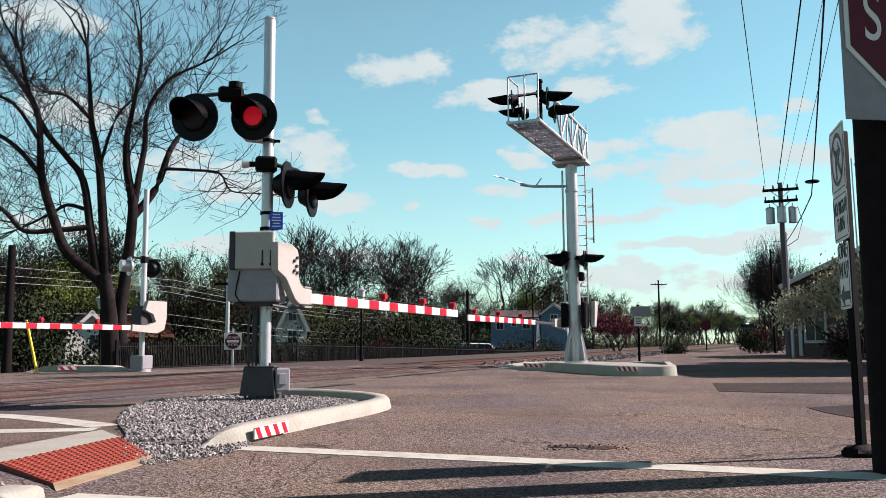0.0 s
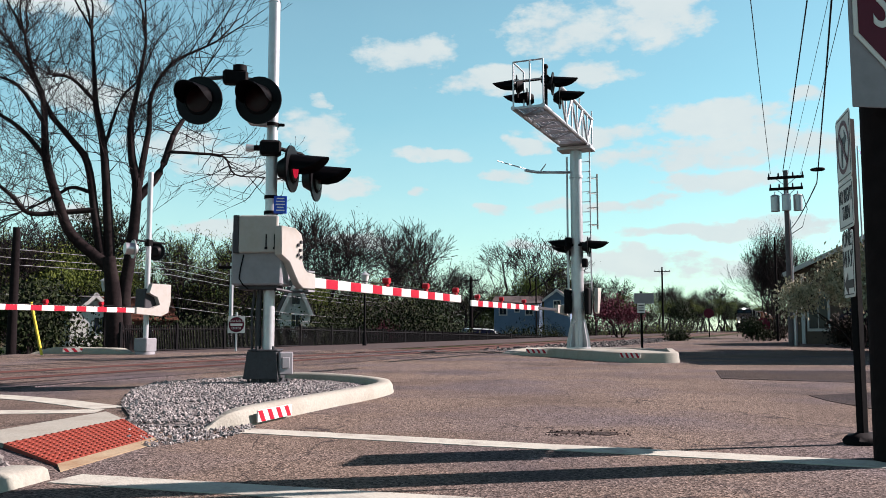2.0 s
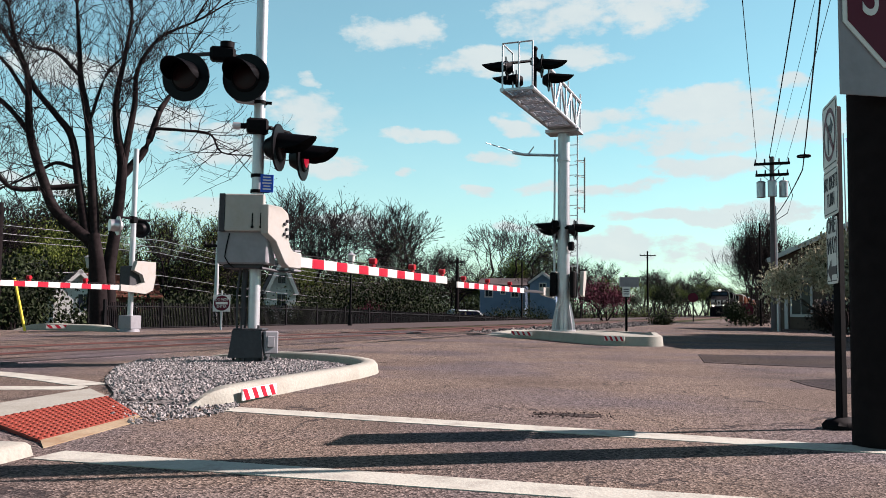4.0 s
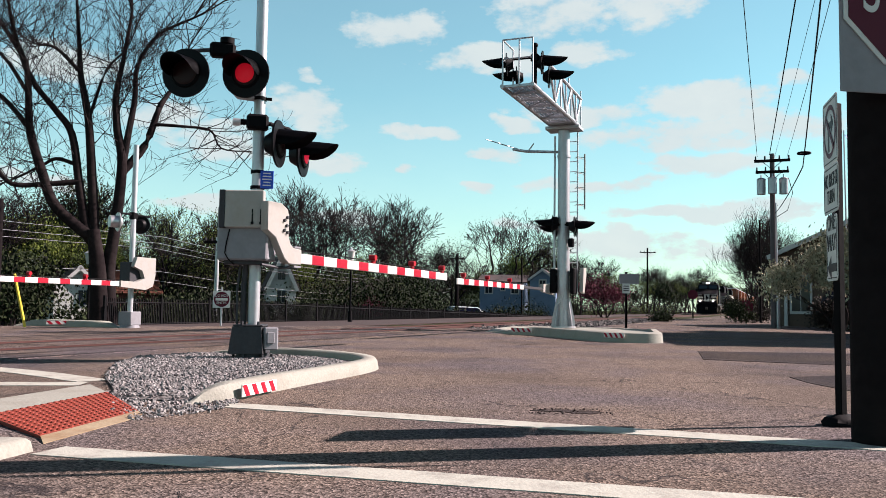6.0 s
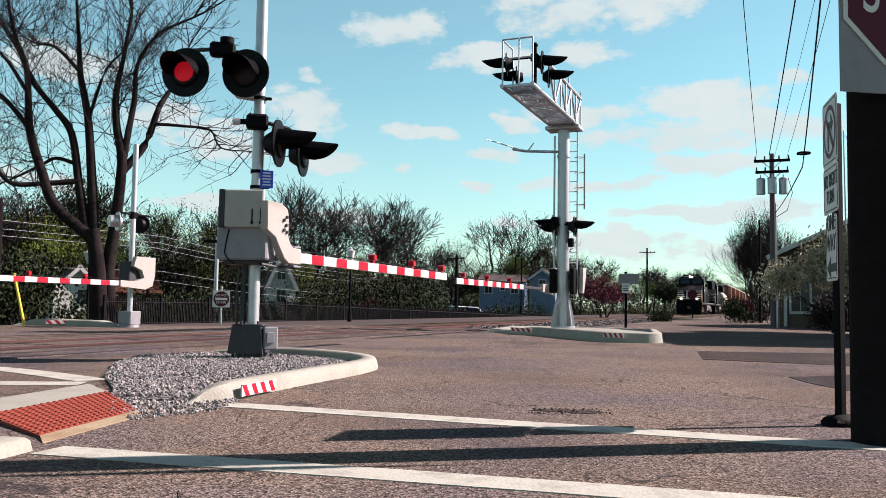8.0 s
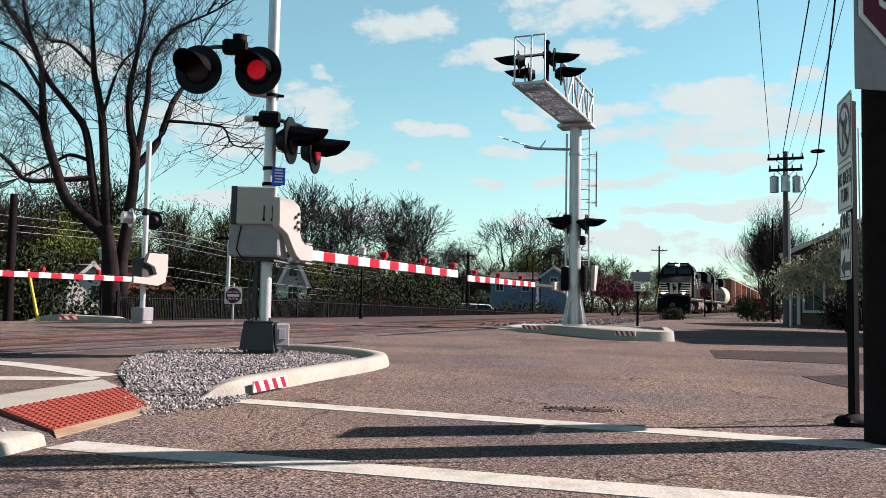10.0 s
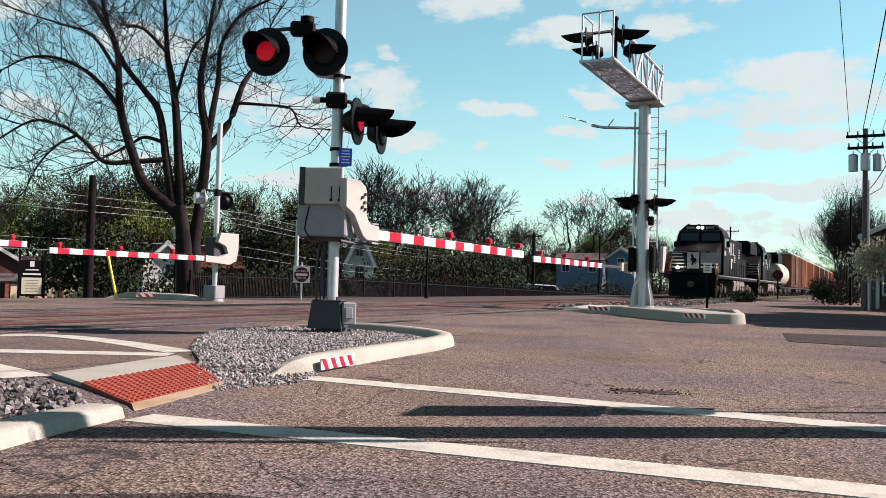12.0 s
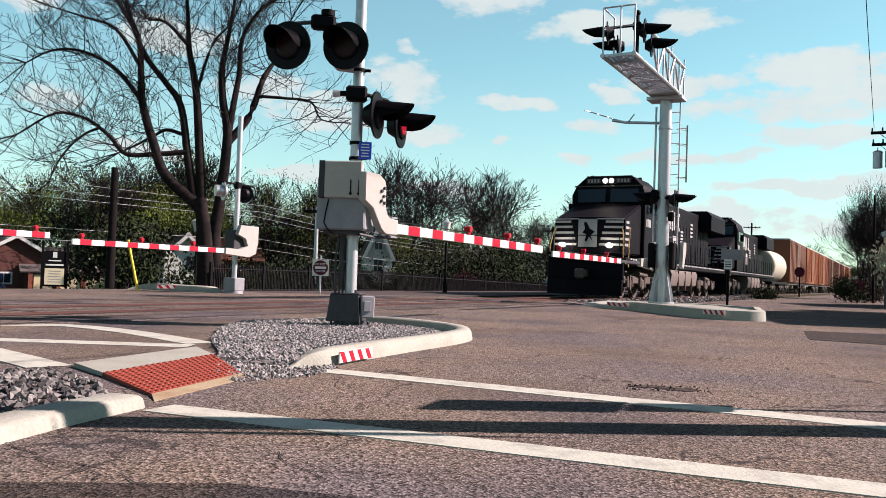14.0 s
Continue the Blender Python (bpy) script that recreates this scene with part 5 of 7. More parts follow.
        box(bm, (sx * 0.907, -10.57, 3.62), (0.012, 0.22, 0.95), Matrix.Rotation(radians(0), 4, "X"))
        box(bm, (sx * 0.907, -11.8, 3.98), (0.012, 0.55, 0.16))
        box(bm, (sx * 0.907, -11.8, 3.28), (0.012, 0.55, 0.16))
        box(bm, (sx * 0.907, -11.1, 2.55), (0.012, 0.7, 0.75))
    prism(bm, [(-7.2, 3.25), (-7.2, 4.0), (-7.02, 4.0), (-6.85, 3.55), (-6.85, 4.0), (-6.68, 4.0), (-6.68, 3.25), (-6.85, 3.25), (-7.02, 3.7), (-7.02, 3.25)], -1.262, -1.25,
          Matrix(((0, 0, 1, 0), (1, 0, 0, 0), (0, 1, 0, 0), (0, 0, 0, 1))))
    box(bm, (-1.256, -7.6, 3.6), (0.012, 0.45, 0.7))
    part("side_emblem", bm, LOCO_WHITE, hood, "white emblem shapes and bars", None)
    # railings
    bm = B()
    for s in (-1, 1):
        for i in range(13):
            y = -6.4 - i * 1.15
            cyl(bm, (s * 1.46, y, 1.55), (s * 1.46, y, 2.55), 0.018, 0.018, 6)
        cyl(bm, (s * 1.46, -6.2, 2.55), (s * 1.46, -20.6, 2.55), 0.018, 0.018, 6)
        cyl(bm, (s * 1.46, -6.2, 2.05), (s * 1.46, -20.6, 2.05), 0.012, 0.012, 6)
    part("railings", bm, LOCO_BLACK, loco, "black walkway handrails")
    for s in (-1, 1):
        bm = B()
        tube(bm, [Vector((s * 1.45, -0.75, 1.0)), Vector((s * 1.43, -0.8, 2.0)), Vector((s * 1.38, -0.95, 2.45)), Vector((s * 1.25, -1.1, 2.75))], 0.022, 0.022, 6)
        tube(bm, [Vector((s * 1.48, -1.3, 1.2)), Vector((s * 1.48, -1.35, 2.1)), Vector((s * 1.44, -1.6, 2.7))], 0.022, 0.022, 6)
        part("grab_rail", bm, YELLOW, loco, "dull yellow grab rails")
    bm = B()
    cyl(bm, (-1.3, -0.72, 2.35), (1.3, -0.72, 2.35), 0.016, 0.016, 6)
    for x in (-1.3, -0.5, 0.5, 1.3):
        cyl(bm, (x, -0.72, 1.7), (x, -0.72, 2.35), 0.016, 0.016, 6)
    part("front_railing", bm, LOCO_BLACK, loco)
    return loco, sets


def box_car(color_mat, label, length=15.5, height=3.95):
    car = thing("box_car", Matrix(), label, "freight car", "train")
    bm = box(B(), (0, -length / 2 - 0.5, 1.15 + height / 2), (2.95, length, height), bevel=0.03)
    body = part("body", bm, color_mat, car)
    rib = mesh_of("side_rib", box(B(), (0, 0, 0), (0.06, 0.09, height - 0.1), bevel=0.01), color_mat)
    n = 14
    for s in (-1, 1):
        for i in range(n + 1):
            y = -0.56 - i * (length - 0.12) / n
            if abs(y + length / 2 + 0.5) > 1.6:
                share("side_rib", rib, body, Matrix.Translation((s * 1.495, y, 1.15 + height / 2)))
        bm = box(B(), (s * 1.51, -length / 2 - 0.5, 1.2 + height / 2), (0.07, 3.0, height - 0.35), bevel=0.02)
        door = part("door", bm, color_mat, body, "sliding door")
        bm = B()
        for k in (-0.9, -0.3, 0.3, 0.9):
            box(bm, (s * 1.55, -length / 2 - 0.5 + k, 1.2 + height / 2), (0.05, 0.06, height - 0.5))
        part("door_bars", bm, STEEL, door)
    bm = box(B(), (0, -length / 2 - 0.5, 1.15 + height + 0.06), (3.02, length + 0.1, 0.12), bevel=0.03)
    part("roof", bm, GALV, car, "pale ribbed roof")
    bm = box(B(), (0, -length / 2 - 0.5, 1.02), (2.5, length + 0.8, 0.24), bevel=0.03)
    part("underframe", bm, LOCO_GREY, car)
    truck(car, -2.4, (-0.85, 0.85), 1.7, False)
    truck(car, -length + 1.4, (-0.85, 0.85), 1.7, False)
    return car


def tank_car():
    car = thing("tank_car", Matrix(), "off-white rounded tank car with black underframe", "freight car", "train")
    length = 9.0
    bm = cyl(B(), (0, -1.2, 2.45), (0, -length, 2.45), 1.42, 1.42, 32)
    for y, s in ((-1.2, 1), (-length, -1)):
        ball(bm, (0, y, 2.45), 1.42, 24, (1, 0.28, 1))
    tank = part("tank", bm, mat("off_white_tank_paint", (0.33, 0.31, 0.25), 0.5, vary=0.08, grain=5, stain=0.8, stain_color=(0.25, 0.2, 0.14), bump=0.03), car, "off-white tank with domed ends")
    bm = cyl(B(), (0, -5.1, 3.8), (0, -5.1, 4.15), 0.6, 0.6, 18)
    part("manway", bm, LOCO_GREY, tank)
    bm = box(B(), (0, -length / 2 - 0.6, 0.98), (2.6, length + 1.2, 0.22), bevel=0.03)
    part("underframe", bm, LOCO_BLACK, car)
    truck(car, -2.2, (-0.85, 0.85), 1.7, False)
    truck(car, -length + 0.9, (-0.85, 0.85), 1.7, False)
    return car


BROWN_CAR = mat("faded_brown_car_paint", (0.11, 0.042, 0.022), 0.65, vary=0.2, grain=4, stain=0.7, stain_color=(0.10, 0.05, 0.035), bump=0.08)
ORANGE_CAR = mat("faded_orange_car_paint", (0.20, 0.06, 0.02), 0.65, vary=0.2, grain=4, stain=0.7, stain_color=(0.16, 0.07, 0.04), bump=0.08)


def make_train():
    at = 0.0
    lead, sets = locomotive("lead black diesel locomotive with white nose stripes and lit headlights", True)
    TRAIN_MOVERS.append((lead, at, sets))
    at += 21.9
    second, sets2 = locomotive("second black diesel locomotive coupled behind the lead one", False)
    TRAIN_MOVERS.append((second, at, sets2))
    at += 21.9
    TRAIN_MOVERS.append((tank_car(), at, []))
    at += 10.3
    for i in range(7):
        car = box_car(BROWN_CAR if i in (0, 3, 4) else ORANGE_CAR, "faded brown ribbed box car" if i in (0, 3, 4) else "faded orange-brown ribbed box car")
        TRAIN_MOVERS.append((car, at, []))
        at += 16.6


make_train()


# ---- plants ----
LEAF_GREEN = island_material("spring_leaves", (0.105, 0.135, 0.022), (0.016, 0.026, 0.005))
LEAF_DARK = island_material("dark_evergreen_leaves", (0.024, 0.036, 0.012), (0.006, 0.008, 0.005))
LEAF_BROWN = island_material("budding_twigs", (0.030, 0.023, 0.017), (0.010, 0.008, 0.008))
LEAF_PINK = island_material("pink_blossom", (0.13, 0.03, 0.05), (0.05, 0.012, 0.02))
LEAF_WHITE = island_material("white_blossom", (0.40, 0.37, 0.26), (0.18, 0.17, 0.11))


def grow(bm_thick, tips, start, way, length, r, level, rng, spread, lift, fork, thin=0.004):
    """A limb that wanders and forks; tips collects the ends."""
    n = 4 if level > 1 else 3
    into = bm_thick if not isinstance(bm_thick, tuple) else (bm_thick[0] if level > 2 else bm_thick[1])
    pts = [start]
    d = way.normalized()
    for i in range(n):
        d = (d + Vector((rng.uniform(-1, 1), rng.uniform(-1, 1), rng.uniform(-0.6, 1) * lift)) * 0.24).normalized()
        pts.append(pts[-1] + d * length / n)
    r1 = max(r * (0.62 if level > 0 else 0.3), thin)
    tube(into, pts, r, r1, 7 if r > 0.1 else (5 if r > 0.03 else 3))
    if level == 0:
        tips.append((pts[-1], d))
        return
    kids = fork + (1 if rng.random() < 0.5 else 0)
    for k in range(kids):
        at = 1.0 if k < 2 else rng.uniform(0.35, 0.9)
        i = min(n - 1, int(at * n))
        p = pts[i].lerp(pts[i + 1], at * n - i) if at < 1 else pts[-1]
        side = Vector((rng.uniform(-1, 1), rng.uniform(-1, 1), rng.uniform(-0.35, 0.9))).normalized()
        nd = (d * (1.0 if k == 0 else 0.75) + side * spread * (0.55 if k == 0 else 1)).normalized()
        grow(bm_thick, tips, p, nd, length * rng.uniform(0.62, 0.86), r1 * (1.0 if k == 0 else 0.72), level - 1, rng, spread, lift, fork, thin)


def leaf_mesh(name, tips, per, size, scatter, material, seed):
    rng = random.Random(seed)
    verts, faces = [], []
    for p, d in tips:
        for _ in range(per):
            q = p + Vector((rng.gauss(0, 1), rng.gauss(0, 1), rng.gauss(0, 1))) * scatter
            m = Euler((rng.uniform(0, 6.3), rng.uniform(0, 6.3), rng.uniform(0, 6.3))).to_matrix()
            k = size * rng.uniform(0.6, 1.5)
            o = len(verts)
            verts += [q + m @ Vector(v) * k for v in ((-0.5, 0, 0), (0, -0.32, 0.06), (0.6, 0, 0), (0, 0.32, 0.06))]
            faces.append((o, o + 1, o + 2, o + 3))
    me = bpy.data.meshes.new(name)
    me.from_pydata(verts, [], faces)
    me.materials.append(material)
    return me


def tree(label, seed, height, stems=1, levels=5, spread=0.75, lift=0.5, fork=2, bark=BARK_GREY, leaves=None, per=6, size=0.12, scatter=0.25, r=None, category="tree", thin=0.012):
    """A tapered trunk with forking limbs, and a crown of leaves or bare twigs."""
    rng = random.Random(seed)
    t = thing("tree", Matrix(), label, category, "trees")
    bm, twigs, tips = B(), B(), []
    total = sum(0.74 ** i for i in range(levels + 1))
    first = height / total * 1.05
    r = r or height * 0.022
    for k in range(stems):
        way = Vector((rng.uniform(-0.5, 0.5), rng.uniform(-0.5, 0.5), 1.3)) if stems > 1 else Vector((rng.uniform(-0.1, 0.1), 0, 1))
        grow((bm, twigs), tips, Vector((rng.uniform(-0.2, 0.2), rng.uniform(-0.2, 0.2), -0.3)) if stems > 1 else Vector((0, 0, -0.3)), way, first, r, levels, rng, spread, lift, fork, thin)
    part("trunk", bm, bark, t, "dark trunk and main limbs")
    tagged(part("branchwork", twigs, bark, t, "", None), "fine bare twigs", kind="stuff")
    if leaves:
        share("crown", leaf_mesh("crown", tips, per, size, scatter, leaves, seed + 1), t, Matrix(), "sparse crown of small leaves")
    return t


def ground_z(x, y):
    """Beyond the railway the land falls away a little."""
    p = x * COS - y * SIN
    d = max(0.0, -p - 18.5)
    return -0.06 - 3.0 * (1 - math.exp(-d / 24.0))


def on_ground(x, y, turn=0, dz=0.0):
    return pose(x, y, ground_z(x, y) + dz, 0, 0, turn)


def polar(az, dist):
    return dist * math.sin(radians(az)), dist * math.cos(radians(az))


def big_tree():
    """The many-stemmed bare tree beside the far gate."""
    base = Vector((-9.51, 25.27, -0.05))
    side = Vector((base.y, -base.x, 0)).normalized()
    depth = Vector((base.x, base.y, 0)).normalized()
    t = thing("tree", Matrix.Translation(base), "large bare tree with several dark rising stems and fine twigs", "tree", "trees")
    rng = random.Random(4)
    limbs = [(0.34, 0.22, [(-0.30, -0.1), (-0.38, 1.0), (-0.48, 2.0), (-0.60, 2.85)]),
             (0.25, 0.05, [(-0.02, -0.1), (-0.14, 1.62), (-0.02, 2.86), (0.12, 4.85), (-0.07, 5.98), (-0.12, 7.01), (0.04, 8.08), (0.23, 9.57)]),
             (0.20, 0.05, [(-0.58, 2.55), (-1.64, 3.48), (-2.02, 4.38), (-2.40, 5.57), (-2.49, 6.48), (-2.58, 7.49), (-2.91, 8.37), (-3.14, 9.36)]),
             (0.17, 0.04, [(-0.60, 2.50), (-0.78, 2.72), (-1.04, 4.14), (-1.30, 5.66), (-1.76, 6.34), (-2.38, 7.10), (-2.80, 7.97), (-3.30, 8.73), (-3.70, 9.29)]),
             (0.18, 0.05, [(-0.55, 2.50), (-0.70, 4.37), (-0.88, 6.22), (-1.13, 7.43), (-1.21, 8.36), (-1.34, 9.79)]),
             (0.13, 0.04, [(0.12, 4.75), (0.24, 5.69), (0.40, 6.85), (0.45, 7.91), (1.03, 8.93), (2.04, 9.58)]),
             (0.15, 0.03, [(0.10, 4.60), (0.75, 5.52), (1.12, 6.71), (1.40, 7.27), (1.63, 7.93), (1.96, 8.82)]),
             (0.06, 0.02, [(1.02, 6.18), (1.86, 6.17), (2.65, 6.11), (2.99, 5.55), (3.90, 5.51)]),
             (0.10, 0.03, [(-1.05, 4.26), (-1.96, 4.13), (-2.82, 4.07), (-3.31, 4.58), (-3.98, 5.03), (-4.81, 5.11), (-5.77, 4.40)]),
             (0.07, 0.03, [(-1.18, 4.79), (-1.70, 4.91), (-2.08, 4.68), (-2.64, 4.33), (-3.05, 4.10)]),
             (0.05, 0.02, [(-3.60, 4.81), (-4.05, 4.53), (-4.57, 3.89), (-4.90, 3.08)]),
             (0.09, 0.025, [(-2.35, 5.60), (-3.01, 6.43), (-3.60, 6.88), (-4.35, 7.15), (-5.08, 7.08), (-5.78, 6.66)]),
             (0.07, 0.02, [(-2.48, 6.70), (-3.26, 7.82), (-4.11, 8.03), (-5.04, 8.22)]),
             (0.06, 0.02, [(-0.87, 6.11), (-0.44, 7.71), (0.13, 8.51), (0.49, 9.60)]),
             (0.07, 0.02, [(-1.20, 7.60), (-1.84, 8.18), (-2.42, 8.22), (-3.01, 8.56)])]
    bm, twigs, tips = B(), B(), []
    for r0, r1, line in limbs:
        ctrl = []
        w = rng.uniform(-0.12, 0.12)
        for i, (x, z) in enumerate(line):
            f = i / (len(line) - 1)
            ctrl.append(side * x + depth * (w * f * 3.0 + rng.uniform(-0.05, 0.05)) + Vector((0, 0, z)))
        pts = smooth_path(ctrl, 4)
        tube(bm, [Vector(p) for p in pts], r0 * 0.9, r1 * 0.8, 9)
        if r0 > 0.3:
            continue
        n = len(pts)
        for i in range(int(n * 0.32), n):
            for _ in range(1 if r0 > 0.2 and i < n * 0.6 else 2):
                if rng.random() < 0.88:
                    d = (Vector(pts[min(i + 1, n - 1)]) - Vector(pts[i - 1])).normalized()
                    out = Vector((rng.uniform(-1, 1), rng.uniform(-1, 1), rng.uniform(-0.5, 0.9))).normalized()
                    grow(twigs, tips, Vector(pts[i]), d * 0.5 + out, rng.uniform(0.55, 1.1), 0.018, 3 if r0 > 0.065 else 2, rng, 0.8, 0.5, 2, 0.006)
        for _ in range(3):
            d = (Vector(pts[-1]) - Vector(pts[-3])).normalized()
            grow(twigs, tips, Vector(pts[-1]), d + Vector((rng.uniform(-1, 1), rng.uniform(-1, 1), rng.uniform(-0.3, 0.6))) * 0.5, rng.uniform(0.9, 1.4) if r0 > 0.065 else 0.7, r1 * 0.8, 4 if r0 > 0.065 else 2, rng, 0.8, 0.55, 2, 0.006)
    part("trunk", bm, BARK, t, "dark rough trunk and rising stems", 60)
    tagged(part("crown", twigs, BARK, t, "", None), "bare twigs", kind="stuff")


big_tree()


def crown_top(t):
    """The height of a tree, from its meshes."""
    return max(v.co.z for c in t.children for v in c.data.vertices)


def far_trees():
    kinds = [tree("tall bare tree with fine grey twigs", 11, 12.5, 1, 6, 0.72, 0.55, 3, thin=0.020),
             tree("bare tree with brownish spring buds", 12, 11.0, 1, 5, 0.8, 0.5, 3, leaves=LEAF_BROWN, per=12, size=0.10, scatter=0.4, thin=0.020),
             tree("tree with sparse yellow-green spring leaves", 13, 11.0, 1, 6, 0.8, 0.45, 3, leaves=LEAF_GREEN, per=3, size=0.10, scatter=0.4, thin=0.018),
             tree("bare round-crowned tree with dark limbs", 14, 11.5, 2, 6, 0.9, 0.45, 2, bark=BARK, leaves=LEAF_BROWN, per=3, size=0.08, scatter=0.35, thin=0.022),
             tree("dense green tree in early leaf", 15, 10.0, 2, 5, 0.8, 0.4, 2, leaves=LEAF_GREEN, per=60, size=0.14, scatter=0.5),
             tree("dark evergreen tree with dense foliage", 16, 9.0, 3, 4, 0.7, 0.6, 2, bark=BARK, leaves=LEAF_DARK, per=150, size=0.13, scatter=0.6)]
    # kind, bearing and distance, and the bearing's height of the top over the horizon, in degrees
    spots = [(4, -37.0, 58, 6.0), (4, -33.5, 60, 5.6), (3, -31.0, 66, 6.2), (0, -28.6, 60, 6.7), (1, -30.2, 70, 5.2), (4, -25.8, 58, 6.8), (5, -24.0, 64, 8.2), (5, -26.9, 66, 6.0), (5, -28.5, 70, 5.0),
             (5, -31.8, 68, 4.6), (5, -22.4, 70, 5.8), (0, -20.8, 66, 7.0), (4, -18.8, 62, 5.0), (2, -17.2, 58, 6.3), (2, -15.0, 60, 6.2), (5, -14.5, 74, 4.5), (0, -12.6, 64, 6.5),
             (3, -10.2, 62, 7.7), (0, -9.0, 70, 7.7), (3, -7.2, 64, 6.8), (0, -5.6, 68, 6.4), (3, -4.4, 72, 6.4), (1, -2.6, 72, 5.2), (0, -0.9, 70, 7.0), (1, 1.2, 86, 4.4),
             (3, 3.6, 94, 6.4), (4, 4.8, 98, 4.3), (3, 5.1, 96, 6.0), (2, 6.6, 98, 4.8), (1, 8.6, 98, 3.7), (0, 10.0, 90, 3.4), (0, 12.2, 110, 3.3), (2, 11.2, 100, 2.4), (4, 13.6, 100, 2.4),
             (0, 14.2, 130, 2.7), (2, 15.6, 140, 2.0), (4, 15.4, 112, 1.6), (1, 16.5, 160, 2.0), (4, 17.2, 190, 1.6), (2, 18.2, 225, 1.8), (0, 19.0, 270, 2.0), (4, 19.5, 310, 1.7), (5, 18.6, 240, 1.2),
             (5, 16.0, 150, 1.3), (5, 13.0, 115, 1.5), (5, 11.0, 100, 1.6), (4, 20.4, 450, 1.6), (0, 21.4, 460, 1.9), (4, 22.4, 450, 1.4), (2, 23.4, 440, 1.7), (5, 21.0, 470, 1.2), (5, 22.0, 470, 1.1),
             (4, 14.4, 122, 2.2), (5, 15.0, 132, 2.1), (4, 16.2, 152, 2.3), (5, 16.8, 172, 2.0), (4, 17.6, 200, 2.2), (5, 18.0, 215, 1.9), (4, 18.7, 245, 2.1), (0, 18.4, 240, 2.7), (5, 19.2, 285, 1.9), (4, 19.9, 440, 1.8),
             (1, 14.8, 126, 2.8), (1, 17.0, 180, 2.6), (5, 12.4, 108, 2.0), (4, 11.8, 104, 2.6), (5, 9.6, 94, 2.6), (5, 20.8, 440, 1.6), (4, 21.7, 445, 1.7), (1, 29.0, 95, 6.0), (3, 31.0, 85, 6.5)]
    rng = random.Random(3)
    # the shaded understorey behind the fence
    for k in range(34):
        az = -27 + k * 1.06 + rng.uniform(-0.4, 0.4)
        spots.append((rng.choice((5, 1, 1, 5, 4, 2, 4)), az, rng.uniform(68, 74) if az < -17 else rng.uniform(60, 66) if az < -2 else rng.uniform(86, 96), rng.uniform(1.9, 3.6)))
    tops = [crown_top(t) for t in kinds]
    used = set()
    for kind, az, dist, el in spots:
        x, y = polar(az, dist)
        if -16.5 < x * COS - y * SIN < 9.5 and dist < 430:
            continue
        k = (dist * math.tan(radians(el)) + CAMERA_HEIGHT - ground_z(x, y)) / (tops[kind] * (0.94 if kind < 4 else 0.97))
        wide = max(k, 0.45) * rng.uniform(0.9, 1.1)
        m = on_ground(x, y, rng.uniform(0, 360)) @ Matrix.Diagonal((wide, wide, k, 1))
        if kind in used:
            copy_thing(kinds[kind], Matrix()).matrix_basis = m
        else:
            kinds[kind].matrix_basis = m
            used.add(kind)


far_trees()


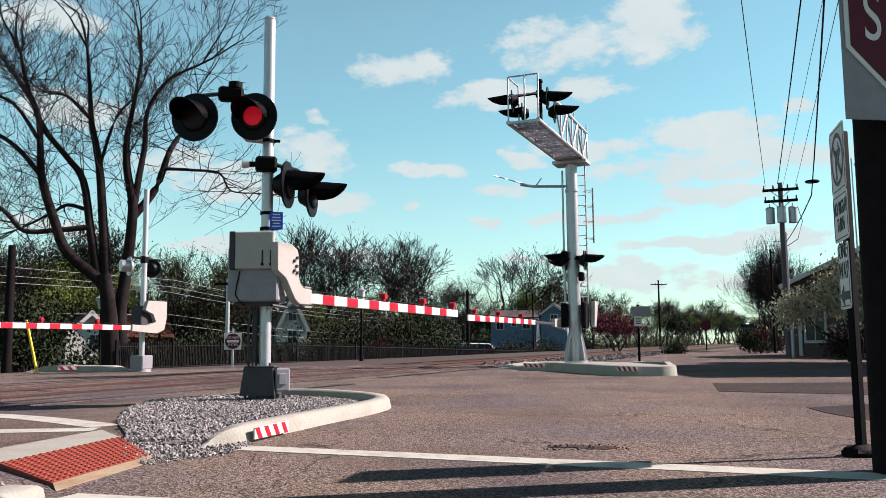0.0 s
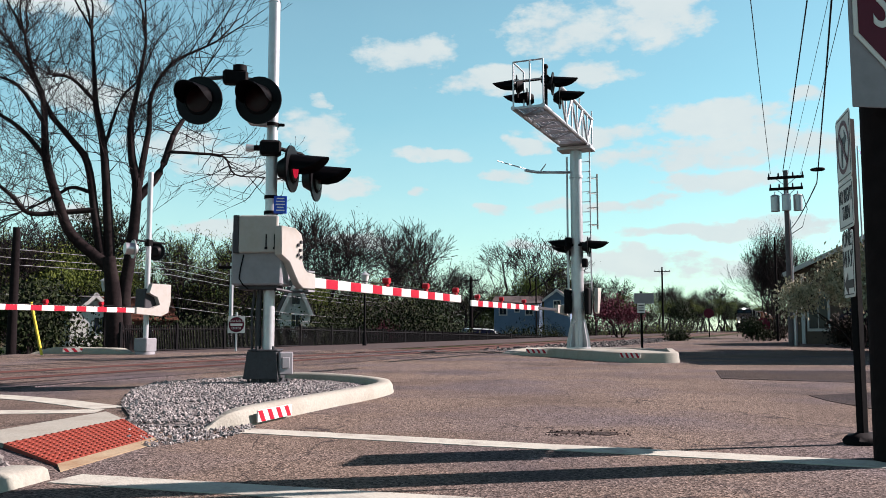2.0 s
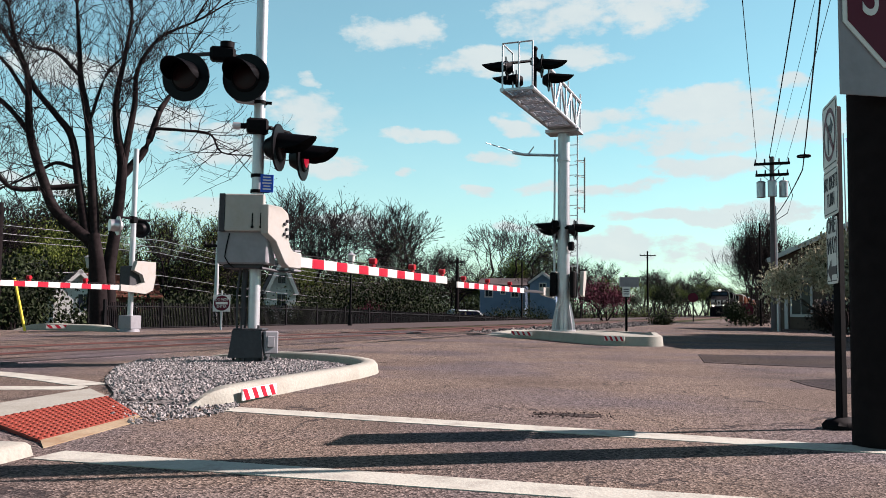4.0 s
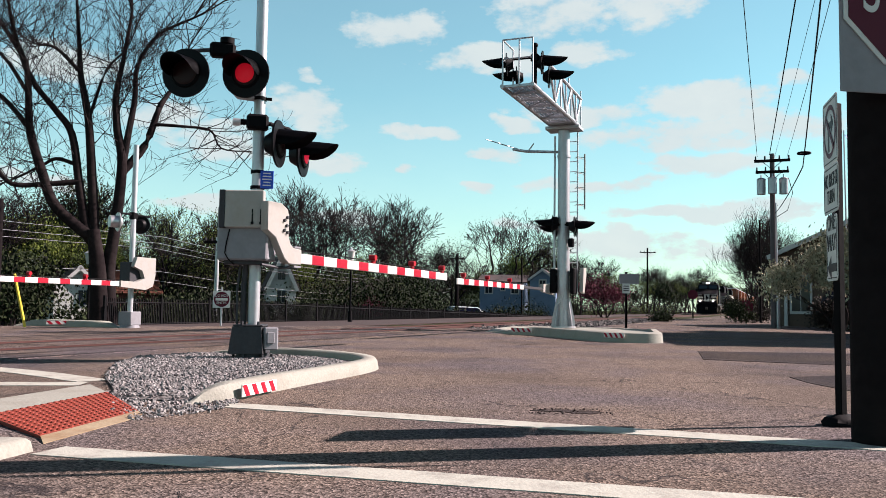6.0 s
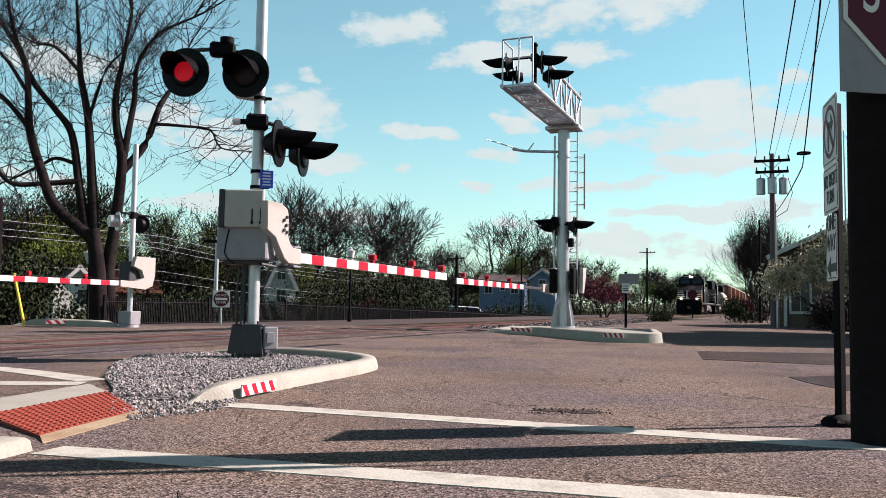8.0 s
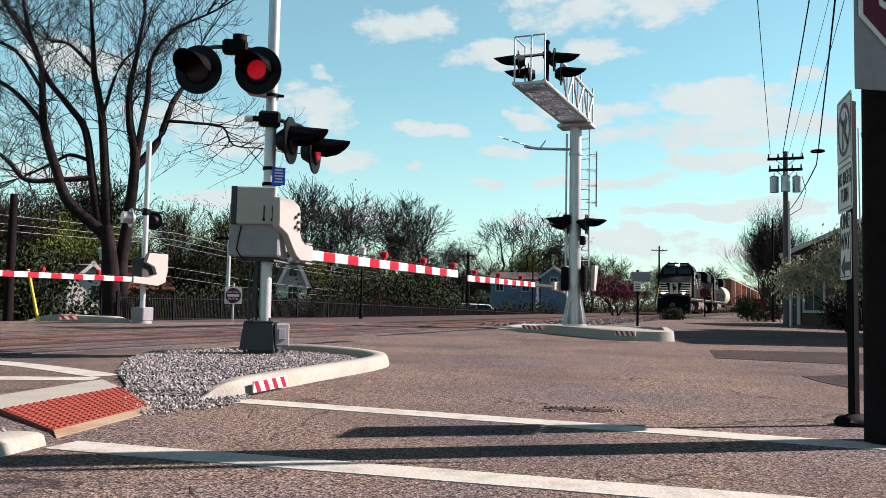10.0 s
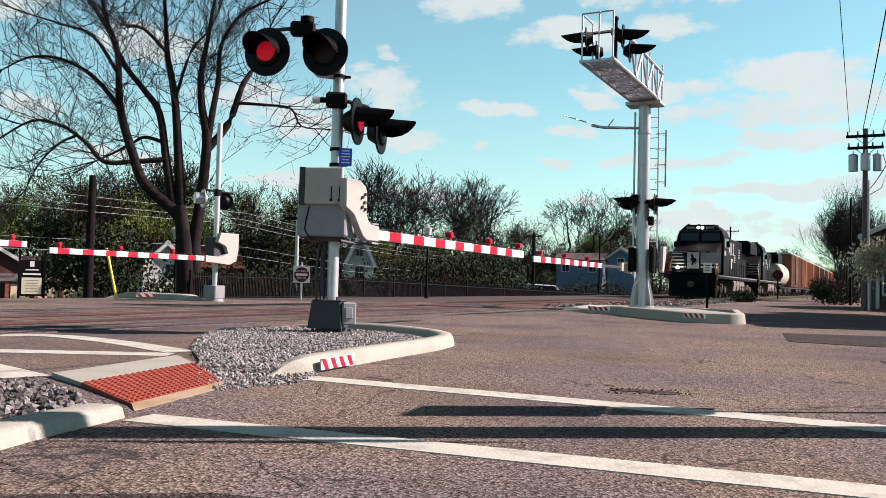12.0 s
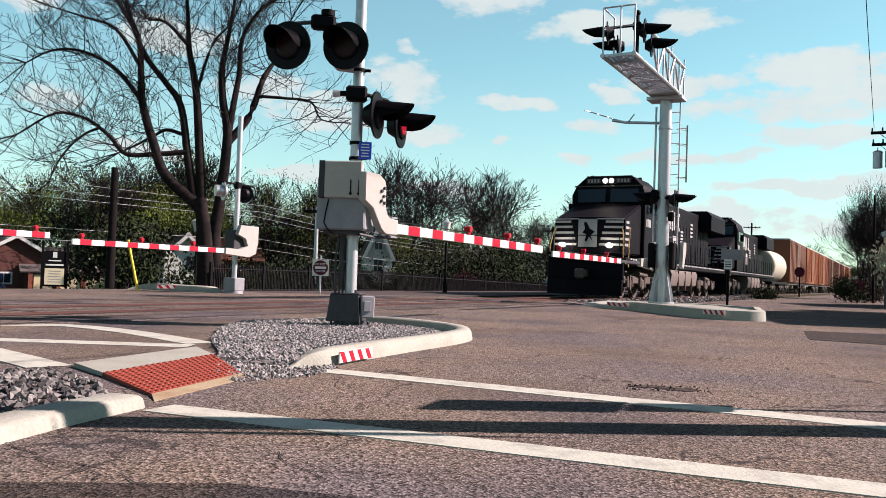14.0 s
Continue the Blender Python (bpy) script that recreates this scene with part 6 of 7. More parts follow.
def undergrowth():
    """Shrubs and brush behind the fence and along the far side; the dark ones double as shade."""
    rng = random.Random(9)
    # the LEAF_DARK clumps also fill in the shade below the tree line
    for name, mat_, n, z_hi, label, size, lo, hi in (("brush", LEAF_DARK, 460, 2.5, "dark evergreen shrubs that also stand in for shade behind the fence", 0.15, -17, 9), ("hedge", LEAF_GREEN, 50, 1.6, "green spring brush below the trees", 0.14, -26, 21),
                                             ("thicket", LEAF_BROWN, 110, 2.6, "brown leafless thicket below the trees", 0.13, -19, 17), ("dark_thicket", LEAF_DARK, 130, 3.4, "dark brush that also stands in for shade beyond the track", 0.16, -2, 10)):
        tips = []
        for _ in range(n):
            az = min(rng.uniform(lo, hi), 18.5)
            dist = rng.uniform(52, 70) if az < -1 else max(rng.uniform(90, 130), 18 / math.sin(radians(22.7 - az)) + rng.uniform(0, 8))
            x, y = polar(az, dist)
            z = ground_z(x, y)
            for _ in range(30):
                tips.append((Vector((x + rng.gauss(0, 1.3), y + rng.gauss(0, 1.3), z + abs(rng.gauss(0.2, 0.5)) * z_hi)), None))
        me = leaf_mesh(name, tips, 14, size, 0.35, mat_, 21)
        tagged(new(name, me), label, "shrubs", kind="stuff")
    tips = []
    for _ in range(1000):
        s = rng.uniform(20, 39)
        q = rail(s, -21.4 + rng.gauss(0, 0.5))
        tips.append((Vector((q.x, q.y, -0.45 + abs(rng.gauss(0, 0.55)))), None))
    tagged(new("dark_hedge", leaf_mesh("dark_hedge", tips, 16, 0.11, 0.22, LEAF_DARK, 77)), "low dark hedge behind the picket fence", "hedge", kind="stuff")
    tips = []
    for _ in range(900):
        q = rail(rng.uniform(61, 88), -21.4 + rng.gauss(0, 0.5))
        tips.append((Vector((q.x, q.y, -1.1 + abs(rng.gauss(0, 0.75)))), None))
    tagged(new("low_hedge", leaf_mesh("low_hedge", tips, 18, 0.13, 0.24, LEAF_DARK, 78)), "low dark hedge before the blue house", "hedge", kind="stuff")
    # a pink-flowering bush
    x, y = polar(11.6, 70)
    bush = tree("pink-flowering shrub beyond the track", 31, 3.2, 4, 3, 0.9, 0.2, 2, leaves=LEAF_PINK, per=45, size=0.14, scatter=0.35, category="shrub")
    bush.matrix_basis = on_ground(x, y)
    x, y = polar(-3.9, 52)
    c = copy_thing(bush, Matrix())
    c.matrix_basis = on_ground(x, y) @ Matrix.Diagonal((0.4, 0.4, 0.5, 1))
    # evergreens close to the far gate
    for i, (x, y, k) in enumerate(((-13.2, 26.9, 1.05), (-12.75, 26.2, 0.9))):
        b = tree("dark green evergreen shrub near the far gate", 40 + i, 2.4 * k, 4, 3, 0.7, 0.5, 2, bark=BARK, leaves=LEAF_DARK, per=70, size=0.12, scatter=0.3, category="shrub")
        b.matrix_basis = on_ground(x, y)


undergrowth()


def right_plants():
    t = tree("dense upright bare tree with many dark stems beside the street", 51, 9.0, 7, 5, 0.55, 0.75, 3, bark=BARK, leaves=LEAF_BROWN, per=2, size=0.07, scatter=0.2, r=0.10, thin=0.010)
    top = crown_top(t)
    t.matrix_basis = on_ground(22.2, 57.2) @ Matrix.Diagonal((0.62, 0.62, 8.9 / top, 1))
    copy_thing(t, Matrix()).matrix_basis = on_ground(24.0, 60.5, 130) @ Matrix.Diagonal((0.55, 0.55, 7.8 / top, 1))
    t2 = tree("small tree covered in white blossom before the house", 52, 3.1, 3, 4, 1.0, 0.12, 2, bark=BARK, leaves=LEAF_WHITE, per=90, size=0.09, scatter=0.22, r=0.06)
    t2.matrix_basis = on_ground(12.9, 27.0)
    for i, (x, y, k) in enumerate(((15.0, 31.5, 0.6), (16.5, 45, 0.6), (18.5, 48, 0.7), (20.0, 52, 0.6), (21.5, 60, 0.8), (12.9, 47.5, 0.35))):
        b = tree("low dark shrub beside the street", 60 + i, 2.0 * k, 4, 3, 0.8, 0.4, 2, bark=BARK, leaves=LEAF_DARK if i % 2 else LEAF_BROWN, per=40, size=0.09, scatter=0.2, category="shrub")
        b.matrix_basis = on_ground(x, y)
    young = tree("young green street tree on a thin trunk", 70, 2.6, 1, 3, 0.7, 0.5, 3, bark=BARK, leaves=LEAF_DARK, per=40, size=0.13, scatter=0.25)
    young.matrix_basis = on_ground(*polar(15.4, 108)) @ Matrix.Diagonal((1.5, 1.5, 1.6, 1))


right_plants()


# ---- poles, lamps, signs beyond ----
CREAM_SIGN = mat("cream_sign_panel", (0.50, 0.46, 0.32), 0.5, vary=0.05, bump=0.02)
def street_lamp(m, h=3.0):
    lamp = thing("street_lamp", m, "black post-top street lamp with a pale lantern", "street lamp", "street lamps")
    bm = cyl(B(), (0, 0, 0), (0, 0, h - 0.45), 0.05, 0.035, 10)
    cyl(bm, (0, 0, 0), (0, 0, 0.5), 0.10, 0.07, 10)
    part("post", bm, BLACK_MATT, lamp)
    bm = cyl(B(), (0, 0, h - 0.45), (0, 0, h - 0.1), 0.10, 0.17, 12)
    part("lantern", bm, ARM_WHITE, lamp, "pale lantern glass")
    bm = cyl(B(), (0, 0, h - 0.1), (0, 0, h), 0.20, 0.05, 12)
    ball(bm, (0, 0, h + 0.03), 0.05, 8)
    part("cap", bm, GALV, lamp)
    return lamp


# lighter copy of the pole wood: the sunlit look is put into its colour
POLE_GREY = mat("sunlit_pole_wood", (0.10, 0.09, 0.095), 0.85, spec=0.05, vary=0.3, grain=14, stain=2, bump=0.5)


def utility_pole(m, h, label, arms=(), transformers=False, r=0.15, material=POLE_WOOD):
    p = thing("utility_pole", m, label, "utility pole", "utility poles")
    part("pole", cyl(B(), (0, 0, -0.3), (0, 0, h), r, r * 0.7, 14), material, p, "tapered pole")
    for z, w in arms:
        bm = box(B(), (0, -0.12, z), (w, 0.09, 0.11), bevel=0.01)
        arm = part("crossarm", bm, POLE_WOOD, p)
        for k in (-0.46, -0.2, 0.2, 0.46):
            bm = cyl(B(), (k * w, -0.12, z + 0.05), (k * w, -0.12, z + 0.2), 0.035, 0.025, 8)
            part("insulator", bm, GREY_DARK, arm)
        bm = tube(B(), [Vector((-w * 0.3, -0.12, z)), Vector((0, -0.1, z - 0.35)), Vector((w * 0.3, -0.12, z))], 0.015, 0.015, 5)
        part("brace", bm, GREY_DARK, arm)
    if transformers:
        for x, y in ((-0.42, -0.1), (0.0, -0.3), (0.42, -0.05)):
            bm = cyl(B(), (x, y, h - 1.65), (x, y, h - 1.05), 0.17, 0.17, 16)
            cyl(bm, (x, y, h - 1.05), (x, y, h - 0.99), 0.19, 0.12, 16)
            cyl(bm, (x, y, h - 0.99), (x, y, h - 0.85), 0.03, 0.02, 8)
            part("transformer", bm, GALV, p, "grey can transformer")
        bm = tube(B(), [Vector((0.6, 0, h - 1.0)), Vector((0.75, 0, h - 1.6)), Vector((0.55, 0, h - 2.3)), Vector((0.1, -0.1, h - 2.6))], 0.015, 0.015, 5)
        part("drop_cable", bm, BLACK_MATT, p)
        bm = cyl(B(), (0.16, -0.12, 0), (0.16, -0.12, 1.9), 0.07, 0.07, 8)
        part("cable_guard", bm, GALV, p, "pale cable guard at the foot")
        bm = cyl(B(), (0.14, -0.1, 1.9), (0.12, -0.08, h - 2), 0.03, 0.03, 6)
        part("riser", bm, GALV, p, "pale riser pipe")
    return p


def wire(a, b, sag, label, r=0.012, material=BLACK_MATT):
    a, b = Vector(a), Vector(b)
    pts = []
    for i in range(13):
        f = i / 12
        p = a.lerp(b, f)
        p.z -= sag * 4 * f * (1 - f)
        pts.append(p)
    tagged(solid("overhead_wire", tube(B(), pts, r, r, 5), material, label, "wire", "overhead wires"))


def poles_and_signs():
    utility_pole(pose(13.6, 33.35, -0.06, 0, 0, -22), 7.05, "wooden utility pole with two crossarms and three grey transformers", ((6.75, 1.35), (6.3, 1.25)), True, r=0.13, material=POLE_GREY)
    utility_pole(on_ground(-11.9, 23.15), 3.7, "short dark wooden pole beside the far street", r=0.14)
    x, y = polar(1.7, 62)
    utility_pole(on_ground(x, y), 4.5 - ground_z(x, y), "distant utility pole with one crossarm", ((4.2 - ground_z(x, y), 1.1),))
    x, y = polar(-14.3, 36)
    utility_pole(on_ground(x, y), 3.4 - ground_z(x, y), "pale utility pole behind the fence", ((3.2 - ground_z(x, y), 1.0),), material=GALV, r=0.10)
    x, y = polar(14.4, 120)
    utility_pole(on_ground(x, y), 9.2, "distant wooden utility pole with crossarm", ((8.6, 2.2),))
    utility_pole(on_ground(*polar(21.4, 50)), 5.8, "thin dark wooden pole before the bare tree", r=0.07)
    utility_pole(on_ground(*polar(6.1, 66)), 4.6, "thin distant pole behind the gate arm", r=0.07)
    street_lamp(on_ground(-11.25, 27.8), 2.72)
    street_lamp(on_ground(*polar(-5.5, 35)), 3.05)
    # wires over the street, towards and past the camera
    top = Vector((13.6, 33.35, 0))
    for dx, z, end, sag, r in ((-0.6, 6.85, (-3.0, -6.1, 8.4), 0.3, 0.010), (-0.1, 6.95, (-1.2, -6.6, 8.4), 0.3, 0.016), (0.1, 6.85, (-0.4, -6.3, 8.4), 0.3, 0.006), (0.6, 6.85, (-0.6, -7.0, 8.4), 0.3, 0.008)):
        wire(top + Vector((dx, 0, z)), end, sag, "thin black overhead wire running from the utility pole", r)
    wire(top + Vector((0.1, 0, 4.6)), (8.1, 18.2, 3.85), 0.1, "black service cable hanging from the utility pole", 0.014)
    wire((8.1, 18.2, 3.85), (3.9, 8.1, 4.55), 0.05, "black service cable over the street corner", 0.012)
    wire((3.9, 8.1, 4.55), (-1.0, -6, 6.2), 0.1, "black service cable over the street corner", 0.012)
    bm = B()
    bmesh.ops.create_circle(bm, segments=18, radius=0.01)
    bm.clear()
    ring = [Vector((0.12 * math.cos(k * math.tau / 18), 0.12 * math.sin(k * math.tau / 18), 0)) for k in range(19)]
    tube(bm, ring, 0.022, 0.022, 6)
    solid("cable_ring", bm, BLACK_MATT, "black storage ring hanging on the service cable", "cable fitting", m=Matrix.Translation((7.55, 16.9, 3.9)))
    for i, (z, p) in enumerate(((3.3, -19), (3.05, -19.2), (2.85, -19.4), (1.9, -19.0), (1.55, -19.3))):
        a, b = rail(-25, p, z + 0.6), rail(27, p - 4, z)
        wire(a, b, 0.5, "grey overhead cable beyond the railway", 0.008, GREY)
        wire(b, rail(90, p - 14, z + 1.5), 1.2, "grey overhead cable beyond the railway", 0.008, GREY)
    # do-not-enter sign
    sign = thing("do_not_enter_sign", on_ground(-6.5, 26.2), "red and white do-not-enter sign on a thin pale post", "traffic sign")
    part("post", box(B(), (0, 0, 0.6), (0.05, 0.05, 1.3)), GALV, sign)
    n = Vector((6.5, -26.2, 0)).normalized()
    part("plate", box(B(), (0, 0, 0), (0.52, 0.52, 0.006)), SIGN_WHITE, sign, "white plate", None, facing(n * 0.035 + Vector((0, 0, 0.86)), n))
    disc = part("disc", cyl(B(), (0, 0, 0), (0, 0, 0.004), 0.235, 0.235, 28), SIGN_RED, sign, "red disc", None, facing(n * 0.039 + Vector((0, 0, 0.86)), n))
    part("bar", box(B(), (0, 0, 0.006), (0.36, 0.075, 0.004)), SIGN_WHITE, disc, "white bar", None)
    lettering("upper_lettering", "DO NOT", 0.10, SIGN_WHITE, disc, Matrix.Translation((0, 0.11, 0.006)), "white words")
    lettering("lower_lettering", "ENTER", 0.10, SIGN_WHITE, disc, Matrix.Translation((0, -0.11, 0.006)), "white words")
    # small post with a pale board seen from behind
    post = thing("sign_post", on_ground(6.75, 29.2), "thin dark post with two small pale sign plates", "traffic sign")
    part("post", box(B(), (0, 0, 1.0), (0.07, 0.07, 2.05)), BLACK_MATT, post)
    n = Vector((-6.75, -29.2, 0)).normalized()
    part("upper_plate", box(B(), (0.1, 0, 0), (0.66, 0.36, 0.01)), GREY, post, "grey plate", None, facing(n * 0.05 + Vector((0, 0, 1.78)), n))
    plate = part("lower_plate", box(B(), (0, 0, 0), (0.26, 0.34, 0.01)), SIGN_WHITE, post, "white plate", None, facing(n * 0.06 + Vector((0, 0, 1.45)), n))
    bm = B()
    for k in (-0.08, 0.0, 0.08):
        box(bm, (0, k, 0.007), (0.18, 0.03, 0.003))
    part("bars", bm, SIGN_BLACK, plate, "bars of writing", None)
    # distant stop signs
    for x, y, h in ((20.8, 66.9, 1.95), (17.6, 47.0, 0.95)):
        s = thing("stop_sign", on_ground(x, y), "distant red octagonal stop sign on a dark post", "traffic sign")
        part("post", box(B(), (0, 0, h / 2), (0.08, 0.08, h)), BLACK_MATT, s)
        n = Vector((-x, -y, 0)).normalized()
        part("face", prism(B(), [(0.40 * math.cos(radians(22.5 + 45 * k)), 0.40 * math.sin(radians(22.5 + 45 * k))) for k in range(8)], 0, 0.01), SIGN_RED, s, "red face", None,
             facing(n * 0.06 + Vector((0, 0, h)), n))
    # yellow guy guard
    bm = tube(B(), [Vector((-10.33, 21.65, -0.02)), Vector((-10.62, 21.55, 1.35))], 0.035, 0.035, 8)
    solid("guy_wire_guard", bm, mat("yellow_plastic", (0.62, 0.45, 0.05), 0.5, vary=0.05), "slanting yellow guy-wire guard", "guy wire")
    # notice board at the far street
    bx, by = -12.15, 20.7
    board = thing("notice_board", on_ground(bx, by), "dark framed notice board with a pale lower panel", "notice board")
    n = Vector((-bx, -by, 0)).normalized()
    m = facing(Vector((0, 0, 0.66)), n)
    for s in (-0.29, 0.29):
        part("post", box(B(), (s, -0.02, 0), (0.06, 1.45, 0.06)), BLACK_MATT, board, "", None, m)
    part("panel", box(B(), (0, 0.0, 0), (0.52, 0.92, 0.03)), BLACK_MATT, board, "dark panel", None, m)
    low = part("pale_panel", box(B(), (0, -0.2, 0.02), (0.46, 0.42, 0.01)), CREAM_SIGN, board, "pale panel", None, m)
    bm = B()
    for k in range(5):
        box(bm, (0.0, -0.06 - k * 0.07, 0.027), (0.32 - 0.04 * (k % 2), 0.02, 0.003))
    part("bars", bm, GREY, low, "grey bars of writing", None)
    bm = B()
    box(bm, (0, 0.10, 0.02), (0.42, 0.04, 0.003))
    box(bm, (0, 0.21, 0.02), (0.30, 0.03, 0.003))
    box(bm, (0, 0.36, 0.02), (0.10, 0.14, 0.003))
    part("upper_bars", bm, SIGN_WHITE, board, "white bars of writing", None, m)


poles_and_signs()


def fence():
    """A black picket fence along the far side of the track."""
    f = thing("picket_fence", Matrix(), "black iron picket fence beyond the railway", "fence")
    p, z0, z1 = -18.2, -0.1, 0.78

    def fall(s):
        """The fence steps down with the land."""
        return -0.018 * max(0.0, s - 28)
    post = mesh_of("post", box(B(), (0, 0, (z0 + z1) / 2 + 0.03), (0.07, 0.07, z1 - z0 + 0.1)), BLACK_MATT)
    picket = mesh_of("picket", box(B(), (0, 0, (z0 + z1) / 2), (0.022, 0.022, z1 - z0)), BLACK_MATT)
    for s in np.arange(19.0, 78, 2.4):
        share("post", post, f, Matrix.Translation(rail(s, p, fall(s))) @ TRACK_TURN)
    n = 0
    bm = B()
    for s in np.arange(19.0, 78, 0.075):
        n += 1
        if n < 290:
            share("picket", picket, f, Matrix.Translation(rail(s, p, fall(s))) @ TRACK_TURN)
        else:
            box(bm, rail(s, p, (z0 + z1) / 2 + fall(s)), (0.022, 0.022, z1 - z0), TRACK_TURN)
    tagged(part("far_picketing", bm, BLACK_MATT, f, "", None), kind="stuff")
    for z in (z0 + 0.12, z1 - 0.12):
        bm = tube(B(), [rail(s, p, z + fall(s)) for s in (19, 28, 40, 52, 64, 78)], 0.02, 0.02, 4)
        part("rail", bm, BLACK_MATT, f, "", None)


fence()


# ---- buildings ----
SIDING_WHITE = mat("white_clapboard", (0.40, 0.40, 0.39), 0.7, vary=0.06, grain=8, stain=1, stain_amount=0.2, bump=0.05)
SIDING_BLUE = mat("blue_clapboard", (0.11, 0.16, 0.24), 0.7, vary=0.08, grain=8, stain=1, bump=0.05)
SIDING_TAN = mat("tan_clapboard", (0.08, 0.055, 0.042), 0.75, vary=0.1, grain=8, stain=1, bump=0.08)
BRICK = mat("dark_brick_wall", (0.065, 0.026, 0.022), 0.85, vary=0.3, grain=6, stain=1, bump=0.2)
ROOF = mat("grey_shingles", (0.08, 0.066, 0.064), 0.9, vary=0.3, grain=5, stain=1, bump=0.3)
ROOF_RED = mat("rusty_red_roof", (0.12, 0.045, 0.03), 0.85, vary=0.2, grain=5, stain=1, bump=0.2)
CREAM = mat("cream_garage_door", (0.40, 0.33, 0.21), 0.6, vary=0.05, grain=5, stain=1, stain_amount=0.2)


def house(m, w, d, eave, peak, wall_mat, roof_mat, label, windows=(), gable_x=False, over=0.3):
    """A gabled house: front along x at y = 0, depth along +y; the ridge runs along x, or along y with gable_x. windows: x, z, width, height on the front."""
    h = thing("house", m, label, "house", "houses")
    bm = B()
    if gable_x:
        prism(bm, [(-w / 2, 0), (w / 2, 0), (w / 2, eave), (0, peak), (-w / 2, eave)], -d, 0, Matrix(((1, 0, 0, 0), (0, 0, -1, 0), (0, 1, 0, 0), (0, 0, 0, 1))))
    else:
        prism(bm, [(0, 0), (d, 0), (d, eave), (d / 2, peak), (0, eave)], -w / 2, w / 2, Matrix(((0, 0, 1, 0), (1, 0, 0, 0), (0, 1, 0, 0), (0, 0, 0, 1))))
    part("wall", bm, wall_mat, h, "", None)
    for s in (-1, 1):
        bm = B()
        if gable_x:
            L = math.hypot(w / 2, peak - eave) + over
            a = math.atan2(peak - eave, w / 2)
            box(bm, (s * (w / 4 + over * 0.4), d / 2, (eave + peak) / 2 + 0.1 - over * 0.2), (L, d + 2 * over, 0.12), Matrix.Rotation(s * a, 4, "Y"))
        else:
            L = math.hypot(d / 2, peak - eave) + over
            a = math.atan2(peak - eave, d / 2)
            box(bm, (0, d / 2 + s * (d / 4 + over * 0.4), (eave + peak) / 2 + 0.1 - over * 0.2), (w + 2 * over, L, 0.12), Matrix.Rotation(-s * a, 4, "X"))
        part("roof", bm, roof_mat, h, "", None)
    if gable_x:
        for s in (-1, 1):
            bm = box(B(), (s * w / 4, -over - 0.03, (eave + peak) / 2 + 0.05), (math.hypot(w / 2, peak - eave) + over, 0.05, 0.2), Matrix.Rotation(s * math.atan2(peak - eave, w / 2), 4, "Y"))
            part("barge_board", bm, SIDING_WHITE, h, "pale barge board", None)
    for x, z, ww, hh in windows:
        bm = box(B(), (x, -0.02, z), (ww + 0.16, 0.06, hh + 0.16))
        win = part("window", bm, SIDING_WHITE, h, "white window frame", None)
        for dx in (-0.25, 0.25):
            part("pane", box(B(), (x + dx * ww, -0.06, z), (ww * 0.44, 0.03, hh * 0.94)), GLASS_DARK, win, "dark glass pane", None)
    return h


def turned(az, dist, dz=0.0, extra=0):
    x, y = polar(az, dist)
    return pose(x, y, ground_z(x, y) + dz, 0, 0, -az + extra)


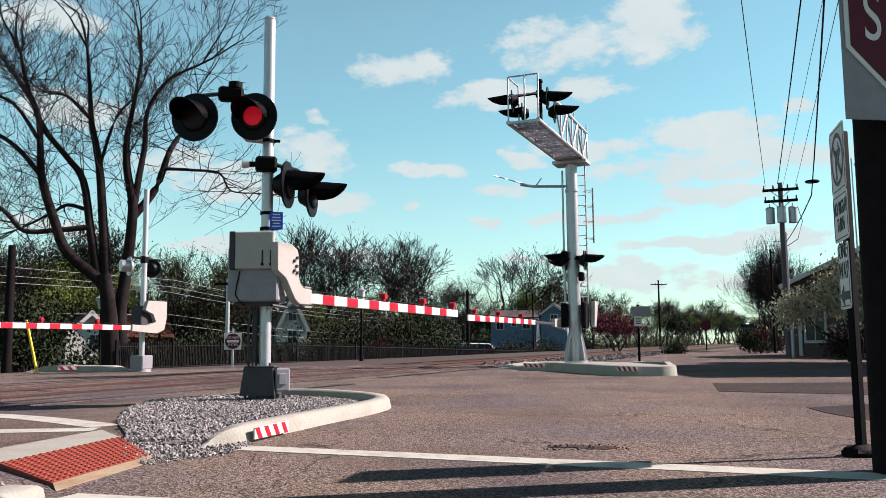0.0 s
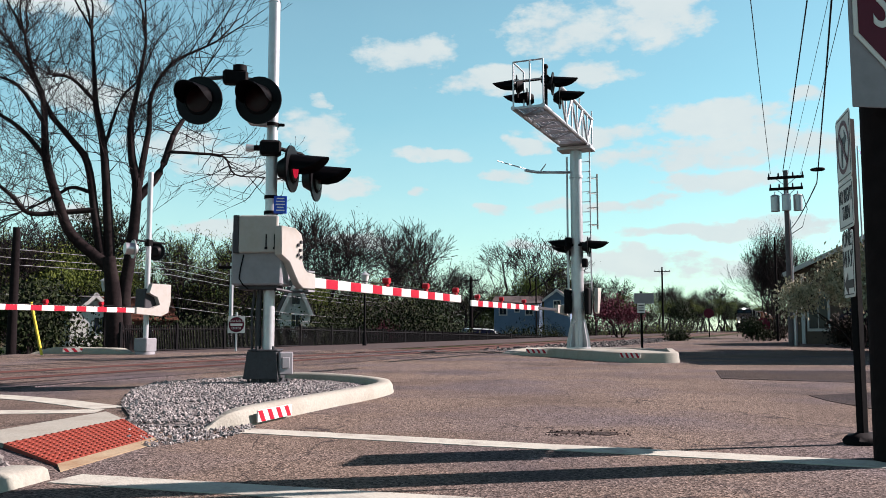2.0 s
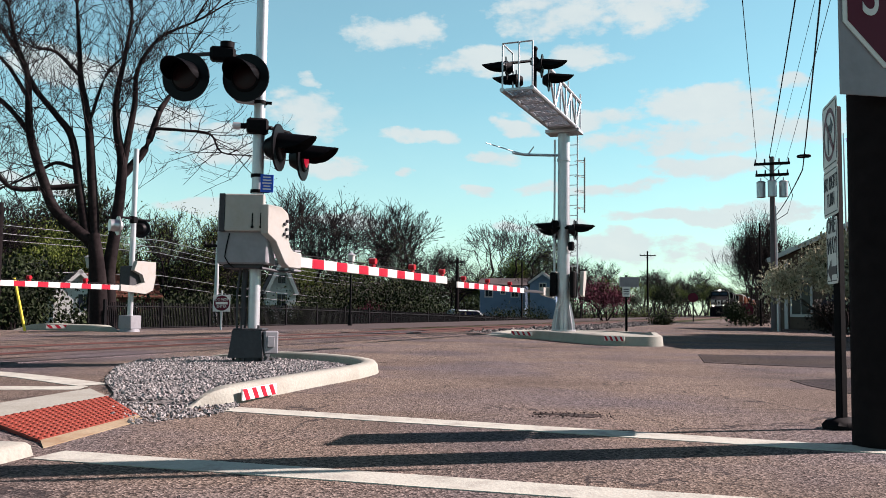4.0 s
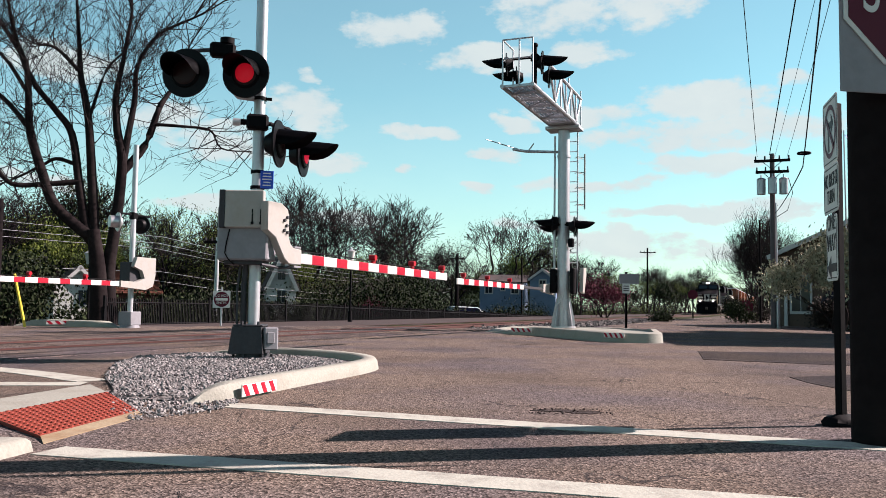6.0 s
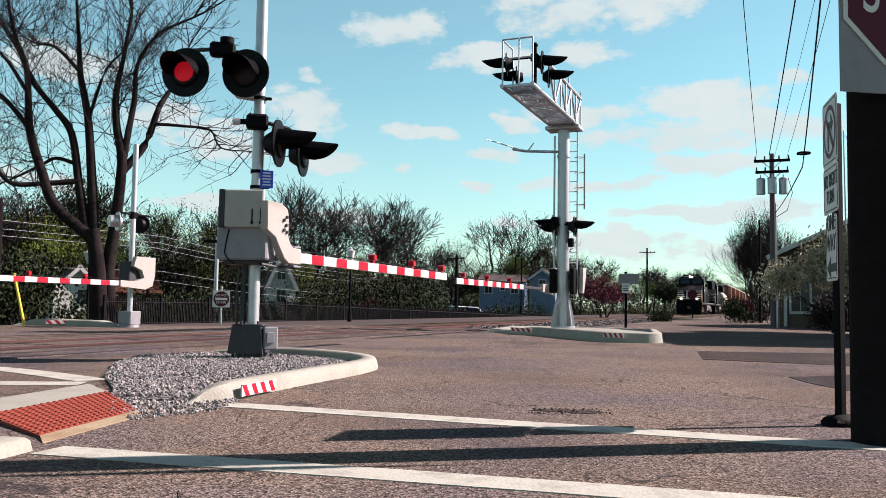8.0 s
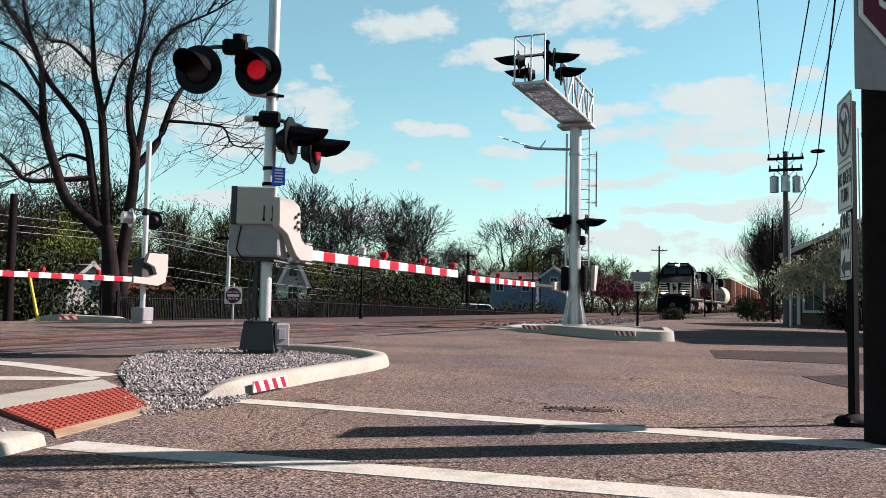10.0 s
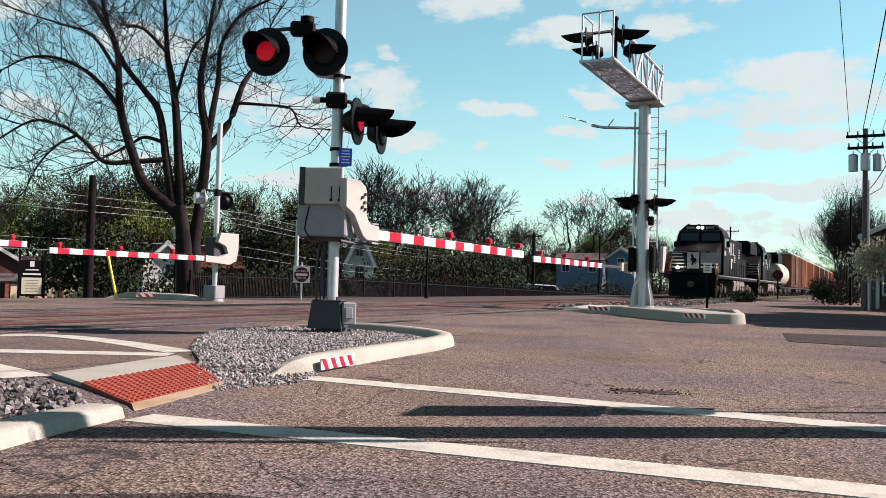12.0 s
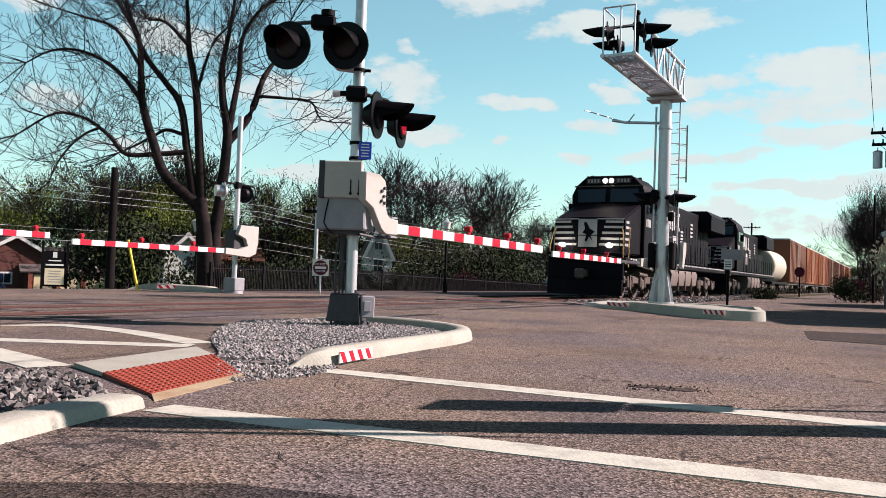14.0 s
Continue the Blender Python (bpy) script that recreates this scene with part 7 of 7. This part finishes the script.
def houses():
    # blue house with white windows
    house(turned(4.75, 84, 0, -6), 4.4, 6, 4.0, 4.75, SIDING_BLUE, ROOF, "pale blue clapboard house with white-framed windows", ((-1.3, 3.35, 0.7, 0.9), (0.1, 3.45, 0.4, 0.5), (1.3, 3.35, 0.7, 0.9)))
    house(turned(7.5, 82, 0, -6), 2.5, 3, 3.8, 4.7, SIDING_BLUE, ROOF, "small gabled wing of the blue house", ((0.0, 3.3, 0.6, 0.9),), True)
    # white gabled houses
    house(turned(-22.6, 55, 1.2, 8), 2.7, 5, 1.9, 3.2, SIDING_WHITE, ROOF, "small white gabled house beyond the far street", ((0.25, 1.5, 0.6, 0.9),), True)
    house(turned(-20.0, 57, 1.2, 8), 4.2, 5, 1.8, 3.2, BRICK, ROOF_RED, "brick house with a rusty red roof", ((0.5, 1.0, 0.6, 0.7),))
    house(turned(-10.1, 50, 1.0, 4), 1.7, 4, 1.5, 3.4, SIDING_WHITE, ROOF, "narrow white house with a steep gable", ((0, 2.3, 0.45, 0.5), (0, 1.1, 0.5, 0.7)), True)
    house(turned(-5.2, 62, 0.8, 4), 5.0, 4, 1.7, 2.9, SIDING_WHITE, ROOF, "low white house behind the brush", ((-1, 1.2, 0.6, 0.8), (1, 1.2, 0.6, 0.8)))
    # brick house with garage
    x, y = polar(-32.6, 58)
    m = turned(-32.6, 58, 1.0, 10)
    house(m, 5.6, 6, 1.7, 3.35, BRICK, ROOF, "dark brick house with a broad gable", ((-0.6, 0.8, 0.8, 0.6),), True)
    g = house(turned(-29.4, 58, 1.0, 10), 5.4, 5, 1.15, 2.6, BRICK, ROOF, "brick garage wing with cream doors and white dormers")
    for k in (-1.6, -0.1, 1.4):
        part("garage_door", box(B(), (k, -0.05, 0.45), (1.2, 0.06, 1.1), bevel=0.01), CREAM, g, "cream garage door", None)
    for k in (-2.4, -0.85, 0.65, 2.25):
        part("brick_pier", box(B(), (k, -0.12, 0.55), (0.24, 0.2, 1.2)), mat("red_brick_pier", (0.17, 0.055, 0.035), 0.85, grain=8), g, "red brick pier", None)
    for k in (-0.6, 1.2):
        bm = prism(B(), [(-0.3, 0), (0.3, 0), (0.3, 0.8), (0, 1.15), (-0.3, 0.8)], -1.4, -0.3, Matrix.Translation((k, 0, 1.35)) @ Matrix(((1, 0, 0, 0), (0, 0, -1, 0), (0, 1, 0, 0), (0, 0, 0, 1))))
        dormer = part("dormer", bm, SIDING_WHITE, g, "white gabled dormer", None)
        part("pane", box(B(), (k, 0.28, 1.75), (0.3, 0.04, 0.5)), GLASS_DARK, dormer, "dark glass pane", None)
    # house on the near street
    h = house(pose(18.6, 35.2, -0.06, 0, 0, -52), 9.0, 8, 3.2, 4.9, SIDING_TAN, ROOF, "tan two-storey house with white trim beside the street", ((-3.2, 1.5, 0.9, 1.6), (0, 1.5, 0.9, 1.4)), True)
    for x in (-4.45, -3.9):
        part("corner_board", box(B(), (x, -0.06, 1.6), (0.16, 0.06, 3.2)), SIDING_WHITE, h, "white corner board", None)
    house(pose(23.5, 31.5, -0.06, 0, 0, -52), 7.0, 7, 4.6, 6.4, SIDING_TAN, ROOF, "taller tan house behind white trim", (), True)
    # unseen block added past the corner to cast the shade across the street
    bm = box(B(), (0, 0, 3.4), (10, 8.6, 6.8), bevel=0.05)
    b = thing("corner_building", pose(20.3, 22.3, -0.06, 0, 0, -4), "plain unseen brick block added past the corner to shade the street", "building")
    part("wall", bm, BRICK, b, "", None)
    part("roof", box(B(), (0, 0, 6.9), (10.1, 8.7, 0.22)), ROOF, b, "flat roof", None)


houses()


def flag():
    """A flag hanging from a slanting staff on the house."""
    x, y = polar(26.4, 36)
    f = thing("flag", pose(x, y, 7.6, 0, 0, -26), "red and white flag with a blue field on a tall staff", "flag")
    part("staff", cyl(B(), (0.02, 0, -7.7), (-0.03, 0, 0.15), 0.035, 0.025, 8), GALV, f)
    for k in range(7):
        bm = B()
        rows = []
        for i in range(9):
            u = i / 8
            wob = 0.08 * math.sin(u * 7 + k * 0.5)
            rows.append([bm.verts.new((u * 0.55 + 0.05 * (k + e), wob, -0.12 * (k + e) - 0.35 * u)) for e in (0, 1)])
        for a, b in zip(rows, rows[1:]):
            bm.faces.new((a[0], a[1], b[1], b[0]))
        bmesh.ops.solidify(bm, geom=bm.faces[:], thickness=0.004)
        part("stripe", bm, SIGN_BLUE if k < 2 else (ARM_RED if k % 2 else ARM_WHITE), f, "", None)


flag()


def car(m, paint, label):
    """A parked car, nose along +y."""
    c = thing("parked_car", m, label, "car", "parked cars")
    side = [(-2.3, 0.35), (2.25, 0.35), (2.35, 0.75), (2.15, 0.98), (1.15, 1.08), (0.55, 1.62), (-1.6, 1.70), (-2.2, 1.15), (-2.38, 0.8)]
    mm = Matrix(((0, 0, 1, 0), (1, 0, 0, 0), (0, 1, 0, 0), (0, 0, 0, 1)))
    bm = prism(B(), side, -0.92, 0.92, mm)
    bmesh.ops.bevel(bm, geom=bm.edges[:], offset=0.07, segments=2, affect="EDGES")
    part("body", bm, paint, c)
    for s in (-1, 1):
        bm = prism(B(), [(-1.9, 1.12), (0.85, 1.12), (0.45, 1.55), (-1.5, 1.6)], -0.01, 0.01, Matrix.Translation((s * 0.925, 0, 0)) @ mm)
        part("side_window", bm, GLASS_DARK, c, "dark side glass", None)
        for y in (-1.45, 1.45):
            w = part("wheel", cyl(B(), (s * 0.78, y, 0.36), (s * 0.95, y, 0.36), 0.36, 0.36, 20), BLACK_MATT, c, "black tyre")
            part("rim", cyl(B(), (s * 0.94, y, 0.36), (s * 0.965, y, 0.36), 0.22, 0.2, 14), ALU, w)
    part("windscreen", box(B(), (0, 0.88, 1.36), (1.5, 0.04, 0.62), Matrix.Rotation(radians(48), 4, "X")), GLASS_DARK, c, "", None)
    part("rear_window", box(B(), (0, -1.95, 1.44), (1.4, 0.04, 0.5), Matrix.Rotation(radians(-40), 4, "X")), GLASS_DARK, c, "", None)
    for s in (-1, 1):
        part("headlight", ball(B(), (s * 0.68, 2.3, 0.78), 0.11, 10, (1.3, 0.5, 0.7)), ARM_WHITE, c)
    return c


CAR_WHITE = mat("white_car_paint", (0.68, 0.69, 0.70), 0.25, vary=0.03, stain_amount=0.1, bump=0)
CAR_DARK = mat("black_car_paint", (0.015, 0.015, 0.02), 0.2, vary=0.1, stain_amount=0.1, bump=0)
CAR_BLUE = mat("blue_car_paint", (0.008, 0.014, 0.04), 0.25, vary=0.1, stain_amount=0.1, bump=0)
x, y = 3.55, 79.0
car(on_ground(x, y, -68), CAR_WHITE, "white sport utility car with dark windows parked behind the fence")
car(on_ground(-1.0, 77.0, -70), CAR_DARK, "black car parked behind the fence")
car(on_ground(-31.5, 46.5, -60), CAR_BLUE, "blue car parked before the brick house")
car(pose(17.6, 33.2, 0.0, 0, 0, -60), CAR_DARK, "dark car parked in the shade of the corner")


# ---- small things on the street ----
def street_details():
    hazard_board(facing(Vector((-1.268, 6.30, 0.060)), (0.962, -0.272, 0.0)), 0.54, 0.085, "low red and white striped marker on the island kerb")
    hazard_board(facing(Vector((2.235, 20.90, 0.125)), (-0.83, -0.557, 0.0)), 0.80, 0.10, "low red and white striped marker on the mast island")
    hazard_board(facing(Vector((3.70, 17.06, 0.145)), (-0.652, -0.758, 0.0)), 0.46, 0.10, "low red and white striped marker on the mast island")
    # cracks
    rng = random.Random(17)

    def crack(x, y, heading, length, width=0.006):
        bm = B()
        rows = []
        p, a = Vector((x, y, 0)), radians(heading)
        n = int(length / 0.05)
        for i in range(n + 1):
            a += rng.gauss(0, 0.30)
            a += (radians(heading) - a) * 0.12
            d = Vector((math.cos(a), math.sin(a), 0))
            w = width * (0.35 + rng.random()) * min(1, 4 * (1 - i / (n + 1)))
            rows.append((bm.verts.new((p.x - d.y * w / 2, p.y + d.x * w / 2, 0.0035)), bm.verts.new((p.x + d.y * w / 2, p.y - d.x * w / 2, 0.0035))))
            p = p + d * 0.05
        for u, v in zip(rows, rows[1:]):
            bm.faces.new((u[0], u[1], v[1], v[0]))
        solid("asphalt_crack", bm, TIMBER, "dark ragged crack in the asphalt", kind="structure", smooth=None)
    for c in ((-2.0, 3.05, -8, 2.2), (-1.6, 2.75, -12, 2.6), (-0.9, 3.1, -60, 0.5), (0.1, 2.5, 12, 1.4), (-0.75, 2.85, -30, 0.8), (1.4, 2.55, 20, 1.0), (-1.1, 4.9, 100, 0.9), (-1.05, 5.0, -60, 0.7),
              (-0.5, 7.0, 20, 0.9), (-0.3, 7.4, 200, 0.8), (0.0, 6.5, 10, 1.6), (0.5, 8.6, -12, 1.8), (1.6, 6.6, -6, 2.0), (2.2, 9.5, 8, 2.2), (1.2, 5.52, -4, 1.0), (-0.2, 10.2, 15, 2.0), (0.8, 12.5, -5, 3.0), (3.4, 8.2, -10, 1.5),
              (-1.3, 7.0, 60, 0.8), (-3.6, 7.9, -35, 1.1), (-4.4, 9.4, 5, 1.6), (-3.2, 9.9, -10, 1.2)):
        crack(*c)
    # asphalt patches
    for ring, z in ([[(4.4, 13.9), (3.75, 11.6), (5.3, 10.7), (7.4, 10.4), (8.4, 13.6)], 0.004], [[(3.7, 8.7), (3.6, 8.05), (3.62, 7.3), (5.0, 6.9), (5.6, 9.6)], 0.004],
                    [[(-2.6, 1.0), (-2.3, 2.3), (-0.9, 2.6), (0.6, 2.35), (1.2, 1.4), (0.5, 0.4)], 0.003]):
        bm = prism(B(), ring, z - 0.02, z)
        solid("asphalt_patch", bm, ASPHALT_DARK, "darker asphalt patch", kind="structure", smooth=None)
    # ragged pothole crumbs
    hole = [(0.66, 5.62), (0.74, 5.68), (0.86, 5.70), (0.97, 5.66), (1.10, 5.64), (1.14, 5.56), (1.04, 5.46), (0.95, 5.50), (0.84, 5.58), (0.75, 5.57)]
    bm = prism(B(), [(x, y) for x, y in hole], -0.01, 0.003)
    solid("pothole", bm, ASPHALT_DARK, "ragged dark pothole in the asphalt", kind="structure", smooth=None)
    stone_scatter("pothole_crumbs", lambda r: inside([(0.6, 5.4), (0.7, 5.7), (1.2, 5.7), (1.2, 5.4)], r), (0.5, 1.3, 5.3, 5.8), 60, 0.006, 0.006, BALLAST, "dark crumbs of broken asphalt", 33)
    # worn seams of the crossing
    for p, w in ((-8.3, 0.09), (-8.9, 0.06), (-9.52, 0.11), (-9.68, 0.07), (-10.36, 0.05), (-11.0, 0.11), (-11.15, 0.07), (-11.9, 0.08), (-12.6, 0.06), (-13.2, 0.12)):
        a, b = rail(-12, p, 0), rail(24.4, p, 0)
        n = 40
        bm = B()
        rows = []
        for i in range(n + 1):
            q = a.lerp(b, i / n)
            off = 0.02 * noise.noise((i * 0.7, p, 0))
            ww = w * (1 + 0.6 * noise.noise((i * 0.4, p * 3, 2)))
            rows.append([bm.verts.new((q.x + COS * (off + k * ww / 2), q.y - SIN * (off + k * ww / 2), 0.016)) for k in (-1, 1)])
        for u, v in zip(rows, rows[1:]):
            bm.faces.new((u[0], u[1], v[1], v[0]))
        solid("crossing_seam", bm, TIMBER, "dark flangeway and seam of the crossing", kind="structure", smooth=None)
    # cross joints of the crossing panels
    for s in (3.2, 5.4, 7.3, 9.6, 11.8, 13.9, 16.2, 18.4, 20.7, 22.8):
        bm = box(B(), rail(s, -10.36 + 0.3 * math.sin(s * 3), 0.0145), (1.3 + 0.8 * math.sin(s * 5) ** 2, 0.05, 0.004), TRACK_TURN)
        solid("crossing_seam", bm, TIMBER, "dark cross joint of the crossing", kind="structure", smooth=None)
    for p, w in ((-9.2, 0.5), (-11.55, 0.62), (-12.9, 0.5)):
        bm = B()
        rows = []
        for i in range(61):
            q = rail(-6 + i * 0.5, p, 0.0145)
            ww = w * (0.75 + 0.5 * noise.noise((i * 0.3, p, 7)))
            rows.append([bm.verts.new((q.x + COS * k * ww / 2, q.y - SIN * k * ww / 2, q.z)) for k in (-1, 1)])
        for u, v in zip(rows, rows[1:]):
            bm.faces.new((u[0], u[1], v[1], v[0]))
        solid("crossing_strip", bm, ASPHALT, "paler worn asphalt strip along the rail", kind="structure", smooth=None)
    # far low kerb with a marker
    kerb_path("kerb_far", [Vector(p) for p in smooth_path([(-11.2, 22.9, 0.1), (-10.6, 23.0, 1), (-9.4, 22.7, 1), (-8.6, 22.4, 0.9), (-8.2, 22.3, 0.1)], 4)], 0.5, 0.17, CONCRETE, "low concrete kerb nose beside the far gate")
    hazard_board(facing(Vector((-9.75, 22.50, 0.11)), (0.38, -0.92, 0.0)), 0.8, 0.10, "low red and white striped marker on the far kerb")
    # ballast stones right of the crossing
    rng = random.Random(12)
    verts_test = lambda r: -9.4 < r[0] * COS - r[1] * SIN < -6.7 and 25 < r[0] * SIN + r[1] * COS < 62
    stone_scatter("ballast", verts_test, (0, 20, 24, 60), 5200, 0.05, -0.03, RIPRAP, "grey broken ballast beside the rail", 14)


street_details()


# ---- motion ----
FRONT_AT_END, SPEED = 29.7, 12.4     # the nose's place on the track at 14 s, and metres a second


def motions():
    for ob, behind, sets in TRAIN_MOVERS:
        rows = []
        for t in (0.0, 3.5, 7.0, 10.5, 14.0):
            p = rail(FRONT_AT_END + SPEED * (14.0 - t) + behind, -10.36, 0.04)
            rows.append((t, pose(p.x, p.y, p.z, 0, 0, 180 - TRACK)))
        walk(ob, rows)
        for wheel in sets:
            turn = 360 * SPEED / (math.tau * 0.53)
            y = wheel.matrix_basis.translation.y
            walk(wheel, [(k * 0.05, pose(0, y, 0.53, -turn * k * 0.05)) for k in range(281)])
    # lamps flash in turn: each slides to its lens while it is lit and back into its housing when it is not
    lit = {"left": [(0.1, 0.75), (1.42, 1.68), (5.42, 6.0), (6.6, 7.2), (7.85, 8.5), (9.15, 9.9), (10.56, 11.12), (11.9, 12.4)],
           "right": [(0.0, 0.1), (0.75, 1.36), (4.75, 5.42), (6.0, 6.6), (7.2, 7.85), (8.5, 9.15), (9.9, 10.56), (11.28, 11.9)],
           "side_a": [(0.4, 0.75), (1.4, 2.2), (2.75, 3.5), (5.2, 5.83), (10.6, 11.15), (11.85, 12.55), (13.15, 13.75)],
           "side_b": [(0.75, 1.4), (2.2, 2.75), (3.5, 5.2), (5.83, 6.6), (7.3, 8.0), (9.75, 10.2), (11.15, 11.85), (12.55, 13.15), (13.75, 14.0)]}
    for lamp, key in LAMPS:
        on, off = pose(0, 0, 0.048), pose(0, 0, -0.06)
        rows = [(0.0, on if lit[key][0][0] == 0 else off)]
        for a, b in lit[key]:
            first, last = round(a * 30), round(b * 30)
            if first > 0:
                rows += [((first - 1) / 30, off), (first / 30, on)]
            rows += [((last - 1) / 30, on), (last / 30, off)] if b < 14 else [(14.0, on)]
        if rows[-1][0] < 14:
            rows.append((14.0, off))
        walk(lamp, rows)


motions()
